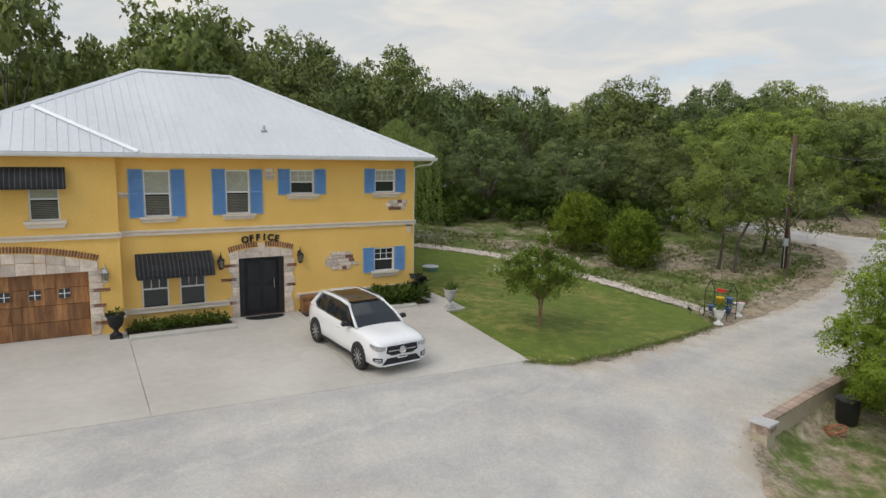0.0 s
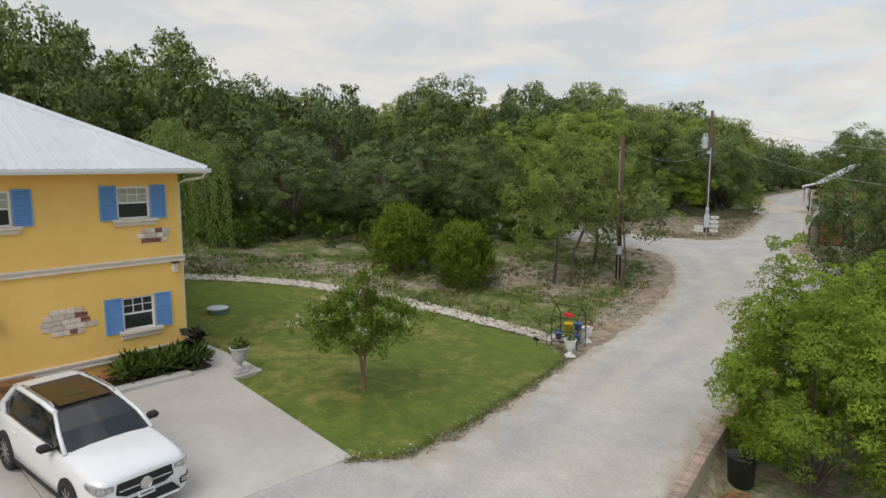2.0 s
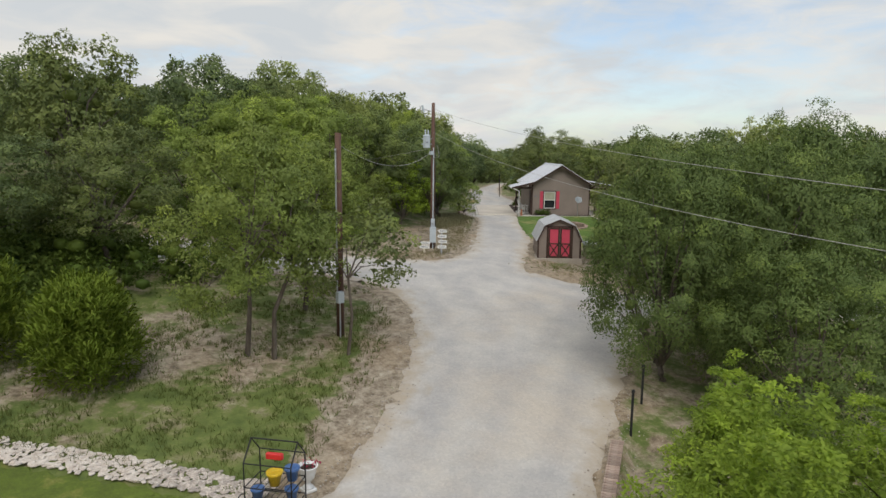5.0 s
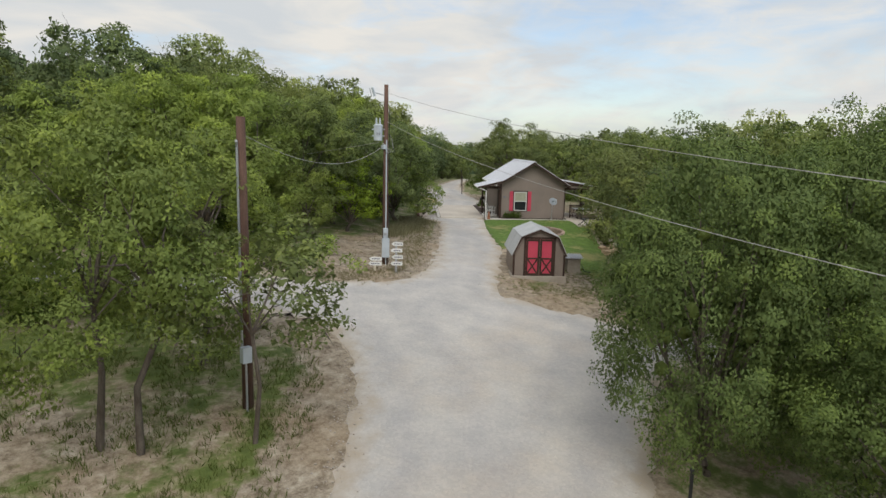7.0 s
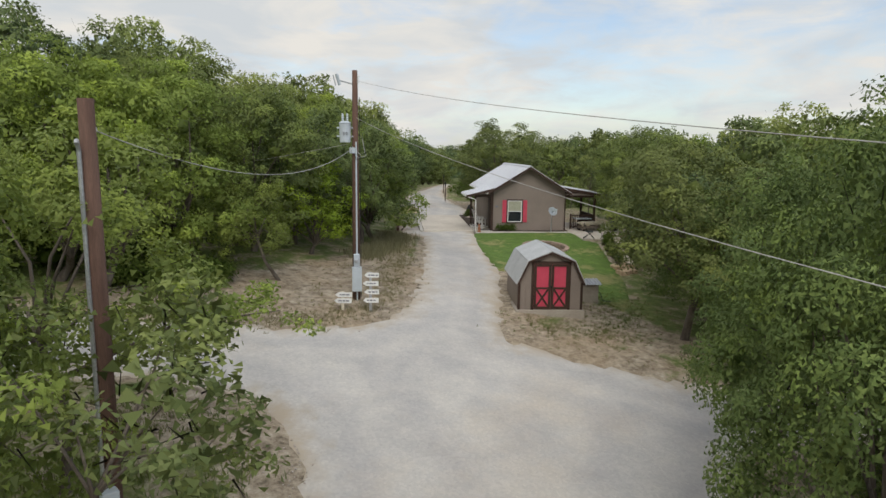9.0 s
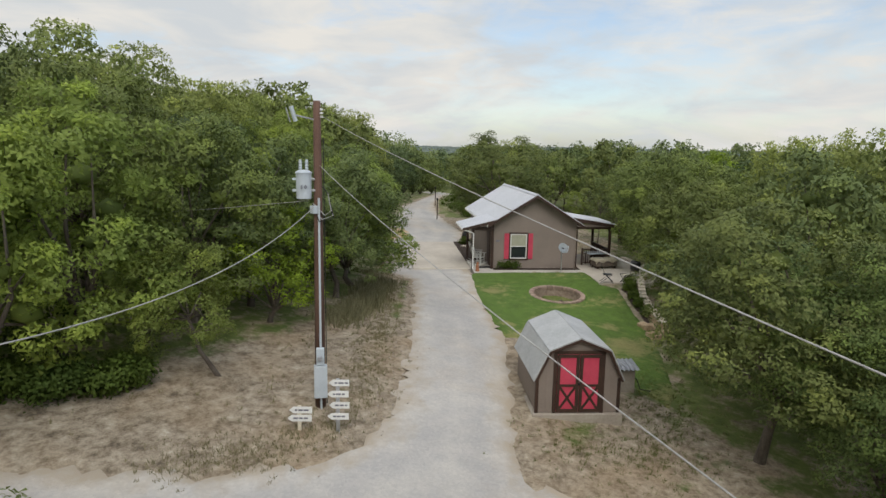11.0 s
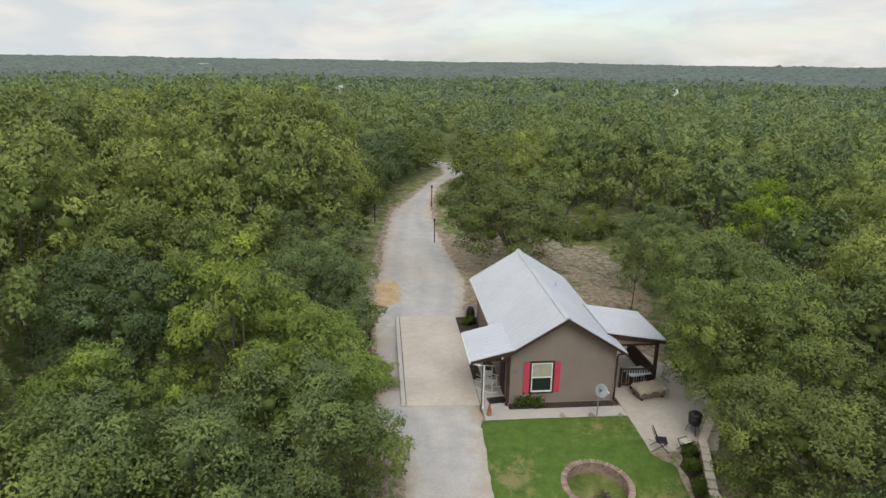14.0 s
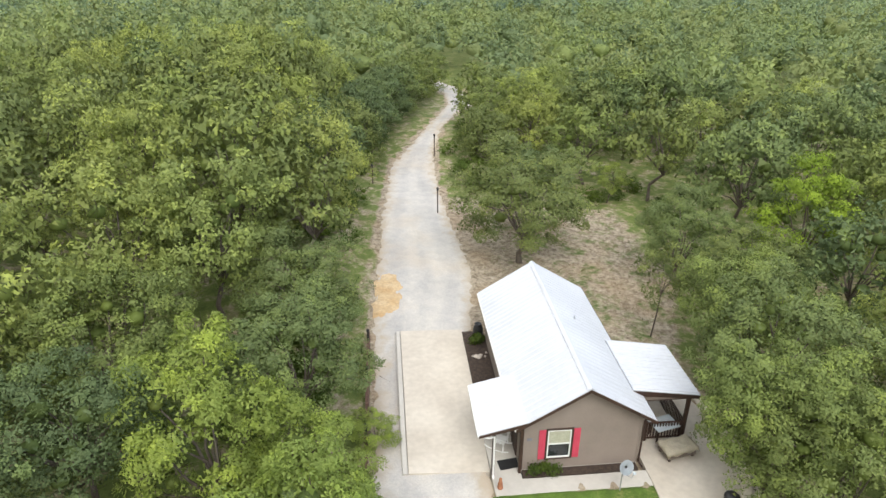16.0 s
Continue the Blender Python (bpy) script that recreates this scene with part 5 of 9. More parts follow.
# ---------------------------------------------------------------- the car
def car():
    """A white crossover: lofted body, dark glasshouse with white pillars, wheels with tyre and rim."""
    c = thing("car", pose(-1.611, 20.49, -1.708, 0, 2.3, -50.3) @ Matrix.Diagonal((1.01, 0.985, 1.045, 1)), "white crossover car with dark glass roof parked on concrete", "car")
    st = [(-2.32, 0.60, 0.52, 0.98), (-2.27, 0.76, 0.42, 1.06), (-2.12, 0.87, 0.34, 1.10), (-1.85, 0.925, 0.30, 1.115), (-1.2, 0.945, 0.28, 1.11), (-0.4, 0.945, 0.27, 1.095),
          (0.5, 0.945, 0.27, 1.08), (1.0, 0.945, 0.27, 1.075), (1.35, 0.945, 0.27, 1.06), (1.7, 0.935, 0.28, 1.03), (1.98, 0.920, 0.28, 1.0), (2.15, 0.892, 0.28, 0.968), (2.27, 0.845, 0.28, 0.925), (2.325, 0.805, 0.285, 0.892), (2.346, 0.765, 0.30, 0.862)]
    bm = bmesh.new()
    rings = []
    for x, w, zb, zt in st:
        hgt = zt - zb
        half = [(w * 0.90, zb), (w * 0.985, zb + hgt * 0.10), (w * 1.0, zb + hgt * 0.40), (w * 0.985, zb + hgt * 0.68), (w * 0.955, zb + hgt * 0.86), (w * 0.905, zb + hgt * 0.95), (w * 0.80, zt), (w * 0.42, zt + 0.022)]
        prof = half + [(0, zt + 0.030)] + [(-y, z) for y, z in half[::-1]]
        rings.append([bm.verts.new((x, y, z)) for y, z in prof])
    for p, q in zip(rings, rings[1:]):
        for i in range(len(p) - 1):
            bm.faces.new((p[i], q[i], q[i + 1], p[i + 1]))
        bm.faces.new((p[-1], q[-1], q[0], p[0]))
    bm.faces.new(rings[0])
    bm.faces.new(rings[-1][::-1])
    bmesh.ops.recalc_face_normals(bm, faces=bm.faces)
    body = part("body", bm, CARPAINT, c, smooth=True)
    # the glasshouse
    sections = [(1.10, 0.80, 1.07, 0.0), (0.72, 0.79, 1.32, 0.55), (0.28, 0.635, 1.545, 1.0), (-0.2, 0.64, 1.605, 1.0), (-0.9, 0.635, 1.605, 1.0), (-1.45, 0.61, 1.57, 1.0), (-1.78, 0.57, 1.50, 1.0), (-2.10, 0.74, 1.08, 0.0)]
    bm = bmesh.new()
    rings = []
    for x, w, zt, k in sections:
        wl = 0.845 if k == 1.0 else 0.83
        mid_w = wl + (w - wl) * 0.55
        rings.append([bm.verts.new(q) for q in ((x, -wl, 1.06), (x, -mid_w, 1.06 + (zt - 1.06) * 0.6), (x, -w, zt - 0.035), (x, -w * 0.86, zt), (x, 0, zt + 0.012), (x, w * 0.86, zt), (x, w, zt - 0.035), (x, mid_w, 1.06 + (zt - 1.06) * 0.6), (x, wl, 1.06))])
    for p, q in zip(rings, rings[1:]):
        for i in range(8):
            bm.faces.new((p[i], q[i], q[i + 1], p[i + 1]))
    bm.faces.new(rings[0])
    bm.faces.new(rings[-1][::-1])
    bmesh.ops.recalc_face_normals(bm, faces=bm.faces)
    glass = part("glasshouse", bm, CARGLASS, body, "dark tinted windows and glass roof", smooth=False)

    def plate(name, pts, mat, parent=body, thick=0.03, lift=0.012, label=""):
        """A panel laid on the skin of the car."""
        bm_ = bmesh.new()
        p = [Vector(q) for q in pts]
        n = (p[1] - p[0]).cross(p[2] - p[0]).normalized()
        mid = sum(p, Vector()) / len(p)
        if n.dot(mid - Vector((0, 0, 0.7))) < 0:
            n = -n
        prism(bm_, [q + n * lift for q in p], -n * thick)
        bmesh.ops.recalc_face_normals(bm_, faces=bm_.faces)
        bmesh.ops.bevel(bm_, geom=list(bm_.edges), offset=0.006, segments=1, affect="EDGES")
        return part(name, bm_, mat, parent, label)

    def strip(name, side, columns, mat, parent, label=""):
        """A band that follows the rounded corner of the nose."""
        b_ = bmesh.new()
        rows_ = []
        for x, y, z0, z1 in columns:
            rows_.append([b_.verts.new(q) for q in ((x, side * y, z0), (x, side * y, z1), (x - 0.05, side * (y - 0.04), z1), (x - 0.05, side * (y - 0.04), z0))])
        for p, q in zip(rows_, rows_[1:]):
            for n in range(4):
                b_.faces.new((p[n], q[n], q[(n + 1) % 4], p[(n + 1) % 4]))
        b_.faces.new(rows_[0])
        b_.faces.new(rows_[-1][::-1])
        bmesh.ops.recalc_face_normals(b_, faces=b_.faces)
        return part(name, b_, mat, parent, label)

    plate("glass_roof", [(0.16, -0.49, 1.575), (0.16, 0.49, 1.575), (-1.25, 0.49, 1.60), (-1.25, -0.49, 1.60)], SUNROOF, glass, 0.02, 0.028)
    plate("spoiler", [(-1.32, -0.56, 1.59), (-1.32, 0.56, 1.59), (-1.86, 0.53, 1.51), (-1.86, -0.53, 1.51)], CARPAINT, glass, 0.05, 0.03)
    for s in (-1, 1):
        part("pillar", tube(bmesh.new(), [(1.12, s * 0.815, 1.07), (0.72, s * 0.745, 1.31), (0.26, s * 0.615, 1.535)], [0.045, 0.038, 0.04], 8), CARPAINT, glass, smooth=True)
        part("cant_rail", tube(bmesh.new(), [(0.28, s * 0.610, 1.535), (-0.2, s * 0.625, 1.59), (-0.9, s * 0.62, 1.59), (-1.45, s * 0.595, 1.555), (-1.84, s * 0.555, 1.49)], 0.052, 8), CARPAINT, glass, smooth=True)
        plate("rear_pillar", [(-1.50, s * 0.85, 1.07), (-2.12, s * 0.80, 1.07), (-1.84, s * 0.575, 1.48), (-1.62, s * 0.60, 1.51), (-1.80, s * 0.77, 1.20)], CARPAINT, glass, 0.05, 0.035)
        part("roof_rail", tube(bmesh.new(), [(0.15, s * 0.575, 1.60), (0.0, s * 0.585, 1.655), (-1.25, s * 0.575, 1.655), (-1.45, s * 0.555, 1.60)], 0.017, 6), CHROME, glass)
        part("waist_trim", tube(bmesh.new(), [(0.95, s * 0.86, 1.088), (-0.4, s * 0.865, 1.105), (-1.55, s * 0.85, 1.12)], 0.010, 5), CHROME, body)
        mirror = part("wing_mirror", bx(0.66, 0.84, s * 1.03 - 0.11, s * 1.03 + 0.11, 1.08, 1.21), BLACK, body, bevel=0.045)
        part("mirror_arm", bx(0.72, 0.79, s * 0.90 - 0.06, s * 0.90 + 0.06, 1.07, 1.11), BLACK, mirror)
        part("sill_trim", bx(-0.98, 0.98, s * 0.925 - 0.02, s * 0.925 + 0.02, 0.27, 0.37), BLACK, body, bevel=0.01)
        for x in (-0.90, 0.12):
            part("door_handle", bx(x - 0.11, x + 0.11, s * 0.935 - 0.022, s * 0.935 + 0.022, 0.91, 0.94), CARPAINT, body, bevel=0.008)
        lamp_ = strip("headlight", s, [(2.356, 0.56, 0.745, 0.830), (2.358, 0.68, 0.728, 0.848), (2.348, 0.765, 0.722, 0.862), (2.300, 0.832, 0.735, 0.874), (2.19, 0.885, 0.775, 0.888), (2.06, 0.918, 0.83, 0.900)], ALLOY, body, "clear headlight with bright lenses")
        for cols in ([(2.366, 0.60, 0.762, 0.818), (2.367, 0.68, 0.752, 0.828)], [(2.362, 0.725, 0.750, 0.838), (2.318, 0.828, 0.765, 0.850)], [(2.30, 0.842, 0.775, 0.852), (2.20, 0.890, 0.800, 0.865)]):
            strip("lens", s, cols, CHROME, lamp_)
        part("tail_light", bx(-2.30, -2.16, s * 0.62 - 0.16, s * 0.62 + 0.16, 0.90, 1.00), RED, body, bevel=0.02)
        vent = strip("intake", s, [(2.358, 0.66, 0.40, 0.52), (2.356, 0.755, 0.41, 0.54), (2.335, 0.815, 0.42, 0.545), (2.28, 0.862, 0.44, 0.545), (2.21, 0.893, 0.46, 0.53)], BLACK, body)
        for z in (0.455, 0.50):
            strip("slat", s, [(2.366, 0.69, z - 0.008, z + 0.008), (2.362, 0.76, z - 0.008, z + 0.008), (2.342, 0.822, z - 0.008, z + 0.008), (2.286, 0.870, z - 0.008, z + 0.008)], CARPAINT, vent)
        for x in (-1.43, 1.44):
            # black half disc on the uncut body stands in for the dark wheel gap
            bm = bmesh.new()
            n = 20
            ring_pts = [(x + 0.415 * math.cos(math.pi * k / n), 0.375 + 0.42 * math.sin(math.pi * k / n)) for k in range(n + 1)]
            prism(bm, [(px, s * 0.952, pz) for px, pz in [(x + 0.415, 0.26)] + ring_pts + [(x - 0.415, 0.26)]], (0, -s * 0.12, 0))
            bmesh.ops.recalc_face_normals(bm, faces=bm.faces)
            part("wheel_arch", bm, BLACK, body)

            def turned(profile, seg=26):
                b_ = lathe(bmesh.new(), profile, seg)
                for v in b_.verts:
                    v.co = Vector((x + v.co.x, s * (0.82 + v.co.z), 0.37 + v.co.y))
                bmesh.ops.recalc_face_normals(b_, faces=b_.faces)
                return b_

            wheel = part("wheel", turned([(0.25, -0.08), (0.355, -0.07), (0.375, -0.03), (0.375, 0.10), (0.355, 0.145), (0.272, 0.150), (0.268, 0.10)]), RUBBER, body, smooth=True)
            part("rim", turned([(0.05, 0.06), (0.245, 0.07), (0.268, 0.12), (0.260, 0.145), (0.242, 0.13), (0.235, 0.085)]), BLACK, wheel)
            for k in range(10):
                q = Matrix.Translation((x, s * 0.945, 0.37)) @ Matrix.Rotation(2 * math.pi * k / 10, 4, "Y")
                part("spoke", bx(0.03, 0.25, -0.012, 0.012, -0.015, 0.015, m=q), ALLOY, wheel)
            part("hub", bx(x - 0.045, x + 0.045, s * 0.945 - 0.02, s * 0.945 + 0.02, 0.325, 0.415), ALLOY, wheel, bevel=0.02)
    grille = plate("grille", [(2.352, -0.36, 0.575), (2.352, 0.36, 0.575), (2.352, 0.53, 0.655), (2.347, 0.50, 0.835), (2.347, -0.50, 0.835), (2.352, -0.53, 0.655)], BLACK, body, 0.04, 0.020, "black grille with chrome bars")
    for y0, y1 in ((-0.48, -0.12), (0.12, 0.48)):
        part("grille_bar", bx(2.362, 2.392, y0, y1, 0.69, 0.72), CHROME, grille, bevel=0.006)
    bm = lathe(bmesh.new(), [(0.115, 0), (0.115, 0.02), (0.098, 0.026), (0.092, 0.012), (0.02, 0.012)], 22)
    for v in bm.verts:
        v.co = Vector((2.372 + v.co.z, v.co.x, 0.695 + v.co.y))
    part("badge", bm, CHROME, grille)
    plate("lower_intake", [(2.352, -0.66, 0.335), (2.352, 0.66, 0.335), (2.352, 0.50, 0.50), (2.352, -0.50, 0.50)], BLACK, body, 0.05, 0.016)
    part("bumper_lip", bx(2.20, 2.385, -0.62, 0.62, 0.285, 0.325), CARPAINT, body, bevel=0.012)
    number = part("number_plate", bx(2.37, 2.388, -0.16, 0.16, 0.47, 0.58), WHITE, body, bevel=0.004)
    part("bar", bx(2.388, 2.392, -0.12, 0.12, 0.505, 0.545), INK, number)
    return c


car()


# ---------------------------------------------------------------- the cabin
def cabin():
    c = thing("cabin", CABIN, "taupe lap-sided cabin with white metal roof and coral shutters", "house")
    L, R, Bk, ridge, eave, cx = -1.04, 3.68, 9.4, 4.32, 2.70, 1.32
    slope = 0.62
    win = (-0.04, 0.90, 0.66, 2.06)
    body = part("wall", bx(L + 0.06, R - 0.06, 0.06, Bk - 0.06, 0.0, eave), SIDING, c)

    def top(x):
        return ridge - 0.10 - slope * abs(x - cx)

    n, gap = 24, 0.155
    for i in range(n + 4):     # lap boards of the gable wall
        z0, z1 = 0.12 + i * gap, 0.12 + (i + 1) * gap + 0.012
        if z0 > top(cx) - 0.05:
            break
        half = min((ridge - 0.10 - z0) / slope, 10)
        a, b = max(L, cx - half), min(R, cx + half)
        half1 = min((ridge - 0.10 - z1) / slope, 10)
        a1, b1 = max(L, cx - max(half1, 0.02)), min(R, cx + max(half1, 0.02))
        runs = [(a, b, a1, b1)]
        if z0 < win[3] and z1 > win[2]:
            runs = [(a, win[0] - 0.06, a1, win[0] - 0.06), (win[1] + 0.06, b, win[1] + 0.06, b1)]
        for p, q, p1, q1 in runs:
            bm = bmesh.new()
            lo = [(p, -0.022, z0), (q, -0.022, z0), (q, 0.10, z0), (p, 0.10, z0)]
            hi = [(p1, -0.004, z1), (q1, -0.004, z1), (q1, 0.10, z1), (p1, 0.10, z1)]
            v = [bm.verts.new(s) for s in lo + hi]
            for f in ((0, 3, 2, 1), (4, 5, 6, 7), (0, 1, 5, 4), (1, 2, 6, 5), (2, 3, 7, 6), (3, 0, 4, 7)):
                bm.faces.new([v[k] for k in f])
            part("board", bm, SIDING, body)
    for i in range(16):        # lap boards of the long sides
        z0, z1 = 0.12 + i * gap, 0.12 + (i + 1) * gap + 0.012
        for x, s in ((L, 1), (R, -1)):
            bm = bmesh.new()
            prism(bm, [(x - s * 0.022, 0.02, z0), (x - s * 0.004, 0.02, z1), (x + s * 0.05, 0.02, z1), (x + s * 0.05, 0.02, z0)], (0, Bk - 0.04, 0))
            bmesh.ops.recalc_face_normals(bm, faces=bm.faces)
            part("board", bm, SIDING, body)
    part("foundation", bx(L - 0.03, R + 0.03, -0.03, Bk, -0.4, 0.115), CONCRETE, c)
    for x in (L, R):
        part("corner_board", bx(x - 0.05, x + 0.05, -0.035, 0.05, 0.12, top(x) - 0.03), DARKWOOD if x == L else SIDING, c, bevel=0.006)
    w = window(c, *win, -0.03, 0.5)
    for a in ((-0.12, -0.045, 0.60, 2.15), (0.905, 0.98, 0.60, 2.15), (-0.12, 0.98, 2.065, 2.15), (-0.12, 0.98, 0.585, 0.655)):
        part("casing", bx(a[0], a[1], -0.055, -0.02, a[2], a[3]), DARKWOOD, w, bevel=0.005)
    for x0, x1 in ((-0.39, -0.125), (0.985, 1.25)):
        sh = part("shutter", bx(x0, x1, -0.055, -0.025, 0.64, 2.10), PINKRED, c, bevel=0.004)
        for k in range(3):
            a = x0 + (x1 - x0) * k / 3
            part("board", bx(a + 0.004, a + (x1 - x0) / 3 - 0.004, -0.068, -0.056, 0.645, 2.095), PINKRED, sh)
    part("house_number", bx(-0.86, -0.66, -0.04, -0.02, 1.62, 1.72), INK, c)
    part("door", bx(L - 0.06, L + 0.05, 0.75, 1.65, 0.12, 2.15), DARKWOOD, c, bevel=0.01)
    # roof
    roof = part("roof", bx(L + 0.1, R - 0.1, 0.1, Bk - 0.1, eave, eave + 0.02), SIDING, c)
    f, bk = -0.48, Bk + 0.42
    hl = 2.74
    roof_panel("roof_plane", c, [(cx - hl, f, ridge - slope * hl), (cx, f, ridge), (cx, bk, ridge), (cx - hl, bk, ridge - slope * hl)], (-1, 0, -slope), ROOFING_WHITE, ROOFING_WHITE, 0.32, 0.018, 0.04)
    roof_panel("roof_plane", c, [(cx, f, ridge), (cx + hl, f, ridge - slope * hl), (cx + hl, bk, ridge - slope * hl), (cx, bk, ridge)], (1, 0, -slope), ROOFING_WHITE, ROOFING_WHITE, 0.32, 0.018, 0.04)
    ridge_cap(roof, (cx, f, ridge + 0.015), (cx, bk, ridge + 0.015), 0.14, ROOFING_WHITE)
    for s in (-1, 1):
        bm = bmesh.new()
        prism(bm, [(cx, f - 0.02, ridge - 0.03), (cx + s * hl, f - 0.02, ridge - slope * hl - 0.03), (cx + s * hl, f - 0.02, ridge - slope * hl - 0.17), (cx, f - 0.02, ridge - 0.17)], (0, 0.035, 0))
        bmesh.ops.recalc_face_normals(bm, faces=bm.faces)
        part("barge_board", bm, DARKWOOD, roof)
        bm = bmesh.new()
        prism(bm, [(cx, f + 0.02, ridge - 0.075), (cx + s * hl, f + 0.02, ridge - slope * hl - 0.075), (cx + s * hl, f + 0.02, ridge - slope * hl - 0.10), (cx, f + 0.02, ridge - 0.10)], (0, 0.5, 0))
        bmesh.ops.recalc_face_normals(bm, faces=bm.faces)
        part("soffit", bm, SIDING, roof)
        x = cx + s * hl
        part("gutter", bx(x - 0.05, x + 0.05, f, bk, ridge - slope * hl - 0.13, ridge - slope * hl - 0.03), DARKWOOD if s > 0 else WHITE, roof, bevel=0.015)
    # front porch roof
    p0, p1 = -0.98, -2.82
    zp0, zp1 = ridge - slope * (cx - p0) + 0.03, 2.46
    roof_panel("porch_roof", c, [(p1, f, zp1), (p0, f, zp0), (p0, 2.55, zp0), (p1, 2.55, zp1)], (-1, 0, -0.26), ROOFING_WHITE, ROOFING_WHITE, 0.32, 0.018, 0.04)
    bm = bmesh.new()
    prism(bm, [(p1, f - 0.01, zp1 - 0.04), (p0, f - 0.01, zp0 - 0.04), (p0, f - 0.01, zp0 - 0.20), (p1, f - 0.01, zp1 - 0.16)], (0, 0.035, 0))
    bmesh.ops.recalc_face_normals(bm, faces=bm.faces)
    part("barge_board", bm, DARKWOOD, c)
    part("porch_beam", bx(-2.25, -2.11, -0.2, 2.45, 2.28, 2.48), DARKWOOD, c, bevel=0.01)
    part("porch_beam", bx(-2.1, -1.1, -0.2, -0.06, 2.28, 2.46), DARKWOOD, c, bevel=0.01)
    part("porch_gutter", bx(p1 - 0.06, p1 + 0.05, f, 2.55, zp1 - 0.13, zp1 - 0.03), WHITE, c, bevel=0.015)
    for y in (-0.13, 2.38):
        part("porch_post", bx(-2.24, -2.12, y - 0.06, y + 0.06, 0.09, 2.28), DARKWOOD, c, bevel=0.008)
    part("porch_post", bx(-1.17, -1.055, -0.19, -0.07, 0.09, 2.28), DARKWOOD, c, bevel=0.008)
    for path in ([(p1, -0.42, 2.36), (-2.4, -0.40, 2.22), (-2.18, -0.24, 2.12), (-2.18, -0.24, 0.2), (-2.2, -0.42, 0.13)],
                 [(4.05, -0.30, 2.52), (3.80, -0.12, 2.40), (3.76, -0.10, 2.3), (3.76, -0.10, 0.2), (3.86, -0.35, 0.12)]):
        bm = bmesh.new()
        tube(bm, path, 0.04, 8)
        part("downpipe", bm, WHITE if path[0][0] < 0 else DARKWOOD, c)
    # side porch
    s0, s1 = 3.60, 6.45
    y0, y1, zi, zo = 0.95, 4.5, 2.98, 2.52
    roof_panel("side_roof", c, [(s0, y0, zi), (s1, y0, zo), (s1, y1, zo), (s0, y1, zi)], (1, 0, -0.16), ROOFING_WHITE, ROOFING_WHITE, 0.25, 0.03, 0.04)
    bm = bmesh.new()
    prism(bm, [(s0, y0 - 0.01, zi - 0.04), (s1, y0 - 0.01, zo - 0.04), (s1, y0 - 0.01, zo - 0.2), (s0, y0 - 0.01, zi - 0.3)], (0, 0.03, 0))
    bmesh.ops.recalc_face_normals(bm, faces=bm.faces)
    part("barge_board", bm, DARKWOOD, c)
    part("side_gable", bx(3.70, 6.2, y0 + 0.06, y0 + 0.10, 2.36, 2.50), SIDING, c)
    for y in (1.15, 4.3):
        part("porch_post", bx(6.05, 6.19, y - 0.07, y + 0.07, 0.09, 2.42), DARKWOOD, c, bevel=0.008)
        part("porch_beam", bx(3.7, 6.19, y - 0.05, y + 0.05, 2.22, 2.37), DARKWOOD, c, bevel=0.008)
    for y in (1.15,):
        rail = part("railing", bx(4.55, 6.05, y - 0.03, y + 0.03, 0.98, 1.05), DARKWOOD, c, "dark wooden porch railing with close balusters", bevel=0.006)
        part("bottom_rail", bx(4.55, 6.05, y - 0.025, y + 0.025, 0.20, 0.26), DARKWOOD, rail)
        for k in range(12):
            x = 4.62 + k * 0.122
            part("baluster", bx(x - 0.02, x + 0.02, y - 0.02, y + 0.02, 0.26, 0.98), DARKWOOD, rail)
        part("rail_post", bx(4.46, 4.55, y - 0.045, y + 0.045, 0.09, 1.1), DARKWOOD, rail)
    rail = part("railing", bx(6.09, 6.15, 1.24, 4.2, 0.98, 1.05), DARKWOOD, c, bevel=0.006)
    for k in range(22):
        y = 1.32 + k * 0.13
        part("baluster", bx(6.10, 6.14, y - 0.02, y + 0.02, 0.12, 0.98), DARKWOOD, rail)
    bm = lathe(bmesh.new(), [(0.07, 0), (0.07, 0.03), (0.035, 0.05), (0.035, 0.18), (0.05, 0.19)], 10, (2.3, 5.2, 3.70))
    part("roof_vent", bm, STEEL, roof)
    return c


cabin()


def in_cabin(x, y, z=0.0, turn=0.0):
    return CABIN @ pose(x, y, z, 0, 0, turn)


def rocking_chair(m):
    t = thing("rocking_chair", m, "white painted slatted rocking chair on the porch", "chair")
    bm = bmesh.new()
    for k in range(6):
        box(bm, -0.26 + k * 0.09, -0.19 + k * 0.09, -0.25, 0.25, 0.40, 0.42)
    part("seat", bm, WHITE, t)
    bm = bmesh.new()
    for k in range(6):
        x = -0.235 + k * 0.09
        box(bm, x, x + 0.055, 0, 0.02, 0, 0.75, m=Matrix.Translation((0, 0.25, 0.42)) @ Matrix.Rotation(radians(-16), 4, "X"))
    box(bm, -0.27, 0.29, -0.01, 0.03, 0.72, 0.80, m=Matrix.Translation((0, 0.25, 0.42)) @ Matrix.Rotation(radians(-16), 4, "X"))
    part("backrest", bm, WHITE, t)
    for s in (-0.29, 0.29):
        bm = bmesh.new()
        tube(bm, [(s, -0.45, 0.12), (s, -0.2, 0.03), (s, 0.1, 0.02), (s, 0.4, 0.06), (s, 0.6, 0.14)], 0.025, 6)
        part("rocker", bm, WHITE, t)
        for y in (-0.22, 0.22):
            part("leg", bx(s - 0.025, s + 0.025, y - 0.025, y + 0.025, 0.03, 0.64), WHITE, t)
        part("armrest", bx(s - 0.045, s + 0.045, -0.32, 0.28, 0.64, 0.67), WHITE, t, bevel=0.008)
    return t


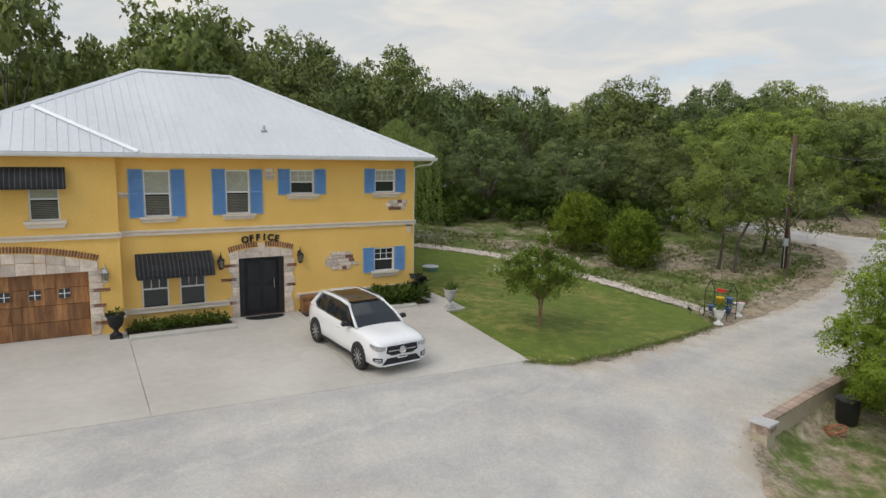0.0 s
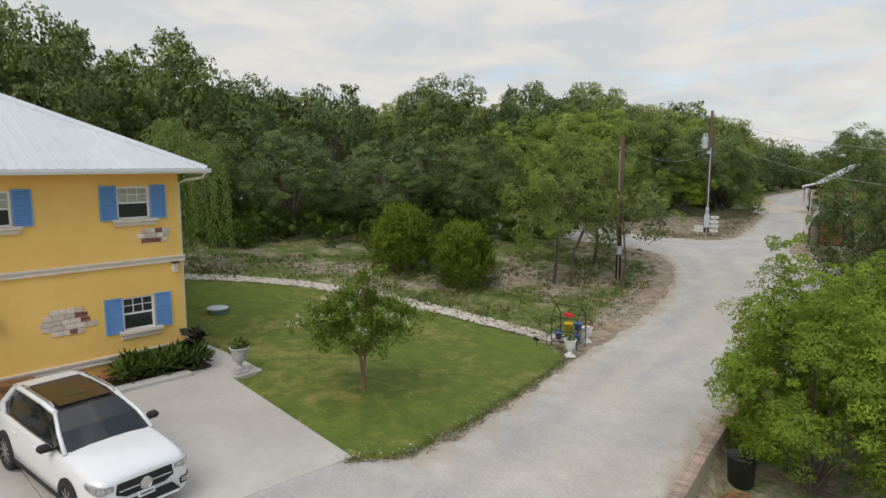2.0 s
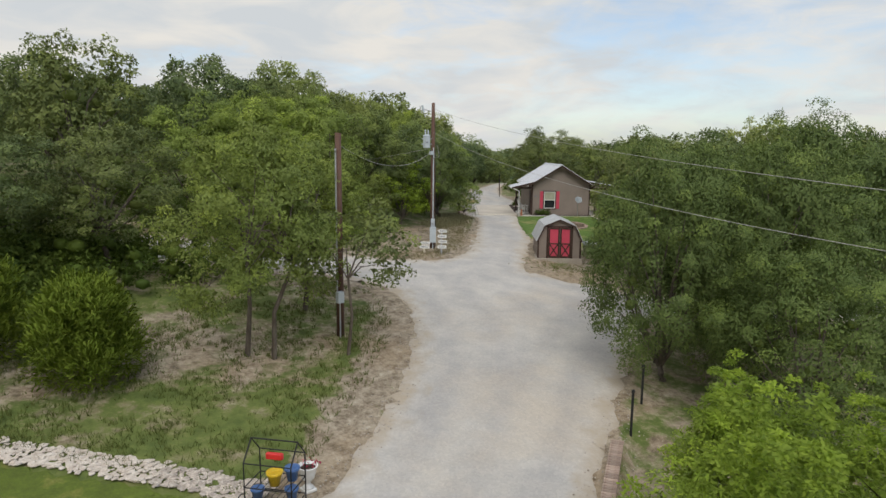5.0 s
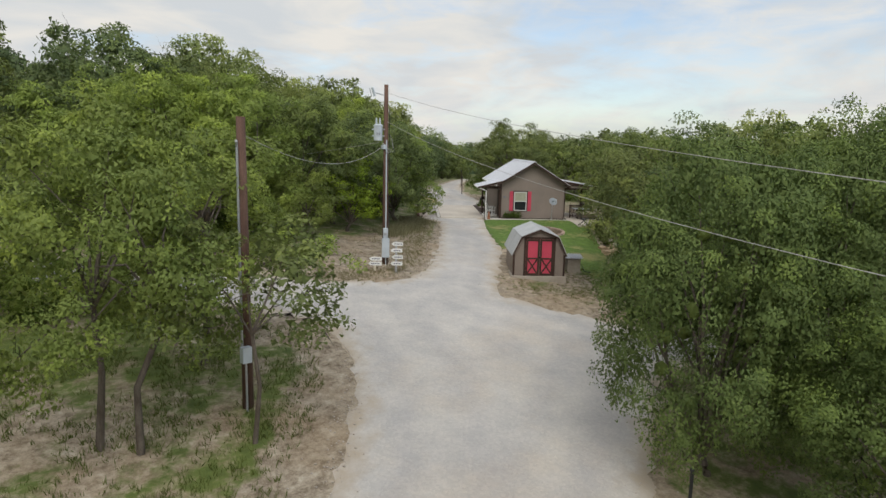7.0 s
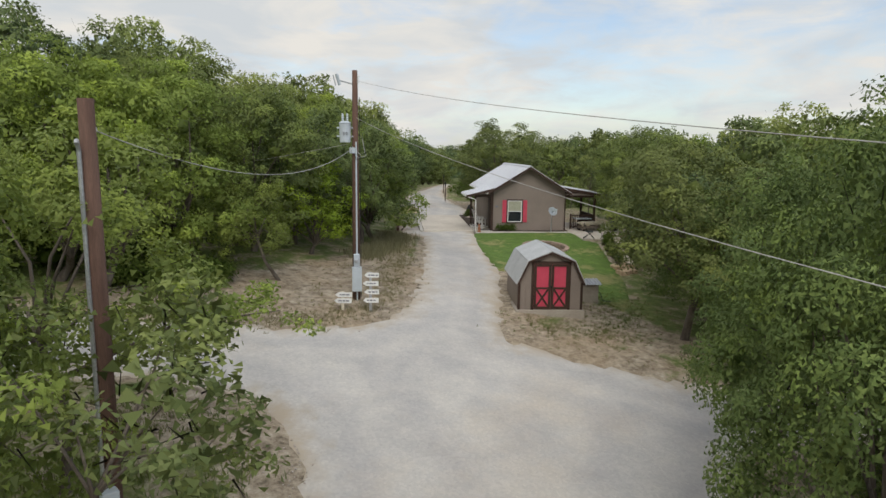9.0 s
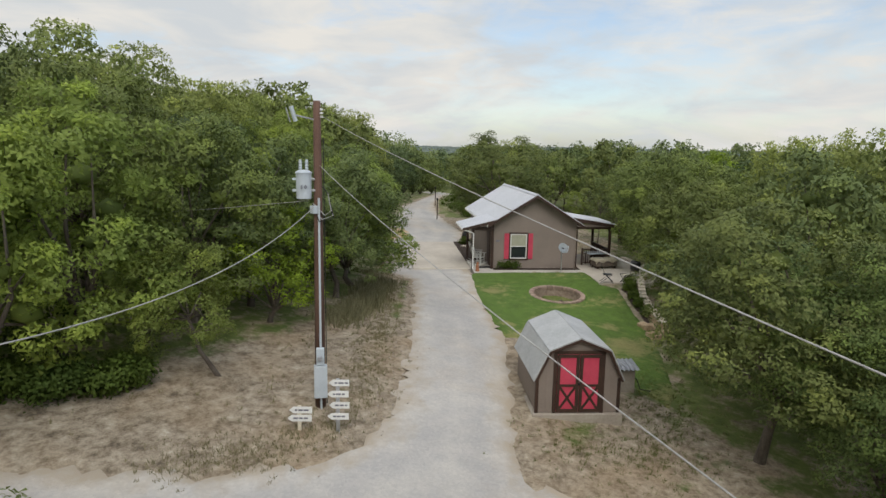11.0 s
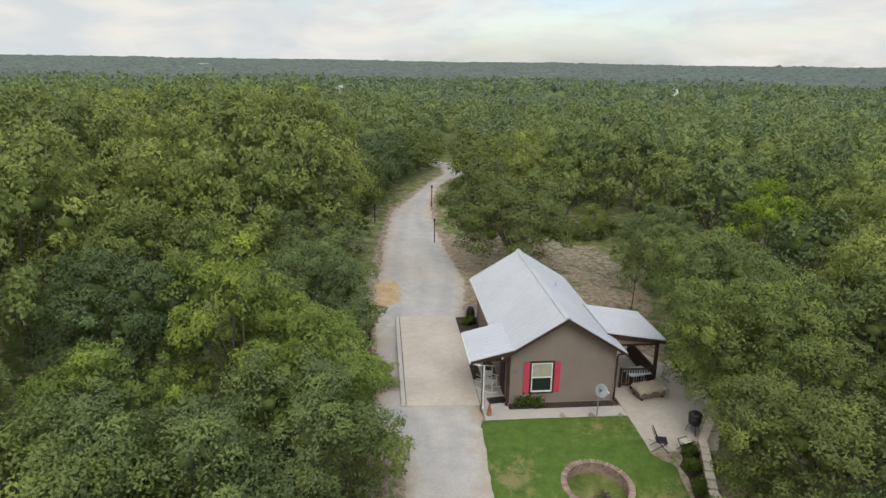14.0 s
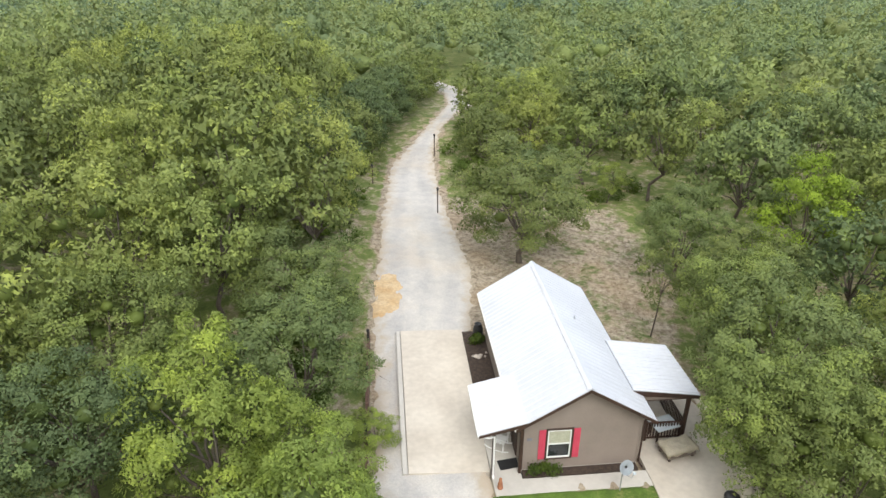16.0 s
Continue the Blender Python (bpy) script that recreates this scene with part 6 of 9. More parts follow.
rocking_chair(in_cabin(-1.62, 1.35, 0.09, 60))
rocking_chair(in_cabin(-1.62, 2.2, 0.09, 75))
mat_ = tagged(new("door_mat", mesh_of(bx(-0.42, 0.42, -0.26, 0.26, 0, 0.02), PLASTIC)), "black rubber door mat on the porch", "mat")
mat_.matrix_basis = in_cabin(-1.45, 0.35, 0.092, 8)
statue = tagged(new("garden_statue", mesh_of(lathe(bmesh.new(), [(0.11, 0), (0.12, 0.06), (0.08, 0.1), (0.10, 0.22), (0.075, 0.32), (0.05, 0.36), (0.07, 0.42), (0.05, 0.50), (0.015, 0.53)], 10), TERRA, True)), "small terracotta garden figure by the porch post", "ornament")
statue.matrix_basis = in_cabin(-2.0, -0.85, 0.09)


def satellite_dish():
    t = thing("satellite_dish", in_cabin(2.55, -1.42, 0.0), "grey satellite dish on a thin steel post", "dish")
    part("post", tube(bmesh.new(), [(0, 0, -0.3), (0, 0, 1.3), (0, -0.1, 1.45)], 0.025, 8), STEEL, t)
    bm = bmesh.new()
    q = Matrix.Translation((0, -0.2, 1.5)) @ Matrix.Rotation(radians(62), 4, "X") @ Matrix.Rotation(radians(15), 4, "Y")
    n = 20
    rings = [[bm.verts.new(q @ Vector((0.31 * r * math.cos(a), 0.29 * r * math.sin(a), 0.06 * r * r))) for a in (2 * math.pi * k / n for k in range(n))] for r in (0.15, 0.5, 0.8, 1.0)]
    for a, b in zip(rings, rings[1:]):
        for k in range(n):
            bm.faces.new((a[k], a[(k + 1) % n], b[(k + 1) % n], b[k]))
    bm.faces.new(rings[0])
    bmesh.ops.solidify(bm, geom=bm.faces[:], thickness=0.012)
    part("reflector", bm, PALEGREY, t, smooth=True)
    part("feed_arm", tube(bmesh.new(), [q @ Vector((0, -0.28, 0.05)), q @ Vector((0, -0.30, 0.32)), q @ Vector((0, -0.1, 0.5))], 0.012, 6), STEEL, t)
    part("receiver", bx(-0.05, 0.05, -0.05, 0.05, -0.04, 0.05, m=q @ Matrix.Translation((0, -0.08, 0.5))), PALEGREY, t, bevel=0.01)
    return t


satellite_dish()


def covered_box():
    """A low box with a sagging tarpaulin."""
    t = thing("covered_sofa", in_cabin(5.55, 0.30, 0.085, 12), "low patio sofa under a tan tarpaulin cover", "patio furniture")
    part("body", bx(-0.66, 0.66, -0.40, 0.40, 0.12, 0.40), WICKER, t, bevel=0.05)
    for sx_ in (-0.55, 0.55):
        for sy_ in (-0.3, 0.3):
            part("leg", bx(sx_ - 0.04, sx_ + 0.04, sy_ - 0.04, sy_ + 0.04, 0.0, 0.12), DARKWOOD, t)
    bm = bmesh.new()
    nx, ny = 18, 10
    grid = [[bm.verts.new((-0.76 + 1.52 * i / nx, -0.47 + 0.94 * j / ny, 0.56 + 0.05 * math.sin(i * 0.9) * math.cos(j * 1.3) - 0.26 * (max(0, abs(i / nx - 0.5) * 2 - 0.82) + max(0, abs(j / ny - 0.5) * 2 - 0.75)) * 5 * 0.5)) for j in range(ny + 1)] for i in range(nx + 1)]
    for i in range(nx):
        for j in range(ny):
            bm.faces.new((grid[i][j], grid[i + 1][j], grid[i + 1][j + 1], grid[i][j + 1]))
    bmesh.ops.solidify(bm, geom=bm.faces[:], thickness=0.02)
    part("tarpaulin", bm, TAN, t, smooth=True)
    return t


covered_box()
tb = thing("patio_table", in_cabin(5.35, 1.35, 0.085, 14), "weathered grey patio table by the porch railing", "table")
part("tabletop", bx(-0.55, 0.55, -0.40, 0.40, 0.66, 0.72), PALEGREY, tb, bevel=0.01)
for sx_ in (-0.45, 0.45):
    for sy_ in (-0.28, 0.28):
        part("leg", bx(sx_ - 0.03, sx_ + 0.03, sy_ - 0.03, sy_ + 0.03, 0.0, 0.66), DARKWOOD, tb)


def folding_chair(m, label):
    t = thing("folding_chair", m, label, "chair")
    for s in (-0.25, 0.25):
        part("leg", tube(bmesh.new(), [(s, -0.32, 0.02), (s, 0.12, 0.48), (s, 0.30, 0.92)], 0.016, 6), BLACK, t)
        part("leg", tube(bmesh.new(), [(s * 0.9, 0.34, 0.02), (s * 0.9, -0.24, 0.46)], 0.016, 6), BLACK, t)
    part("seat", bx(-0.24, 0.24, -0.24, 0.20, 0.43, 0.46), PLASTIC, t, bevel=0.01)
    part("backrest", bx(-0.24, 0.24, -0.012, 0.012, 0.0, 0.22, m=Matrix.Translation((0, 0.27, 0.70)) @ Matrix.Rotation(radians(-22), 4, "X")), PLASTIC, t, bevel=0.008)
    part("crossbar", tube(bmesh.new(), [(-0.25, 0.30, 0.92), (0.25, 0.30, 0.92)], 0.014, 6), BLACK, t)
    return t


folding_chair(in_cabin(4.28, -3.88, 0.085, 75), "black metal folding chair standing on the patio")


def kettle_grill():
    t = thing("charcoal_smoker", in_cabin(6.18, -2.82, 0.085), "black barrel-shaped charcoal smoker with a domed lid", "grill")
    part("bowl", lathe(bmesh.new(), [(0.06, 0.36), (0.20, 0.40), (0.26, 0.52), (0.27, 0.80)], 18), PLASTIC, t, smooth=True)
    lid = part("lid", lathe(bmesh.new(), [(0.285, 0.805), (0.28, 0.86), (0.20, 0.95), (0.06, 0.98), (0.02, 0.985)], 18), PLASTIC, t, smooth=True)
    part("lid_handle", bx(-0.07, 0.07, -0.015, 0.015, 0.985, 1.03), DARKWOOD, lid, bevel=0.006)
    for k in range(3):
        a = 2 * math.pi * k / 3 + 0.3
        part("leg", tube(bmesh.new(), [(0.17 * math.cos(a), 0.17 * math.sin(a), 0.56), (0.32 * math.cos(a), 0.32 * math.sin(a), 0.0)], 0.014, 6), BLACK, t)
    part("shelf", lathe(bmesh.new(), [(0.2, 0.18), (0.2, 0.20)], 14), STEEL, t)
    return t


kettle_grill()
stool = thing("folding_stool", in_cabin(5.25, -4.0, 0.085, 20), "black folding stool with a tan sling seat", "stool")
for s_ in (-0.22, 0.22):
    part("leg", tube(bmesh.new(), [(s_, -0.20, 0.016), (s_, 0.20, 0.46)], 0.018, 6), BLACK, stool)
    part("leg", tube(bmesh.new(), [(s_ * 0.9, 0.20, 0.016), (s_ * 0.9, -0.20, 0.46)], 0.018, 6), BLACK, stool)
for y_ in (-0.20, 0.20):
    part("crossbar", tube(bmesh.new(), [(-0.23, y_, 0.46), (0.23, y_, 0.46)], 0.018, 6), BLACK, stool)
part("seat", bx(-0.19, 0.19, -0.19, 0.19, 0.435, 0.45), TAN, stool, "tan canvas sling")


def fire_ring():
    """A sunken pit walled with brick and rimmed with radial bricks."""
    cx, cy = 45.45, 48.42
    t = thing("fire_pit", pose(cx, cy, h(cx, cy) + 0.03, 5.0, -2.9, 0), "round sunken fire pit rimmed with radial bricks", "fire pit")
    n, r0, r1 = 68, 1.12, 1.35
    one = bx(r0, r1, -0.041, 0.041, -0.10, 0.055)
    bmesh.ops.bevel(one, geom=list(one.edges), offset=0.01, segments=1, affect="EDGES")
    me = mesh_of(one, BRICK_PALE)
    for k in range(n):
        b = new("brick", me)
        b.parent = t
        b.matrix_basis = pose(0, 0, 0.006 * math.sin(k * 2.7), 0, 0, 360 * k / n + 0.5 * math.sin(k * 1.9))
    bm = bmesh.new()
    rings = [[bm.verts.new((r * math.cos(2 * math.pi * k / 40), r * math.sin(2 * math.pi * k / 40), zz)) for k in range(40)] for r, zz in ((1.30, 0.015), (1.15, 0.02), (1.15, -0.55))]
    for a, b in zip(rings, rings[1:]):
        for k in range(40):
            bm.faces.new((b[k], b[(k + 1) % 40], a[(k + 1) % 40], a[k]))
    part("pit_wall", bm, BRICK_PALE, t)
    rng_ = random.Random(5)
    bm = bmesh.new()
    disc = [[bm.verts.new((r * math.cos(2 * math.pi * k / 28), r * math.sin(2 * math.pi * k / 28), -0.48 + rng_.uniform(-0.03, 0.04))) for k in range(28)] for r in (1.2, 0.8, 0.4, 0.1)]
    for a, b in zip(disc, disc[1:]):
        for k in range(28):
            bm.faces.new((a[k], a[(k + 1) % 28], b[(k + 1) % 28], b[k]))
    bm.faces.new(disc[-1])
    part("pit_floor", bm, GROUND, t, "weedy soil at the bottom")
    bm = bmesh.new()
    for k in range(7):
        a, b = rng_.uniform(0, 6.3), rng_.uniform(-0.5, 0.5)
        tube(bm, [(0.3 * math.cos(a) + b * 0.4, 0.3 * math.sin(a) - 0.3, -0.42), (-0.3 * math.cos(a) + b * 0.4, -0.3 * math.sin(a) - 0.3, -0.36 + 0.03 * k)], [0.03, 0.022], 5)
    part("sticks", bm, BARK, t, "small heap of dry sticks")
    return t


fire_ring()


def shed():
    t = thing("garden_shed", pose(34.6, 40.99, -0.66, 0, 0, -42), "taupe barn-roof garden shed with coral red double doors", "shed")
    a, b, D = -0.56, 1.82, 2.95
    cx = (a + b) / 2
    prof = [(a, 0), (a, 1.06), (a + 0.37, 1.84), (cx, 2.15), (b - 0.37, 1.84), (b, 1.06), (b, 0)]
    wall = part("wall", prism(bmesh.new(), [(x, 0, z) for x, z in prof], (0, D, 0)), SIDING, t)
    part("skid_base", bx(a - 0.12, b + 0.12, -0.13, D + 0.1, -0.6, 0.0), PLINTH, t, "buff block plinth", bevel=0.02)
    for x0, x1 in ((a + 0.05, -0.105), (1.385, b - 0.05)):
        for k in range(2):
            u0, u1 = x0 + (x1 - x0) * k / 2 + 0.006, x0 + (x1 - x0) * (k + 1) / 2 - 0.006
            top = [1.03 + 2.1 * min(u - a, b - u) for u in (u0, u1)]
            part("siding_panel", prism(bmesh.new(), [(u0, -0.012, 0.02), (u1, -0.012, 0.02), (u1, -0.012, top[1]), (u0, -0.012, top[0])], (0, 0.012, 0)), SIDING, wall)
    for k in range(14):
        part("siding_panel", bx(a - 0.012, a - 0.001, 0.06 + k * 0.206, 0.255 + k * 0.206, 0.02, 1.0), SIDING, wall)
    for x in (a, b):
        part("corner_board", bx(x - 0.045, x + 0.045, -0.03, 0.05, 0.0, 1.02), DARKWOOD, t, bevel=0.006)
    edge = [(a - 0.10, 0.98), (a + 0.31, 1.86), (cx, 2.22), (b - 0.31, 1.86), (b + 0.10, 0.98)]
    for (x0, z0), (x1, z1) in zip(edge, edge[1:]):
        bm = bmesh.new()
        d = Vector((x1 - x0, 0, z1 - z0)).normalized()
        nn = Vector((-d.z, 0, d.x))
        p = [Vector((x0, -0.12, z0)), Vector((x1, -0.12, z1)), Vector((x1, -0.12, z1)) + nn * 0.035, Vector((x0, -0.12, z0)) + nn * 0.035]
        prism(bm, p, (0, D + 0.24, 0))
        bmesh.ops.recalc_face_normals(bm, faces=bm.faces)
        rp = part("roof_plane", bm, ROOFING_GREY, t)
        bm = bmesh.new()
        prism(bm, [Vector((x0, -0.14, z0)) - nn * 0.07, Vector((x1, -0.14, z1)) - nn * 0.07, Vector((x1, -0.14, z1)) - nn * 0.002, Vector((x0, -0.14, z0)) - nn * 0.002], (0, 0.03, 0))
        bmesh.ops.recalc_face_normals(bm, faces=bm.faces)
        part("fascia", bm, DARKWOOD, rp)
    part("gable_board", bx(a + 0.40, b - 0.40, -0.02, -0.001, 1.79, 1.83), DARKWOOD, wall)
    for x0, x1 in ((-0.0, 0.625), (0.655, 1.28)):
        d = part("door", bx(x0, x1, -0.045, -0.005, 0.04, 1.75), PINKRED, t, "coral red door with dark frame and X brace")
        w = 0.085
        for q in ((x0, x0 + w, 0.04, 1.75), (x1 - w, x1, 0.04, 1.75), (x0 + w, x1 - w, 1.66, 1.75), (x0 + w, x1 - w, 0.04, 0.13), (x0 + w, x1 - w, 0.80, 0.87)):
            part("frame_board", bx(q[0], q[1], -0.068, -0.046, q[2], q[3]), DARKWOOD, d)
        for flip in (1, -1):
            p, q = ((x0 + w, 0.13), (x1 - w, 0.80)) if flip > 0 else ((x0 + w, 0.80), (x1 - w, 0.13))
            L = math.hypot(q[0] - p[0], q[1] - p[1])
            ang = math.atan2(q[1] - p[1], q[0] - p[0])
            part("brace", bx(0, L, -0.064 + 0.003 * flip, -0.048 + 0.003 * flip, -0.035, 0.035, m=Matrix.Translation((p[0], 0, p[1])) @ Matrix.Rotation(-ang, 4, "Y")), DARKWOOD, d)
    part("latch", bx(0.60, 0.68, -0.09, -0.07, 0.84, 0.92), BLACK, t, bevel=0.01)
    for q in ((-0.10, -0.005, 0.0, 1.85), (1.285, 1.38, 0.0, 1.85), (-0.10, 1.38, 1.755, 1.85)):
        part("casing", bx(q[0], q[1], -0.04, -0.001, q[2], q[3]), DARKWOOD, t)
    return t


shed()


def pump_box():
    t = thing("pump_house", pose(38.3, 40.95, -0.85, 0, 0, -42), "small taupe well box with a corrugated white lid", "utility box")
    part("body", bx(-0.33, 0.33, -0.32, 0.32, -0.25, 0.68), PLINTH, t, bevel=0.01)
    bm = bmesh.new()
    n = 26
    a = [[bm.verts.new((-0.46 + 0.92 * k / n, y, z + 0.028 * math.sin(k * 2 * math.pi / 4))) for k in range(n + 1)] for y, z in ((-0.42, 0.715), (0.42, 0.82))]
    for k in range(n):
        bm.faces.new((a[0][k], a[0][k + 1], a[1][k + 1], a[1][k]))
    bmesh.ops.solidify(bm, geom=bm.faces[:], thickness=0.012)
    part("lid", bm, ROOFING_WHITE, t)
    part("hose", tube(bmesh.new(), [(0.33, -0.1, 0.42), (0.46, -0.15, 0.3), (0.53, -0.3, 0.03), (0.85, -0.4, 0.0)], 0.018, 6), PLASTIC, t)
    return t


pump_box()


# ---------------------------------------------------------------- poles, wires, signs
def transformer_pole():
    x, y = 29.22, 44.82
    g = h(x, y)
    t = thing("utility_pole", pose(x, y, g), "tall brown utility pole carrying a grey transformer", "utility pole")
    H = 7.90 - g
    part("pole", tube(bmesh.new(), [(0, 0, -0.3), (0, 0, H * 0.5), (0, 0, H)], [0.145, 0.12, 0.09], 14), POLEWOOD, t, smooth=True)
    # the tank hangs off the side away from the road
    q = pose(-0.30, 0.18, 5.47 - g, 0, 0, -35)
    tank = part("transformer", lathe(bmesh.new(), [(0.17, 0), (0.18, 0.02), (0.185, 0.66), (0.20, 0.67), (0.20, 0.70), (0.12, 0.76), (0.02, 0.77)], 20), PALEGREY, t, "pale grey drum transformer", smooth=False)
    tank.matrix_basis = q @ Matrix.Diagonal((1.05, 1.05, 0.95, 1))
    for a in (0.075, -0.075):
        part("bushing", lathe(bmesh.new(), [(0.030, 0.72), (0.030, 0.78), (0.045, 0.80), (0.030, 0.84), (0.045, 0.87), (0.030, 0.91), (0.042, 0.95), (0.024, 1.04)], 10, (a, 0, 0)), PALEGREY, tank)
    for z in (0.22, 0.52):
        part("bracket", bx(-0.27, 0.27, -0.03, 0.03, z - 0.03, z + 0.03), PALEGREY, tank, bevel=0.005)
        part("hanger", tube(bmesh.new(), [(0.17, -0.02, z), (0.28, -0.03, z)], 0.03, 6), STEEL, tank)
    for i, ch in enumerate("50"):
        letter(tank, ch, -0.045 + i * 0.09, 0.28, -0.192, 0.12, 0.0, INK)
    part("junction_box", bx(-0.22, -0.06, -0.11, 0.06, 4.75 - g + 0.35, 4.95 - g + 0.35), PALEGREY, t, bevel=0.01)
    for k in range(4):
        a = k * 0.8
        part("cable_loop", tube(bmesh.new(), [(-0.15, 0.05 * math.sin(a), 5.35 - g), (-0.02 + 0.1 * math.cos(a), -0.18, 5.05 - g - 0.05 * k), (0.30 + 0.03 * k, -0.14, 5.15 - g - 0.06 * k), (0.26, -0.06, 5.6 - g), (0.05, -0.11, 5.78 - g)], 0.013, 5), WIRE_DARK if k % 2 else WIRE, t)
    part("conduit", tube(bmesh.new(), [(-0.085, -0.15, 0.0), (-0.075, -0.14, 5.5 - g)], 0.030, 8), PALEGREY, t)
    part("ground_cable", tube(bmesh.new(), [(0.10, -0.15, 0.1), (0.085, -0.13, 7.0 - g)], 0.012, 6), WIRE_DARK, t)
    arm = part("arm", tube(bmesh.new(), [(-0.08, 0.02, 7.44 - g), (-0.57, 0.16, 7.54 - g)], 0.022, 8), STEEL, t)
    part("cutout", tube(bmesh.new(), [(-0.64, 0.17, 7.74 - g), (-0.53, 0.14, 7.38 - g)], 0.055, 8), PALEGREY, arm)
    part("fuse_barrel", tube(bmesh.new(), [(-0.76, 0.20, 7.70 - g), (-0.66, 0.18, 7.36 - g)], 0.018, 6), STEEL, arm)
    for z in (7.70, 7.61, 7.52):
        part("insulator", lathe(bmesh.new(), [(0.02, -0.035), (0.042, -0.028), (0.042, 0.008), (0.02, 0.016)], 10, (0.05, -0.12, z - g)), WHITE, t)
    face = Matrix.Rotation(radians(-35), 4, "Z")
    mbox = part("meter_box", bx(-0.10, 0.11, -0.29, -0.13, 1.24, 1.68, m=face), PALEGREY, t, bevel=0.01)
    part("meter", lathe(bmesh.new(), [(0.075, 0), (0.075, 0.05), (0.05, 0.08)], 14), STEEL, mbox).matrix_basis = face @ pose(0.0, -0.29, 1.44, 90, 0, 0)
    part("breaker_box", bx(-0.16, 0.18, -0.33, -0.13, 0.35, 1.22, m=face), PALEGREY, t, "pale blue-grey breaker box", bevel=0.012)
    return t


transformer_pole()


def meter_pole():
    x, y = 18.3, 36.2
    g = h(x, y)
    t = thing("utility_pole", pose(x, y, g), "weathered brown utility pole with a meter box", "utility pole")
    H = 5.85 - g
    part("pole", tube(bmesh.new(), [(0, 0, -0.3), (0, 0, H * 0.5), (0, 0, H)], [0.14, 0.12, 0.105], 12), POLEWOOD, t, smooth=True)
    part("conduit", tube(bmesh.new(), [(-0.14, -0.06, 1.4), (-0.14, -0.06, H - 0.7), (-0.17, -0.10, H - 0.55), (-0.19, -0.16, H - 0.6)], 0.03, 8), STEEL, t)
    part("meter_box", bx(-0.24, 0.0, -0.30, -0.12, 1.25, 1.65), PALEGREY, t, bevel=0.012)
    part("pipe", tube(bmesh.new(), [(-0.12, -0.2, 0.0), (-0.12, -0.2, 1.3)], 0.025, 8), STEEL, t)
    part("insulator", lathe(bmesh.new(), [(0.03, -0.04), (0.05, -0.02), (0.05, 0.02), (0.03, 0.04)], 10, (0.1, 0.1, H - 0.4)), WHITE, t)
    return t


meter_pole()


def span(name, a, b, sag, r, mat, label):
    a, b = Vector(a), Vector(b)
    pts = [a.lerp(b, k / 24) - Vector((0, 0, 4 * sag * (k / 24) * (1 - k / 24))) for k in range(25)]
    return tagged(new(name, mesh_of(tube(bmesh.new(), pts, r, 6), mat)), label, "cable")


top_, low_ = Vector((29.25, 44.70, 7.54)), Vector((29.22, 44.72, 6.30))
span("overhead_wire", top_, (16.19, 14.79, 4.44), 0.48, 0.0065, WIRE, "pale grey overhead wire from the pole top")
span("overhead_wire", low_, (13.47, 7.29, 4.07), 1.21, 0.0075, WIRE, "pale grey overhead wire below the pole top")
span("service_cable", (29.05, 44.75, 5.28), (18.38, 36.28, 5.45), 0.75, 0.009, WIRE, "sagging service cable between the two poles")
span("service_cable", (29.05, 44.95, 5.42), (27.95, 60.0, 3.75), 0.05, 0.007, WIRE, "thin pale cable running into the woods")


def arrow_sign(parent, x, z, w, t_, y, rnd):
    bm = bmesh.new()
    prism(bm, [(x + w / 2, y, z - t_ / 2), (x + w / 2, y, z + t_ / 2), (x - w / 2, y, z + t_ / 2), (x - w / 2 - 0.10, y, z), (x - w / 2, y, z - t_ / 2)], (0, 0.018, 0))
    bmesh.ops.recalc_face_normals(bm, faces=bm.faces)
    board = part("arrow_board", bm, WHITE, parent)
    a = x - w / 2 + 0.04
    while a < x + w / 2 - 0.08:
        b = min(a + rnd.uniform(0.05, 0.13), x + w / 2 - 0.03)
        part("bar", bx(a, b, y - 0.004, y - 0.0005, z - t_ * 0.13, z + t_ * 0.13), INK, board)
        a = b + 0.025


def sign_posts():
    rnd = random.Random(3)
    for x, y, zs, w, label in ((28.80, 43.49, (0.41, 0.70, 0.99, 1.28), 0.40, "white arrow signs in a column on a post"), (28.05, 44.05, (0.32, 0.53), 0.46, "two white arrow signs on a short post")):
        t = thing("direction_sign", pose(x, y, h(x, y), 0, 0, -44), label, "sign", "direction signs by the pole")
        part("post", bx(-0.045, 0.045, 0.02, 0.07, -0.2, zs[-1] + 0.1), STEEL if len(zs) > 2 else TAN, t, bevel=0.006)
        for i, z in enumerate(zs):
            arrow_sign(t, 0.06 + 0.03 * (i % 2), z, w * (1.0 if i % 2 else 1.06), 0.165, 0.0, rnd)


sign_posts()


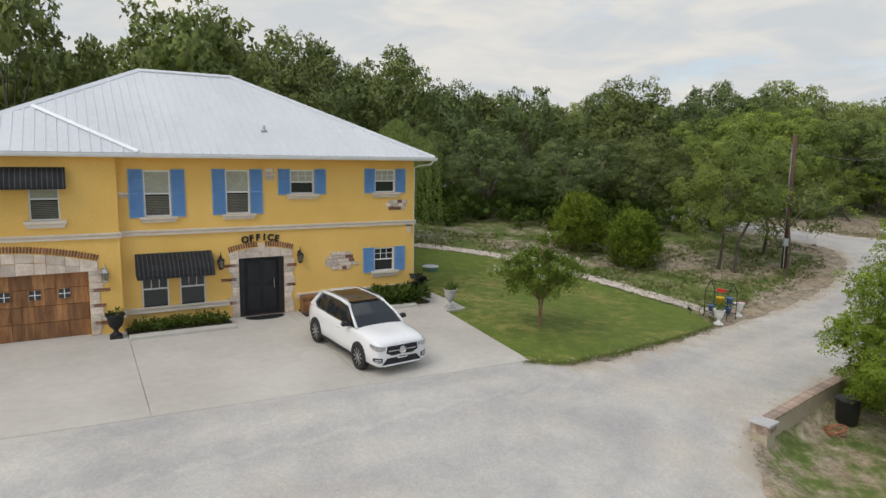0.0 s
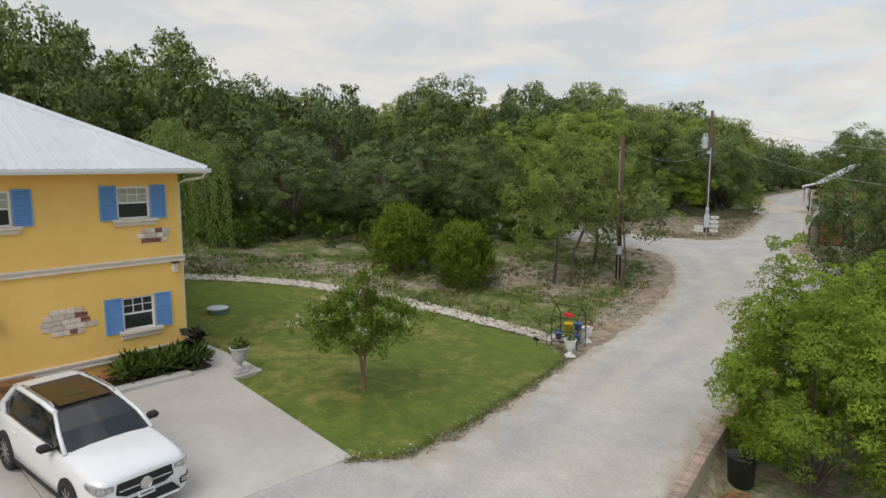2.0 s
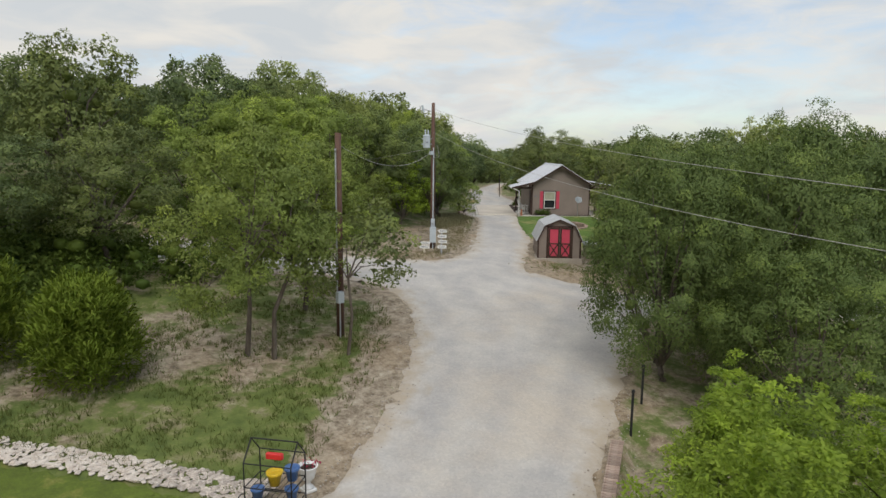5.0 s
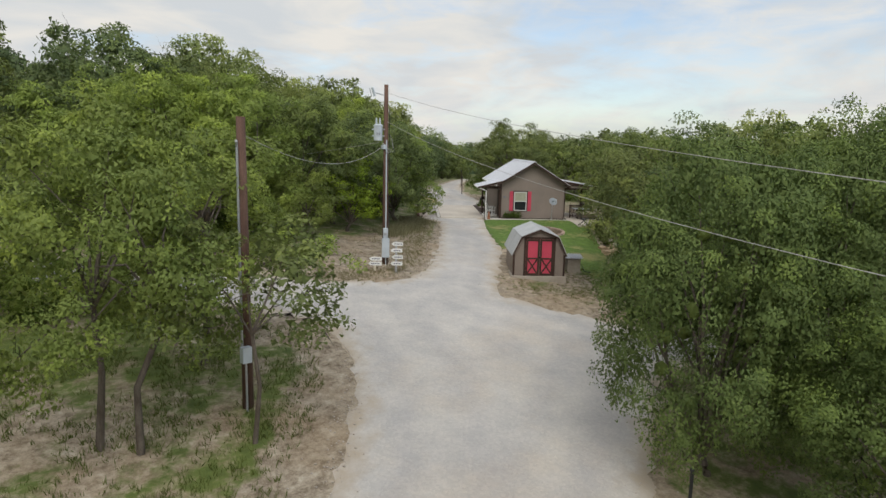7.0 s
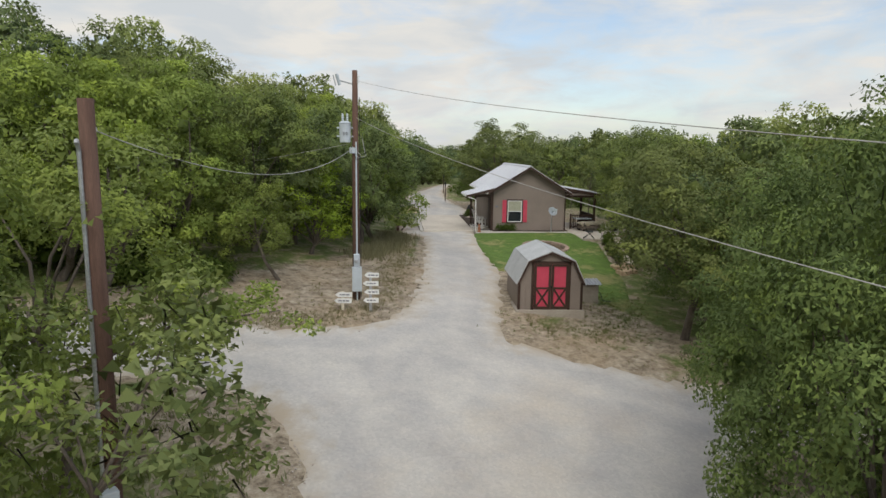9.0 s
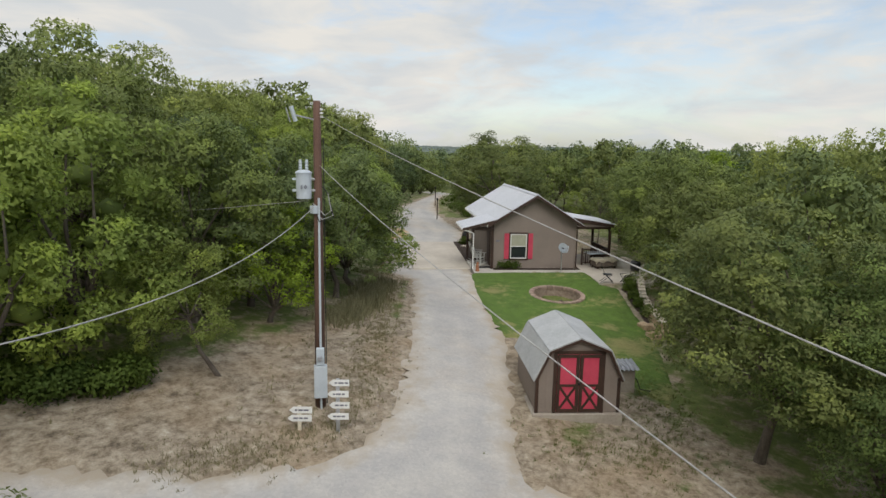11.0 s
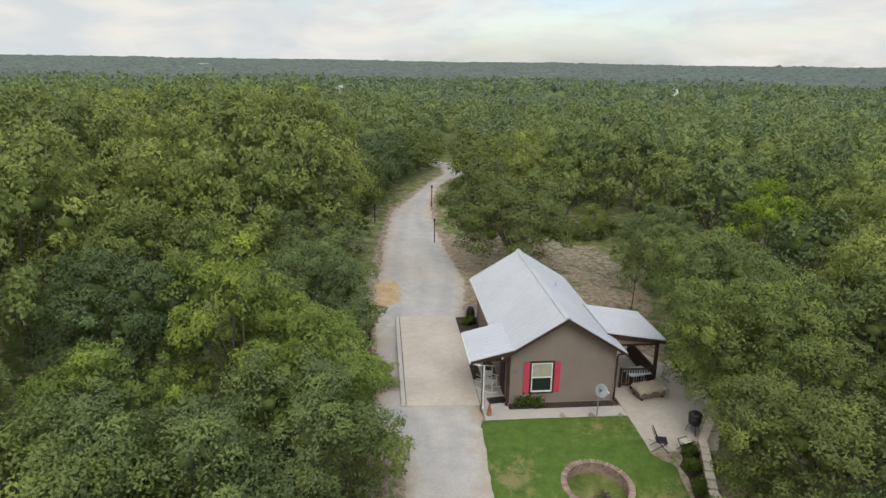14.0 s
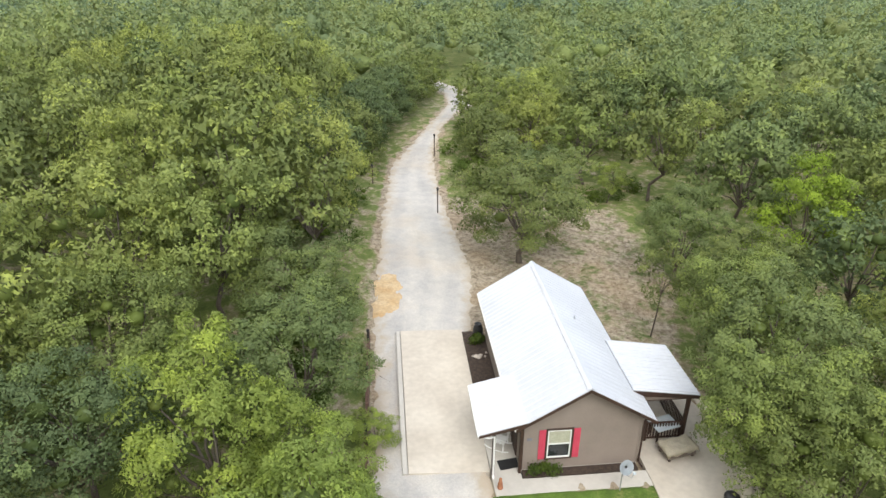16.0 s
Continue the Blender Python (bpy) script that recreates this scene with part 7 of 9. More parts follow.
# ---------------------------------------------------------------- the low wall and what stands by it
def low_wall():
    pts = [(9.9, 17.9), (11.8, 19.7), (13.3, 21.05), (14.6, 22.15), (16.6, 23.6), (18.6, 24.85), (20.4, 25.95)]
    t = thing("low_wall", Matrix.Identity(4), "low tan rendered retaining wall capped with brick", "wall", kind="structure")
    tops = [h(*p) + up_ for p, up_ in zip(pts, (0.44, 0.40, 0.34, 0.28, 0.24, 0.22, 0.22))]
    one = bx(-0.16, 0.16, -0.05, 0.05, 0, 0.075)
    bmesh.ops.bevel(one, geom=list(one.edges), offset=0.008, segments=1, affect="EDGES")
    me = mesh_of(one, BRICK_PALE)
    for (a, za), (b, zb) in zip(zip(pts, tops), zip(pts[1:], tops[1:])):
        A, B = Vector((*a, 0)), Vector((*b, 0))
        d = (B - A).normalized()
        n = Vector((-d.y, d.x, 0)) * 0.13
        bm = bmesh.new()
        vs = [A - n, B - n, B + n, A + n]
        lo = [bm.verts.new((v.x, v.y, h(v.x, v.y) - 1.2)) for v in vs]
        hi = [bm.verts.new((v.x, v.y, z)) for v, z in zip(vs, (za, zb, zb, za))]
        bm.faces.new(hi)
        for i in range(4):
            bm.faces.new((lo[i], lo[(i + 1) % 4], hi[(i + 1) % 4], hi[i]))
        part("render", bm, RENDER_COAT, t)
        L = (B - A).length
        k = int(L / 0.115)
        for i in range(k):
            f = (i + 0.5) / k
            p = A.lerp(B, f)
            br = new("brick", me)
            br.parent = t
            br.matrix_basis = Matrix.Translation((p.x, p.y, za + (zb - za) * f + 0.004)) @ Matrix.Rotation(math.atan2(d.y, d.x) + math.pi / 2, 4, "Z")
    x, y = 9.72, 17.72
    z = tops[0]
    rot = Matrix.Translation((x, y, 0)) @ Matrix.Rotation(radians(43), 4, "Z")
    part("pier", bx(-0.22, 0.22, -0.22, 0.22, z - 1.4, z - 0.02, m=rot), RENDER_COAT, t)
    for row in range(3):
        for k in range(3):
            for side in (0, 1, 2, 3):
                q = rot @ Matrix.Rotation(side * math.pi / 2, 4, "Z")
                part("brick", bx(-0.21 + k * 0.145, -0.075 + k * 0.145, -0.245, -0.222, z - 0.10 - row * 0.075, z - 0.04 - row * 0.075, m=q), BRICK_PALE, t)
    part("cap", bx(-0.29, 0.29, -0.29, 0.29, z - 0.015, z + 0.05, m=rot), URNSTONE, t, bevel=0.012)
    return t


low_wall()


def barrel():
    x, y = 12.95, 19.7
    t = thing("plastic_barrel", pose(x, y, h(x, y) - 0.03) @ Matrix.Diagonal((1.2, 1.2, 0.92, 1)), "black plastic barrel standing on the ground by the wall", "barrel")
    part("drum", lathe(bmesh.new(), [(0.22, 0), (0.24, 0.03), (0.27, 0.76), (0.29, 0.80), (0.29, 0.84), (0.275, 0.845), (0.26, 0.83)], 22), PLASTIC, t, smooth=True)
    part("lid", lathe(bmesh.new(), [(0.26, 0.83), (0.26, 0.855), (0.05, 0.87)], 22), PLASTIC, t)
    return t


barrel()


def rusty_coil():
    """A tangle of old reddish wire on the ground behind the wall."""
    x, y = 12.25, 19.0
    rng_ = random.Random(12)
    t = thing("wire_coil", pose(x, y, h(x, y)), "tangled coil of rusty reddish wire on the ground", "wire")
    for k in range(5):
        r, cx_, cy_, tip = rng_.uniform(0.2, 0.34), rng_.uniform(-0.12, 0.12), rng_.uniform(-0.12, 0.12), rng_.uniform(-0.15, 0.15)
        loop = [(cx_ + r * math.cos(a), cy_ + r * math.sin(a), 0.05 + 0.04 * k + tip * math.cos(a)) for a in np.linspace(0, 6.2, 15)]
        part("loop", tube(bmesh.new(), [(q[0], q[1], max(q[2], 0.02)) for q in loop], 0.016, 5), TERRA, t)


rusty_coil()
for x, y in ((21.5, 26.3), (23.25, 27.15), (26.4, 28.75)):
    t = thing("fence_post", pose(x, y, h(x, y)), "thin dark metal post at the road edge", "post", "road edge posts")
    part("post", tube(bmesh.new(), [(0, 0, -0.3), (0, 0, 1.15)], 0.035, 8), BLACK, t)
    part("cap", lathe(bmesh.new(), [(0.05, 1.15), (0.05, 1.19), (0.02, 1.22)], 8), BLACK, t)
for x, y, tall in ((64.24, 75.5, 1.8), (73.9, 85.5, 1.9), (64.5, 83.6, 1.4)):
    t = thing("lantern_post", pose(x, y, h(x, y)), "slender dark lantern post beside the road", "post", "posts along the far road")
    part("post", tube(bmesh.new(), [(0, 0, -0.3), (0, 0, tall)], 0.05, 8), DARKWOOD, t)
    part("lantern", lathe(bmesh.new(), [(0.06, tall), (0.10, tall + 0.22), (0.12, tall + 0.24), (0.02, tall + 0.34)], 6), BLACK, t)


def timber_edging():
    t = thing("timber_edging", CABIN, "low reddish timber edging with small lanterns", "edging", kind="structure")
    for k in range(5):
        y0 = 0.4 + k * 2.0
        part("beam", bx(-7.28, -7.12, y0, y0 + 1.97, -0.25, 0.22), POLEWOOD, t, bevel=0.01)
    for y in (2.4, 6.4, 9.6):
        post = part("post", bx(-7.25, -7.15, y - 0.05, y + 0.05, 0.0, 0.62), BLACK, t, bevel=0.01)
        part("lantern", lathe(bmesh.new(), [(0.05, 0.62), (0.09, 0.80), (0.10, 0.82), (0.02, 0.90)], 6, (-7.2, y, 0)), BLACK, post)
    return t


timber_edging()


# ---------------------------------------------------------------- pots, plant stand, rocks
def urn(m, mat, label, plant=None, s=1.0, leaf=40):
    t = thing("garden_urn", m @ Matrix.Scale(s, 4), label, "urn")
    part("base", bx(-0.17, 0.17, -0.17, 0.17, 0, 0.08), mat, t, bevel=0.012)
    part("bowl", lathe(bmesh.new(), [(0.14, 0.08), (0.15, 0.12), (0.07, 0.18), (0.06, 0.24), (0.09, 0.28), (0.17, 0.36), (0.21, 0.52), (0.22, 0.62), (0.27, 0.68), (0.27, 0.71), (0.23, 0.70), (0.20, 0.64)], 20), mat, t, smooth=True)
    part("soil", lathe(bmesh.new(), [(0.21, 0.62), (0.21, 0.645)], 14), MULCH, t)
    if plant:
        r = np.random.default_rng(leaf)
        p = new("plant", leaf_mesh("plant", leaf_cloud(r, np.array([[0, 0, 0.75]]), np.array([0.18]), 0.8, leaf, 5, 0.10, 0.08), plant))
        p.parent = t
    return t


urn(OFFICE @ pose(0.68, -1.93, h(0.87, 26.12) + 0.015), URNSTONE, "grey cast stone urn with a green plant", SHRUB, 1.10)
urn(OFFICE @ pose(-11.25, -0.85, -1.55), BLACK, "black iron urn with a few small green and white plants", SHRUB, 1.12, 14)
urn(pose(11.96, 27.6, h(11.96, 27.6)), WHITE, "white cast stone urn at the lawn corner", SHRUB, 0.92, 18)
urn(pose(13.30, 29.05, h(13.30, 29.05)), WHITE, "white cast stone urn holding red blooms", PINKBLOOM, 0.85, 8)


def plant_stand():
    x, y = 12.43, 28.82
    t = thing("plant_stand", pose(x, y, h(x, y), 0, 0, -50), "black iron greenhouse-shaped stand holding pots", "plant stand")
    w, d, z0, z1 = 0.52, 0.36, 1.15, 1.55
    for sx_ in (-w, w):
        for sy_ in (-d, d):
            part("leg", tube(bmesh.new(), [(sx_, sy_, -0.05), (sx_, sy_, z0)], 0.016, 6), BLACK, t)
        part("rafter", tube(bmesh.new(), [(sx_, -d, z0), (sx_, 0, z1), (sx_, d, z0)], 0.016, 6), BLACK, t)
    for sy_ in (-d, d):
        for z in (z0, 0.62, 0.22):
            part("rail", tube(bmesh.new(), [(-w, sy_, z), (w, sy_, z)], 0.013, 6), BLACK, t)
    for sx_ in (-w, w):
        for z in (0.62, 0.22):
            part("rail", tube(bmesh.new(), [(sx_, -d, z), (sx_, d, z)], 0.013, 6), BLACK, t)
    part("ridge", tube(bmesh.new(), [(-w, 0, z1), (w, 0, z1)], 0.016, 6), BLACK, t)
    for z in (0.62, 0.22):
        bm = bmesh.new()
        for k in range(9):
            a = -w + 2 * w * k / 8
            tube(bm, [(a, -d, z), (a, d, z)], 0.008, 4)
        part("shelf", bm, BLACK, t)
    part("red_tin", bx(-0.19, 0.19, -0.05, 0.05, 1.12, 1.26), RED, t, bevel=0.02)
    part("wheel", tube(bmesh.new(), [(-w - 0.1 + 0.0, -d + 0.22 * math.cos(a), 0.22 + 0.22 * math.sin(a)) for a in [2 * math.pi * k / 18 for k in range(19)]], 0.012, 5), BLACK, t)
    return t


plant_stand()
for dx, dy, z, mat, label, s in ((0.06, -0.15, 0.64, YELLOW, "glossy yellow glazed flower pot", 1.15), (0.33, 0.12, 0.64, COBALT, "blue glazed flower pot on the upper shelf", 1.1),
                                 (-0.36, -0.1, 0.24, COBALT, "blue glazed flower pot on the lower shelf", 1.0), (0.34, 0.05, 0.24, COBALT, "blue glazed flower pot on the lower shelf", 1.0)):
    t = thing("flower_pot", pose(12.43, 28.82, h(12.43, 28.82) + z, 0, 0, -50) @ pose(dx, dy, 0) @ Matrix.Scale(s, 4), label, "flower pot", "pots on the plant stand")
    part("pot", lathe(bmesh.new(), [(0.09, 0), (0.13, 0.20), (0.15, 0.21), (0.15, 0.26), (0.125, 0.25)], 16), mat, t, smooth=True)
    part("soil", lathe(bmesh.new(), [(0.12, 0.22), (0.12, 0.235)], 12), MULCH, t)
lid_ = thing("septic_lid", pose(-0.50, 32.6, h(-0.50, 32.6) + 0.06), "round green plastic tank lid in the lawn", "lid")
part("riser", lathe(bmesh.new(), [(0.36, -0.1), (0.36, 0.12)], 20), GREENLID, lid_)
part("lid", lathe(bmesh.new(), [(0.41, 0.12), (0.42, 0.16), (0.36, 0.19), (0.05, 0.20)], 20), PALEGREY, lid_)
light_ = thing("garden_spotlight", pose(11.2, 28.9, h(11.2, 28.9)), "small black garden spotlight at the lawn edge", "lamp")
part("stake", tube(bmesh.new(), [(0, 0, -0.1), (0, 0, 0.28)], 0.012, 6), BLACK, light_)
part("head", tube(bmesh.new(), [(-0.10, 0, 0.36), (0.02, 0, 0.28), (0.08, 0, 0.24)], [0.07, 0.05, 0.03], 8), BLACK, light_)
bench = thing("wooden_crate", OFFICE @ pose(-4.55, -0.42, -1.5), "low reddish wooden crate beside the office door", "crate")
part("crate", bx(-0.40, 0.40, -0.2, 0.2, 0.0, 0.62), CEDARWOOD, bench, bevel=0.012)
for k in range(4):
    part("slat", bx(-0.41, 0.41, -0.225, -0.201, 0.03 + k * 0.15, 0.15 + k * 0.15), CEDARWOOD, bench)
mat_ = tagged(new("door_mat", mesh_of(lathe(bmesh.new(), [(0.72, 0), (0.72, 0.02)], 24), PLASTIC)), "black half-round door mat at the office door", "mat")
mat_.matrix_basis = OFFICE @ pose(-6.3, -0.30, -1.525) @ Matrix.Diagonal((1, 0.55, 1, 1))


def rock_lump(rng, scale):
    """A rounded, uneven stone."""
    bm = bmesh.new()
    bmesh.ops.create_icosphere(bm, subdivisions=1, radius=1.0)
    for v in bm.verts:
        v.co *= rng.uniform(0.75, 1.15)
        v.co.z *= 0.55
        v.co *= scale
    return mesh_of(bm, ROCK)


def rock_border():
    rng_ = np.random.default_rng(5)
    line = [(-6.5, 38.3), (-1.3, 37.8), (0.2, 37.55), (2.7, 37.05), (5.3, 35.9), (7.9, 34.35), (9.6, 32.9), (11.0, 31.4), (12.0, 30.1), (12.5, 29.4)]
    kinds = [rock_lump(rng_, 0.092) for _ in range(9)]
    t = thing("rock_border", Matrix.Identity(4), "winding border of pale rounded rocks along the lawn", "rock border", kind="structure")
    seg = [math.dist(a, b) for a, b in zip(line, line[1:])]
    total = sum(seg)
    extra, ef, n0 = [], [], 0
    for k in range(2300):
        d = (1 - k / 2300) * total
        i = 0
        while i < len(seg) - 1 and d > seg[i]:
            d -= seg[i]
            i += 1
        a, b = Vector(line[i]), Vector(line[i + 1])
        p = a.lerp(b, min(d / seg[i], 1))
        dirn = (b - a).normalized()
        off = rng_.uniform(-0.42, 0.42) + rng_.normal() * 0.05
        x, y = p.x - dirn.y * off, p.y + dirn.x * off
        s = rng_.uniform(0.6, 1.25)
        m = Matrix.Translation((x, y, h(x, y) + 0.018 + 0.02 * rng_.random())) @ Euler((rng_.uniform(-0.25, 0.25), rng_.uniform(-0.25, 0.25), rng_.uniform(0, 6))).to_matrix().to_4x4() @ Matrix.Diagonal((s, s, s * 0.6, 1))
        me = kinds[k % 9]
        if k < 290:
            o = new("stone", me)
            o.parent = t
            o.matrix_basis = m
        else:
            vs = [m @ v.co for v in me.vertices]
            ef += [[n0 + q for q in p_.vertices] for p_ in me.polygons]
            extra += [tuple(v) for v in vs]
            n0 += len(vs)
    o = new("stones", array_mesh("stones", extra, ef, ROCK))
    o.parent = t
    tagged(o, kind="stuff")


rock_border()


def retaining_wall():
    """Low tan stone wall along the edge of the yard, and the stones at its foot."""
    line = [(56.4, 51.0), (55.1, 49.4), (53.8, 47.7), (52.3, 47.1), (50.25, 46.6), (48.0, 45.25), (45.45, 42.9)]
    t = thing("stone_wall", Matrix.Identity(4), "low tan stone wall along the planting bed", "wall", kind="structure")
    rnd = random.Random(9)
    for a, b in zip(line, line[1:]):
        A, B = Vector(a), Vector(b)
        n = int((B - A).length / 0.42)
        ang = math.atan2((B - A).y, (B - A).x)
        for i in range(n):
            p = A.lerp(B, (i + 0.5) / n)
            z = h(p.x, p.y)
            cap_ = Matrix.Translation((p.x, p.y, z + 0.342)) @ Matrix.Rotation(ang, 4, "Z")
            part("capstone", bx(-0.235, 0.235, -0.17, 0.16, 0.0, 0.07, m=cap_), CAPSTONE, t, bevel=0.006)
            for k in range(2):
                q = Matrix.Translation((p.x, p.y, z - 0.1 + k * 0.22)) @ Matrix.Rotation(ang + rnd.uniform(-0.05, 0.05), 4, "Z")
                part("stone_block", bx(-0.21, 0.205, -0.13 - rnd.random() * 0.03, 0.13, 0.0, 0.21, m=q), SANDSTONE, t, bevel=0.02)
    for k in range(9):
        x, y = 44.9 + rnd.uniform(-0.6, 0.7), 43.2 + rnd.uniform(-0.5, 0.5)
        q = Matrix.Translation((x, y, h(x, y) + 0.05)) @ Matrix.Rotation(rnd.uniform(0, 3), 4, "Z") @ Matrix.Rotation(rnd.uniform(-0.2, 0.2), 4, "X")
        part("stone_block", bx(-0.24, 0.24, -0.17, 0.17, -0.1, 0.16, m=q), SANDSTONE, t, bevel=0.03)


retaining_wall()


def beds():
    for name, m, q, label in (("planting_bed", OFFICE, (-10.9, -7.6, -1.0, -0.01, -1.6, -1.47), "dark mulched bed against the office wall"),
                              ("planting_bed", OFFICE, (-4.95, 0.285, -0.95, -0.01, -1.6, -1.46), "dark mulched bed against the office wall"),
                              ("planting_bed", CABIN, (-1.0, 3.66, -0.44, -0.045, -0.1, 0.12), "dark mulched bed under the cabin window"),
                              ("planting_bed", CABIN, (-2.20, -1.06, 2.6, 10.0, -0.1, 0.14), "dark mulched bed beside the parking pad")):
        ob = tagged(new(name, mesh_of(bx(*q), MULCH)), label, "planting bed", kind="structure")
        ob.matrix_basis = m


beds()


def side_bed():
    """A tall jar and a few pale rocks in the bed beside the cabin."""
    t = thing("garden_jar", in_cabin(-1.42, 9.45, 0.14), "tall dark grey glazed jar in the side bed", "jar")
    part("jar", lathe(bmesh.new(), [(0.15, 0), (0.18, 0.02), (0.25, 0.25), (0.27, 0.48), (0.22, 0.68), (0.15, 0.76), (0.17, 0.80), (0.19, 0.82), (0.16, 0.83), (0.12, 0.78)], 20), PLASTIC, t, smooth=True)
    rnd = random.Random(4)
    for k in range(9):
        bm = bmesh.new()
        bmesh.ops.create_icosphere(bm, subdivisions=1, radius=rnd.uniform(0.07, 0.15))
        for v in bm.verts:
            v.co *= rnd.uniform(0.8, 1.2)
            v.co.z *= 0.7
        ob = tagged(new("garden_rock", mesh_of(bm, ROCK)), "pale rounded garden rock on dark mulch", "rock", "rocks in the side bed")
        ob.matrix_basis = in_cabin(-1.55 + rnd.uniform(-0.45, 0.35), 8.0 + rnd.uniform(-0.5, 0.45), 0.17)


side_bed()


# ---------------------------------------------------------------- trees and plants
def limbs(rng, height, fork, targets, r0, lean=(0.0, 0.0), n=7):
    """A trunk that forks into limbs which reach towards the clumps."""
    bm = bmesh.new()
    bend = rng.normal(size=2) * 0.05 * height
    top = Vector((lean[0] + bend[0], lean[1] + bend[1], fork))
    mid = Vector((lean[0] * 0.4 - bend[0] * 0.5, lean[1] * 0.4 + bend[1] * 0.4, fork * 0.5))
    tube(bm, [(0, 0, -0.25), (0, 0, 0.05), mid, top], [r0 * 1.5, r0 * 1.1, r0 * 0.85, r0 * 0.68], n)
    for c in targets:
        c = Vector(c)
        m1 = top.lerp(c, 0.45) + Vector(rng.normal(size=3) * 0.12 * height * 0.3) + Vector((0, 0, 0.05 * height))
        tube(bm, [top - Vector((0, 0, 0.1)), m1, c], [r0 * 0.5, r0 * 0.30, r0 * 0.10], max(4, n - 2), caps=False)
    return bm


def twigs(rng, start, reach):
    """Bare grey twigs inside a crown, from the middle of a lobe to its skin."""
    m = len(start)
    d = rng.normal(size=(m, 3)) + np.array([0, 0, 0.3])
    d /= np.linalg.norm(d, axis=1)[:, None]
    side = np.cross(d, rng.normal(size=(m, 3)))
    side /= np.linalg.norm(side, axis=1)[:, None]
    start = start + rng.normal(size=(m, 3)) * (reach * 0.35)[:, None]
    a, b = start + d * (reach * 0.15)[:, None], start + d * (reach * rng.uniform(0.5, 0.75, m))[:, None]
    v = np.stack([a - side * 0.011, a + side * 0.011, b], 1).reshape(-1, 3)
    return v, np.arange(3 * m).reshape(-1, 3), np.repeat(np.cross(d, side), 3, axis=0)


def tuft_leaves(rng, c, axis, r, n, size, width=0.30, heart=None, flat=0.75):
    """Leaves in tufts at the ends of twigs: each tuft a small dome, its leaves spreading out round it."""
    k = len(c)
    d = rng.normal(size=(k, n, 3)) + axis[:, None] * 1.15
    d /= np.linalg.norm(d, axis=2)[..., None]
    base = (c[:, None] + d * (r[:, None] * rng.uniform(0.62, 1.08, (k, n)))[..., None] * np.array([1, 1, flat])).reshape(-1, 3)
    d = d.reshape(-1, 3)
    m = len(d)
    nrm = d * 0.65 + np.repeat(axis, n, axis=0) * 0.35 + rng.normal(size=(m, 3)) * 0.36
    nrm /= np.linalg.norm(nrm, axis=1)[:, None]
    a = rng.normal(size=(m, 3)) * 0.55 + d * np.array([1, 1, 0.4]) + np.array([0, 0, 0.12])
    a -= nrm * (a * nrm).sum(1)[:, None]
    a /= np.linalg.norm(a, axis=1)[:, None] + 1e-9
    side = np.cross(nrm, a)
    z = size * rng.uniform(0.65, 1.25, m)[:, None]
    v = np.stack([base, base + a * z - side * z * width, base + a * z + side * z * width], 1).reshape(-1, 3)
    soft = d * 0.5 + nrm * 0.5
    if heart is not None:
        crown = base - heart
        soft = soft + 0.30 * crown / (np.linalg.norm(crown, axis=1)[:, None] + 0.2)
    soft /= np.linalg.norm(soft, axis=1)[:, None]
    tone = np.repeat(rng.random(k) ** 2.6, 3 * n)
    return (v, np.arange(3 * m).reshape(-1, 3), np.repeat(soft, 3, axis=0)), tone


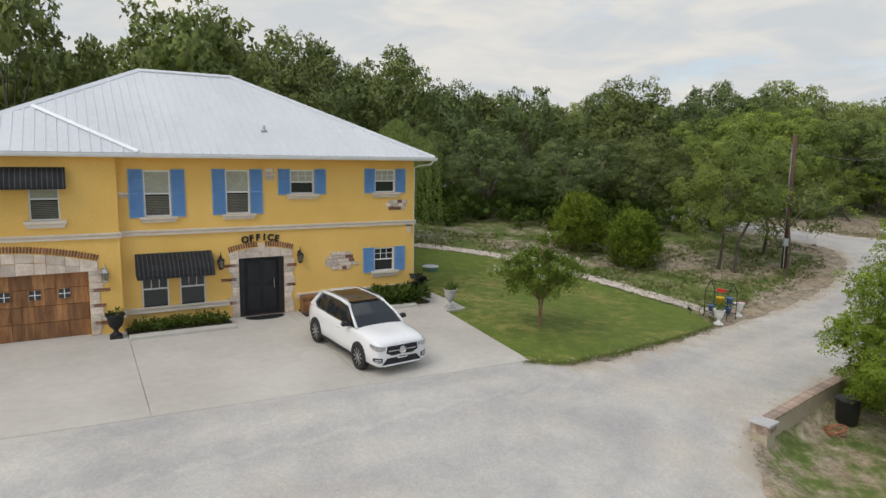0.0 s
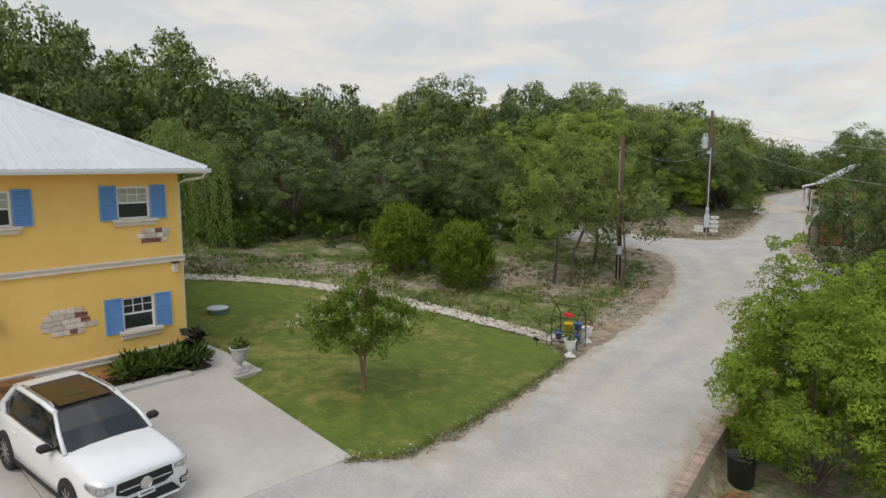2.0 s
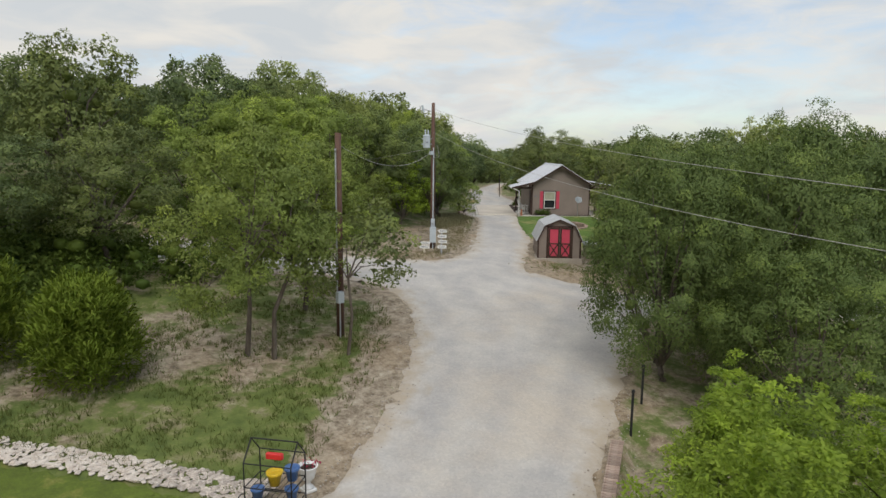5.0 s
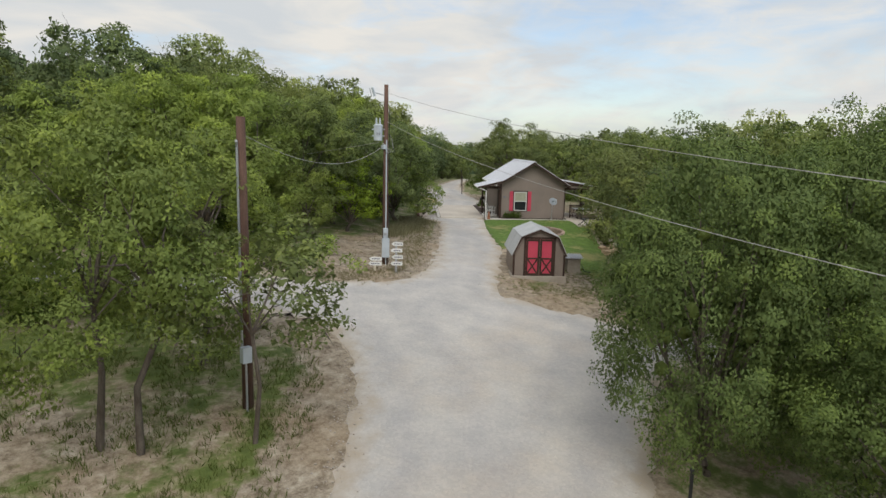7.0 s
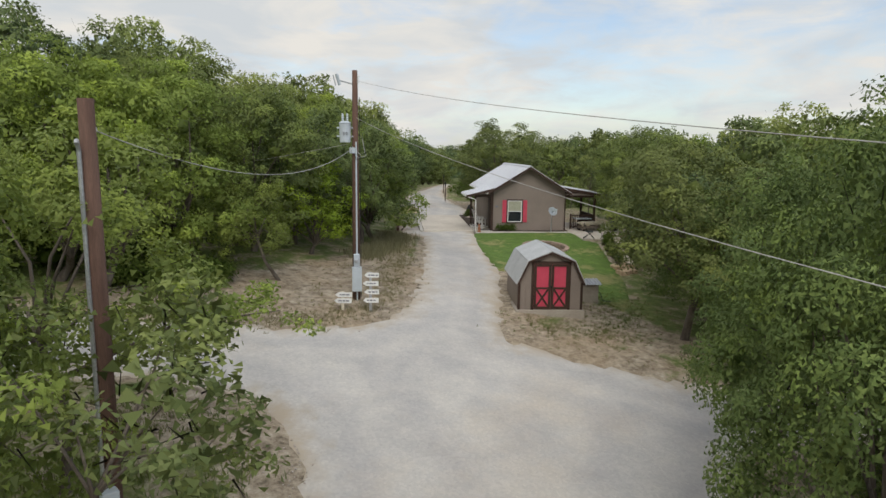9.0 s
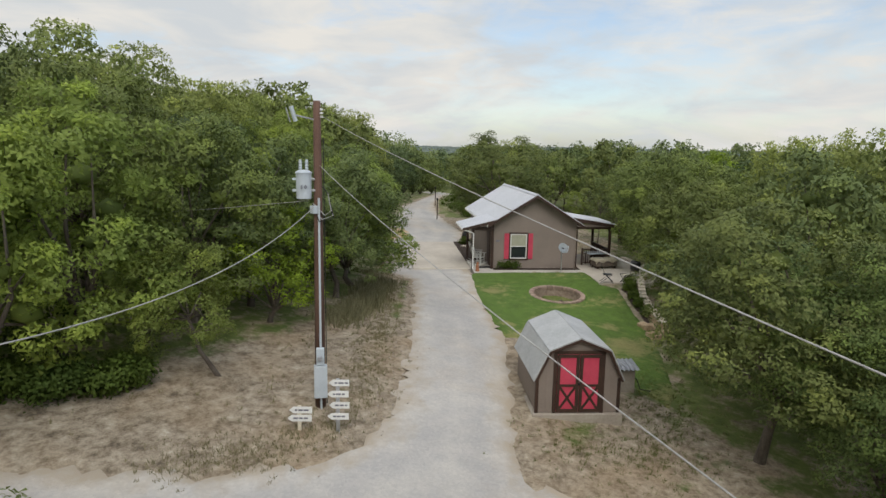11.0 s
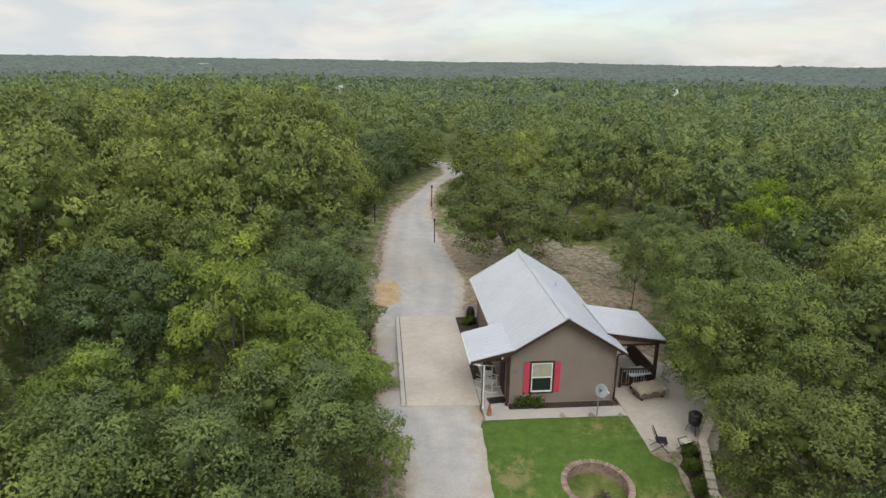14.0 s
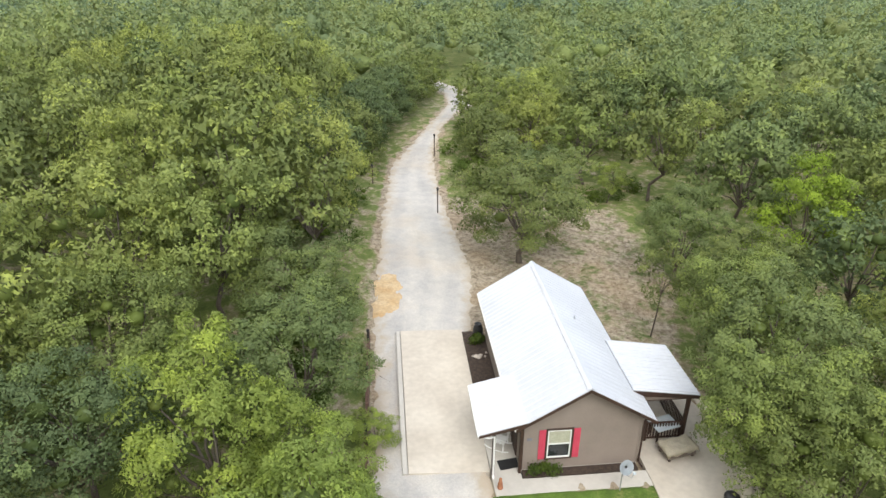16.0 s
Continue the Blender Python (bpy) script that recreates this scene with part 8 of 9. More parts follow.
def oak_meshes(seed, height, radius, lobes, tufts_, leaves, size, mat, low=0.26, squash=0.78, r0=0.15, sides=7, lobe=0.44, tuft=0.135, tall_tips=0.0, width=0.30, ragged=0.0, fork=0.0, skin=0.20, deep=0.05, core=0.32):
    """The trunk and the crown of one broad-leaved tree: limbs carry lobes round a heart, twigs carry tufts of leaves on the lobes."""
    rng = np.random.default_rng(seed)
    heart = np.array([0, 0, height * (low + 0.52) * 0.72])
    half = np.array([radius * 0.66, radius * 0.66, height * (0.93 - low) * 0.5 * 0.74])
    middle = np.array([0, 0, height * (0.93 + low) * 0.5 - 0.1])
    lc, lr = [], []
    for i in range(lobes):
        cz = 0.95 - 1.75 * (i + 0.5) / lobes
        a = i * 2.399 + rng.uniform(-0.35, 0.35)
        ring = math.sqrt(1 - min(0.99, cz * cz)) if cz > 0 else 1.0 - 0.18 * cz * cz
        k = rng.uniform(0.80 - ragged, 1.15 + ragged)
        lc.append(middle + half * np.array([ring * math.cos(a) * k, ring * math.sin(a) * k, cz * rng.uniform(0.9, 1.1)]))
        lr.append(radius * lobe * rng.uniform(0.70 - ragged, 1.15))
    lc, lr = np.array(lc), np.array(lr)
    c, r, ax = [], [], []
    for q, w in zip(lc, lr):
        away = (q - heart) / np.linalg.norm(q - heart)
        for j in range(tufts_):
            d = rng.normal(size=3) + 0.75 * away + np.array([0, 0, 0.35])
            d /= np.linalg.norm(d)
            c.append(q + d * w * (rng.uniform(0.70, 1.0) if rng.random() < 0.72 else rng.uniform(1.0, 1.34)) * np.array([1, 1, squash]))
            r.append(radius * tuft * rng.uniform(0.65, 1.35))
            ax.append(d * 0.6 + np.array([0, 0, 0.55]))
            if tall_tips and d[2] > 0.80:
                for step_ in (0.5, 1.0):
                    c.append(c[-1] + np.array([*rng.normal(size=2) * 0.05, tall_tips * step_ * rng.uniform(0.5, 1.0)]))
                    r.append(r[-1] * 0.62)
                    ax.append(np.array([0, 0, 0.8]))
    c, r, ax = np.array(c), np.array(r), np.array(ax)
    total = len(c) * leaves
    outer, tone = tuft_leaves(rng, c, ax, r, leaves, size, width, heart)
    sets = [outer,
            leaf_cloud(rng, lc, lr * 0.80, squash, int(total * skin / 4), 4, size * 1.25, size * 1.4, heart=heart, slim=True, width=width, outward=0.4),
            leaf_cloud(rng, lc, lr * 0.48, squash, int(total * deep / 2), 2, size * 1.7, size * 2, heart=heart, slim=True, width=0.45, outward=0.2)]
    green = sum(len(q[1]) for q in sets)
    # light-blocking lumps, in the shade-darkened green, fill the lobes
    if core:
        sets.append(light_blockers(rng, lc + (heart - lc) * 0.25, lr * core, squash, 1))
    sets.append(twigs(rng, np.repeat(lc, 14, axis=0), np.repeat(lr, 14)))
    whole = joined(*sets)
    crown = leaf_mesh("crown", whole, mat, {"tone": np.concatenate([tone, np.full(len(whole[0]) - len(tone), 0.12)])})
    crown.materials.append(INNER_SHADE)
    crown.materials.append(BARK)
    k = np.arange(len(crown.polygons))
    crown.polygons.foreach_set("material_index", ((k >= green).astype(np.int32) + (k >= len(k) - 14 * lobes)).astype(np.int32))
    bm = limbs(rng, height, height * max(low + 0.06, fork), [tuple(q) for q in lc], r0, n=sides)
    return mesh_of(bm, BARK, True), crown


def tree(name, meshes, x, y, label, turn=0.0, scale=1.0, tall=1.0, group="", lean=0.0, slant=0.0, category="tree"):
    """Places a tree on the ground; trees of one kind share their meshes."""
    ob = thing(name, pose(x, y, h(x, y) - 0.05, lean, slant, 0) @ pose(0, 0, 0, 0, 0, turn) @ Matrix.Diagonal((scale, scale, scale * tall, 1)), label, category, group)
    for key, me in zip(("trunk", "crown"), meshes):
        p = new(key, me)
        p.parent = ob
    return ob


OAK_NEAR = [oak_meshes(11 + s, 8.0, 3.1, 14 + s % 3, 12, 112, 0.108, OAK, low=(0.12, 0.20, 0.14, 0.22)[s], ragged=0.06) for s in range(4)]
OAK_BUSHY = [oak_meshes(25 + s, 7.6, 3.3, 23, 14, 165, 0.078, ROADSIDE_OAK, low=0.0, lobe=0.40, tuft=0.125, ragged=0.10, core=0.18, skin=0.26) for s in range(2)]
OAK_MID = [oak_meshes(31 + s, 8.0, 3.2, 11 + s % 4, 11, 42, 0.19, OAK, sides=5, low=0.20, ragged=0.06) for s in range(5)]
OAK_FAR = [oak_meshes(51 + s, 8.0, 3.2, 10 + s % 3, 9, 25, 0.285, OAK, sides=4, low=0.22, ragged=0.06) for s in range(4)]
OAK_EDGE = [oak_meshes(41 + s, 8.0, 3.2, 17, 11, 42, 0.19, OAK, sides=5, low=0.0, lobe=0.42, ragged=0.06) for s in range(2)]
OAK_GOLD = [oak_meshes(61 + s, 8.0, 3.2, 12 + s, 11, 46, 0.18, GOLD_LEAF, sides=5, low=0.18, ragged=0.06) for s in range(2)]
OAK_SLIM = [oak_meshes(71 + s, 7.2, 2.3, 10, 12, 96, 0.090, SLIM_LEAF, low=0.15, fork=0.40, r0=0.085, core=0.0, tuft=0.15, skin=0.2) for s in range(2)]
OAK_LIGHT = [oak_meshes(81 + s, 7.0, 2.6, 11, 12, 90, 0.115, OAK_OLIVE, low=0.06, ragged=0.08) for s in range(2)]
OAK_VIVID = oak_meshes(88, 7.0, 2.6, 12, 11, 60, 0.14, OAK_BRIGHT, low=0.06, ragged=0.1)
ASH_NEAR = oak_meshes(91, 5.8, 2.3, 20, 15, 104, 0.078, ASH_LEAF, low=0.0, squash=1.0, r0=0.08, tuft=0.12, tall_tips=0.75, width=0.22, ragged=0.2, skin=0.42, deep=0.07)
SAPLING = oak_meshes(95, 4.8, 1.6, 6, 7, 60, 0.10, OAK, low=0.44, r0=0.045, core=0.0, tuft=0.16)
WOODS = "oaks of the surrounding woods"

# trees that stand out singly
NEAR_TREES = [  # x, y, kind, turn, scale, tall
    (15.0, 36.5, OAK_SLIM[0], 40, 1.0, 1.17), (15.65, 35.9, OAK_SLIM[1], 200, 0.98, 1.16),
    (25.4, 27.8, OAK_BUSHY[0], 30, 0.78, 1.42), (30.7, 29.0, OAK_BUSHY[1], 130, 0.9, 1.25), (28.6, 26.2, OAK_BUSHY[1], 40, 0.85, 1.4), (32.5, 26.5, OAK_BUSHY[0], 80, 1.0, 1.28), (25.0, 23.4, OAK_BUSHY[0], 220, 0.75, 1.1),
    (37.1, 36.2, OAK_NEAR[3], 10, 0.98, 0.92), (37.6, 33.2, OAK_BUSHY[0], 70, 0.95, 0.95), (41.0, 36.6, OAK_BUSHY[1], 250, 0.85, 0.9), (43.5, 38.8, OAK_NEAR[1], 60, 0.9, 0.9),
    (47.6, 41.9, OAK_NEAR[2], 160, 1.0, 0.90), (52.2, 44.5, OAK_NEAR[3], 300, 0.93, 0.95), (53.3, 46.9, OAK_NEAR[2], 200, 0.95, 1.0), (57.2, 48.3, OAK_NEAR[1], 95, 1.05, 0.98),
    (60.6, 50.9, OAK_NEAR[1], 200, 0.98, 0.96), (65.5, 52.5, OAK_NEAR[2], 20, 0.9, 0.9),
    (62.4, 66.0, OAK_NEAR[0], 140, 1.38, 0.86), (67.5, 69.0, OAK_NEAR[1], 75, 0.95, 0.9), (60.6, 55.4, SAPLING, 0, 0.95, 1.3),
    (68.3, 57.7, OAK_NEAR[0], 80, 0.92, 0.95), (77.0, 68.1, OAK_SLIM[1], 200, 0.62, 0.95),
    (35.6, 52.9, OAK_NEAR[0], 330, 0.9, 0.95), (31.5, 52.6, OAK_NEAR[2], 180, 0.95, 0.95), (37.7, 54.6, OAK_LIGHT[1], 15, 0.98, 1.0),
    (24.6, 50.4, OAK_LIGHT[0], 40, 1.22, 0.98), (28.9, 51.6, OAK_NEAR[0], 310, 0.95, 1.0), (26.6, 54.8, OAK_NEAR[3], 190, 1.0, 1.02), (21.2, 50.2, OAK_LIGHT[1], 230, 1.1, 1.05), (18.8, 51.4, OAK_LIGHT[1], 20, 1.1, 1.0), (22.0, 48.6, OAK_LIGHT[0], 70, 1.12, 1.05),
    (36.8, 65.9, OAK_NEAR[1], 50, 1.0, 1.0), (34.4, 62.0, OAK_NEAR[3], 150, 0.9, 1.0), (37.3, 59.8, OAK_LIGHT[0], 10, 1.12, 1.12), (42.5, 62.5, OAK_NEAR[2], 260, 1.0, 0.95), (46.4, 67.6, OAK_NEAR[0], 150, 0.95, 0.95), (13.0, 45.6, OAK_NEAR[3], 290, 0.9, 0.9),
    (65.0, 87.4, OAK_EDGE[0], 20, 0.9, 1.0), (68.7, 90.5, OAK_EDGE[1], 80, 0.9, 1.05), (72.8, 93.5, OAK_EDGE[0], 140, 0.92, 1.0), (77.1, 96.4, OAK_EDGE[1], 200, 0.9, 1.0), (81.6, 99.6, OAK_EDGE[0], 260, 0.95, 0.95), (86.4, 103.0, OAK_EDGE[1], 310, 0.95, 0.95), (76.2, 81.0, OAK_EDGE[1], 30, 0.8, 0.95), (81.2, 85.2, OAK_EDGE[0], 90, 0.85, 0.92), (91.0, 106.4, OAK_EDGE[0], 60, 0.9, 0.95), (96.6, 109.5, OAK_EDGE[1], 10, 0.9, 0.95),
    (8.0, 45.5, OAK_NEAR[1], 45, 0.95, 0.88), (2.5, 46.8, OAK_NEAR[2], 120, 0.95, 0.92), (-3.5, 47.6, OAK_NEAR[0], 200, 1.0, 0.92),
]
for x, y, meshes, turn, s, tall in NEAR_TREES:
    tree("oak_tree", meshes, x, y, "green post oak with a rough grey-brown trunk", turn, s, tall, WOODS)
tree("young_oak", OAK_VIVID, 31.3, 50.9, "bright green sapling thicket behind the power pole", 10, 0.72, 0.88, WOODS)
for x, y, k, s, tall in ((39.8, 57.6, 1, 0.85, 0.95), (31.8, 57.3, 0, 0.8, 1.1), (44.2, 59.6, 0, 0.42, 0.6)):
    tree("oak_tree", OAK_LIGHT[k], x, y, "yellow-green young oak at the edge of the woods", 70 * k + 9 * x, s, tall, WOODS)
tree("young_oak", OAK_VIVID, 74.4, 52.6, "vivid yellow-green young tree among darker oaks", 40, 1.15, 1.1, WOODS)
tree("leaning_oak", OAK_SLIM[0], 27.77, 47.58, "small oak with a slanting bare trunk over sandy ground", 120, 0.8, 0.85, lean=-24, slant=-24)
tree("young_ash", ASH_NEAR, 14.6, 18.75, "bright green bushy young tree behind the low wall", 0, 1.10, 0.90)
tree("young_ash", ASH_NEAR, 17.8, 20.9, "bright green bushy young tree behind the low wall", 140, 1.0, 0.78)


def low_branch(parent, reach):
    """A long low limb that hangs out over the road, with sparse tufts of leaves at its end."""
    rng_ = np.random.default_rng(97)
    root = np.array([0.0, 0.0, 2.1])
    tip = np.array(reach)
    bm = bmesh.new()
    tube(bm, [tuple(root), tuple(root + (tip - root) * 0.5 + np.array([0, 0, 0.35])), tuple(tip)], [0.05, 0.032, 0.012], 6)
    part("branch", bm, BARK, parent)
    t = rng_.uniform(0.42, 1.0, 46)
    c = root + (tip - root) * t[:, None] + np.array([0, 0, 0.35]) * (np.sin(np.pi * t))[:, None] + rng_.normal(size=(46, 3)) * np.array([0.34, 0.34, 0.22])
    ax = np.tile(np.array([0.0, 0.0, 0.6]), (46, 1)) + rng_.normal(size=(46, 3)) * 0.2
    leaves, tone = tuft_leaves(rng_, c, ax, rng_.uniform(0.14, 0.26, 46), 46, 0.10)
    p = new("leaves", leaf_mesh("leaves", leaves, OAK_OLIVE, {"tone": tone}))
    p.parent = parent


low_branch(tree("oak_tree", OAK_SLIM[0], 18.3, 38.9, "green post oak with a low limb over the road", 0, 1.12, 0.9, WOODS), (3.35, -0.95, 2.9))
tree("oak_sapling", SAPLING, 17.75, 34.75, "slender oak sapling on bare sandy ground", 0, 1.28, 0.92)

# the woods behind them
rng = np.random.default_rng(7)
taken = [(q[0], q[1]) for q in NEAR_TREES] + [(18.3, 38.9), (31.6, 50.4), (74.4, 52.6), (39.8, 57.6), (31.8, 57.3), (44.5, 58.9), (27.8, 47.6), (14.7, 18.5), (17.8, 20.9), (-2.7, 37.6)]
spots = []
gx, gy = np.meshgrid(np.arange(-44, 150, 4.9), np.arange(-6, 150, 4.9))
for x, y in np.stack([gx.ravel(), gy.ravel()], 1) + rng.uniform(-2.0, 2.0, (gx.size, 2)):
    spots.append((x, y))
sp = np.array(spots)
clear = np.maximum.reduce([inside(ROAD, sp[:, 0], sp[:, 1]) + 3.0, inside(MEADOW, sp[:, 0], sp[:, 1]) + 2.5, inside(COMPOUND, sp[:, 0], sp[:, 1]) + 3.0, inside(SANDY, sp[:, 0], sp[:, 1]) + 2.5])
loc = np.array([OFFICE.inverted() @ Vector((x, y, 0)) for x, y in sp])
clear = np.maximum(clear, np.where((loc[:, 0] > -30) & (loc[:, 0] < 6) & (loc[:, 1] > -22) & (loc[:, 1] < 16), 1.0, -1.0))
bearing = np.degrees(np.arctan2(sp[:, 1] - 20, sp[:, 0] - 8))
seen_by = ((bearing > 3) & (bearing < 112)) | ((sp[:, 1] > 38) & (sp[:, 0] < 10))
dist = np.min([np.hypot(sp[:, 0] - ex, sp[:, 1] - ey) for ex, ey in ((3, 4), (7, 17), (13, 24), (20, 32), (31, 42))], axis=0)
order = np.argsort(dist)


def canopy_top(x, y):
    """How high the tops of the woods reach: rising away from the road on its uphill side."""
    away, up_road = -0.724 * (x - 35) + 0.69 * (y - 48), 0.69 * (x - 35) + 0.724 * (y - 48)
    rise_ = min(max(up_road, 0), 30)
    west = float(step(9, 2, x)) * 1.7 + float(step(-8, -20, x)) * 2.2
    return 7.55 + (min(3.6 + west + 0.03 * rise_, 0.25 * away) + 0.05 * rise_ if away > 0 else 0.0)


count = 0
leftover = []
for i in order:
    x, y = sp[i]
    if math.hypot((x - 126) / 11, (y - 109.5) / 6) < 1.1:
        continue
    if clear[i] > 0 or not seen_by[i] or min(math.hypot(x - a, y - b) for a, b in taken) < 3.6:
        continue
    taken.append((x, y))
    if count < 245:
        kinds = OAK_NEAR if dist[i] < 16 else OAK_MID if dist[i] < 34 else OAK_FAR
        grown = (canopy_top(x, y) - h(x, y)) / 8.0 * (rng.uniform(0.84, 1.10) if dist[i] < 34 else rng.uniform(0.86, 1.12))
        if x > -5:
            grown = min(grown, (12.4 - h(x, y)) / 8.0)
        wide = grown ** 0.5 * rng.uniform(0.76, 1.02)
        golden = 0.69 * (x - 35) + 0.724 * (y - 48) > 4 and rng.random() < 0.36
        if golden:
            kinds = OAK_GOLD
        tree("oak_tree", kinds[int(rng.integers(len(kinds)))], x, y, "yellow-green post oak crowded among darker ones" if golden else "green post oak crowded among its neighbours", rng.uniform(0, 360), wide, grown / wide, WOODS)
        count += 1
    elif dist[i] < 135:
        leftover.append((x, y))


def far_woods():
    """Crowns too many and too far to count, out to where the land fades into a canopy."""
    rng_ = np.random.default_rng(17)
    spots_ = list(leftover)
    for ring0, ring1, gap in ((95, 190, 6.4), (190, 330, 8.0), (330, 560, 11.5), (560, 1100, 20.0)):
        r = ring0
        while r < ring1:
            turn_ = 140 if ring0 < 190 else 96
            n = int(radians(turn_) * r / gap)
            for k in range(n):
                a = radians(2 + turn_ * (k + rng_.random()) / n)
                q = r + rng_.uniform(-0.9, 0.9) * gap
                spots_.append((38 + q * math.cos(a), 48 + q * math.sin(a)))
            r += gap
    pts = np.array(spots_)
    glade = np.hypot((pts[:, 0] - 126) / 11, (pts[:, 1] - 109.5) / 6) > 1
    pts = pts[(inside(ROAD, pts[:, 0], pts[:, 1]) < -3) & glade]
    zs = land(pts[:, 0], pts[:, 1])
    sets, tints, near_sets, near_tints = [], [], [], []
    for (x, y), z in zip(pts, zs):
        d = math.hypot(x - 33, y - 46)
        n, size = (15, 0.50) if d < 150 else (9, 0.78) if d < 260 else (7, 1.2) if d < 560 else (4, 2.6)
        wide = 1.0 if d < 330 else 1.4 if d < 560 else 2.3
        R = (1.9 + 2.2 * rng_.random() ** 1.4) * wide
        H = (canopy_top(x, y) - z) * rng_.uniform(0.78, 1.05) if d < 120 else rng_.uniform(5.0, 10.0)
        k = 11 if d < 260 else 6
        a = np.arange(k) * 2.399 + rng_.uniform(0, 6)
        rr = R * 0.86 * np.sqrt((np.arange(k) + 0.3) / k)
        c = np.stack([rr * np.cos(a), rr * np.sin(a), H * (0.88 - 0.46 * (rr / R) ** 2) + rng_.uniform(-0.45, 0.35, k)], 1)
        rad = np.full(k, R * 0.30) * rng_.uniform(0.75, 1.2, k)
        ax = np.stack([c[:, 0] / R, c[:, 1] / R, np.full(k, 0.8)], 1) * 0.8
        tufted, _ = tuft_leaves(rng_, c, ax, rad, n, size, 0.32, np.array([0, 0, H * 0.4]))
        one = joined(tufted, leaf_cloud(rng_, c * np.array([0.8, 0.8, 0.86]), rad, 0.75, n, 3, size * 1.3, size, 0.3, heart=np.array([0, 0, H * 0.4]), slim=True, width=0.4, outward=0.2),
                     light_blockers(rng_, np.array([[0, 0, H * 0.55]]), np.array([R * 0.60]), H * 0.26 / R, 1))
        (near_sets if d < 170 else sets).append((one[0] + np.array([x, y, z]), one[1], one[2]))
        (near_tints if d < 170 else tints).append(np.full(len(one[0]), rng_.random()))
    ob = new("woods", leaf_mesh("woods", joined(*near_sets), HAZED_OAK, {"tint": np.concatenate(near_tints)}))
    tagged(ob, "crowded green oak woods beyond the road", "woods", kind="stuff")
    ob = new("far_woods", leaf_mesh("far_woods", joined(*sets), HAZED_FARLEAF, {"tint": np.concatenate(tints)}))
    tagged(ob, "unbroken green oak woods stretching over the valley", "woods", kind="stuff")
    # the canopy of the far hills
    rr = np.geomspace(900, 4300, 110)
    aa = np.radians(np.linspace(-8, 104, 420))
    A, R_ = np.meshgrid(aa, rr)
    X, Y = 38 + R_ * np.cos(A), 48 + R_ * np.sin(A)
    bump = np.abs(rng_.normal(size=X.shape)) * np.clip(R_ / 900, 0.8, 3.0) + 2.0 * wobble(X, Y, 0.03, 2) + 1.5 * wobble(X, Y, 0.011, 5)
    Z = land(X, Y) + 5.0 + bump - 7 * step(1050, 900, R_)
    ny, nx = X.shape
    i = np.arange(nx * ny).reshape(ny, nx)
    faces = np.stack([i[:-1, :-1], i[:-1, 1:], i[1:, 1:], i[1:, :-1]], -1).reshape(-1, 4)
    ob = new("distant_canopy", array_mesh("distant_canopy", np.stack([X, Y, Z], -1).reshape(-1, 3), faces, HAZED_CANOPY, False))
    tagged(ob, "hazy wooded hills on the far side of the valley", "woods", kind="stuff")


far_woods()


def far_house(name, x, y, z, w, d, tall, turn, wall_mat, roof_mat, label, rows):
    """A house or barn far off in the woods: walls, gable roof, rows of windows."""
    t = thing(name, pose(x, y, z, 0, 0, turn), label, "house")
    part("wall", bx(-w / 2, w / 2, -d / 2, d / 2, -6, tall), wall_mat, t)
    for s in (-1, 1):
        bm = bmesh.new()
        prism(bm, [(-w / 2 - 0.4, s * (d / 2 + 0.5), tall - 0.1), (w / 2 + 0.4, s * (d / 2 + 0.5), tall - 0.1), (w / 2 + 0.4, 0, tall + d * 0.27), (-w / 2 - 0.4, 0, tall + d * 0.27)], (0, 0, 0.15))
        bmesh.ops.recalc_face_normals(bm, faces=bm.faces)
        part("roof", bm, roof_mat, t)
    for s in (-1, 1):
        part("gable", prism(bmesh.new(), [(s * (w / 2 - 0.1), -d / 2, tall), (s * (w / 2 - 0.1), d / 2, tall), (s * (w / 2 - 0.1), 0, tall + d * 0.26)], (-s * 0.1, 0, 0)), wall_mat, t)
    for r in range(rows):
        for k in range(4):
            x0 = -w / 2 + w * (k + 0.25) / 4
            part("window", bx(x0, x0 + w / 9, -d / 2 - 0.04, -d / 2 + 0.02, tall - 2.4 - 3.0 * r, tall - 0.9 - 3.0 * r), GLASS, t)
    return t


far_house("far_house", 213.0, 502.0, -19.2, 8.5, 8.0, 7.5, -20, WHITE, ROOFING_GREY, "white two-storey house far off among the trees", 2)
for x, y, w, turn in ((820, 1818, 24, 10), (803, 1618, 26, -15), (737, 365, 13, 60), (459, 612, 11, 30)):
    far_house("far_barn", x, y, h(x, y) + 1.9, w, 9.0, 3.4, turn, WHITE, ROOFING_WHITE, "pale metal-roofed barn far off in the valley", 0)


# ---------------------------------------------------------------- single shrubs and garden plants
def clump_plant(name, x, y, z, mat, label, category, seed, centres, radii, sprigs, per, size, spread=0.15, squash=0.9, group="", m=None, **kw):
    """A plant without a visible trunk: stems and a mass of leaves."""
    rng_ = np.random.default_rng(seed)
    t = thing(name, m or pose(x, y, z), label, category, group)
    c = np.array(centres, float)
    v, f, nn = leaf_cloud(rng_, c, np.array(radii, float), squash, sprigs, per, size, spread, **kw)
    v[:, 2] = np.maximum(v[:, 2], -0.03)
    p = new("foliage", leaf_mesh("foliage", (v, f, nn), mat))
    p.parent = t
    bm = bmesh.new()
    for q in c[:: max(1, len(c) // 6)]:
        tube(bm, [(0, 0, -0.1), (q[0] * 0.5, q[1] * 0.5, q[2] * 0.6), tuple(q)], [0.03, 0.02, 0.008], 5, caps=False)
    part("stems", bm, BARK, t)
    return t


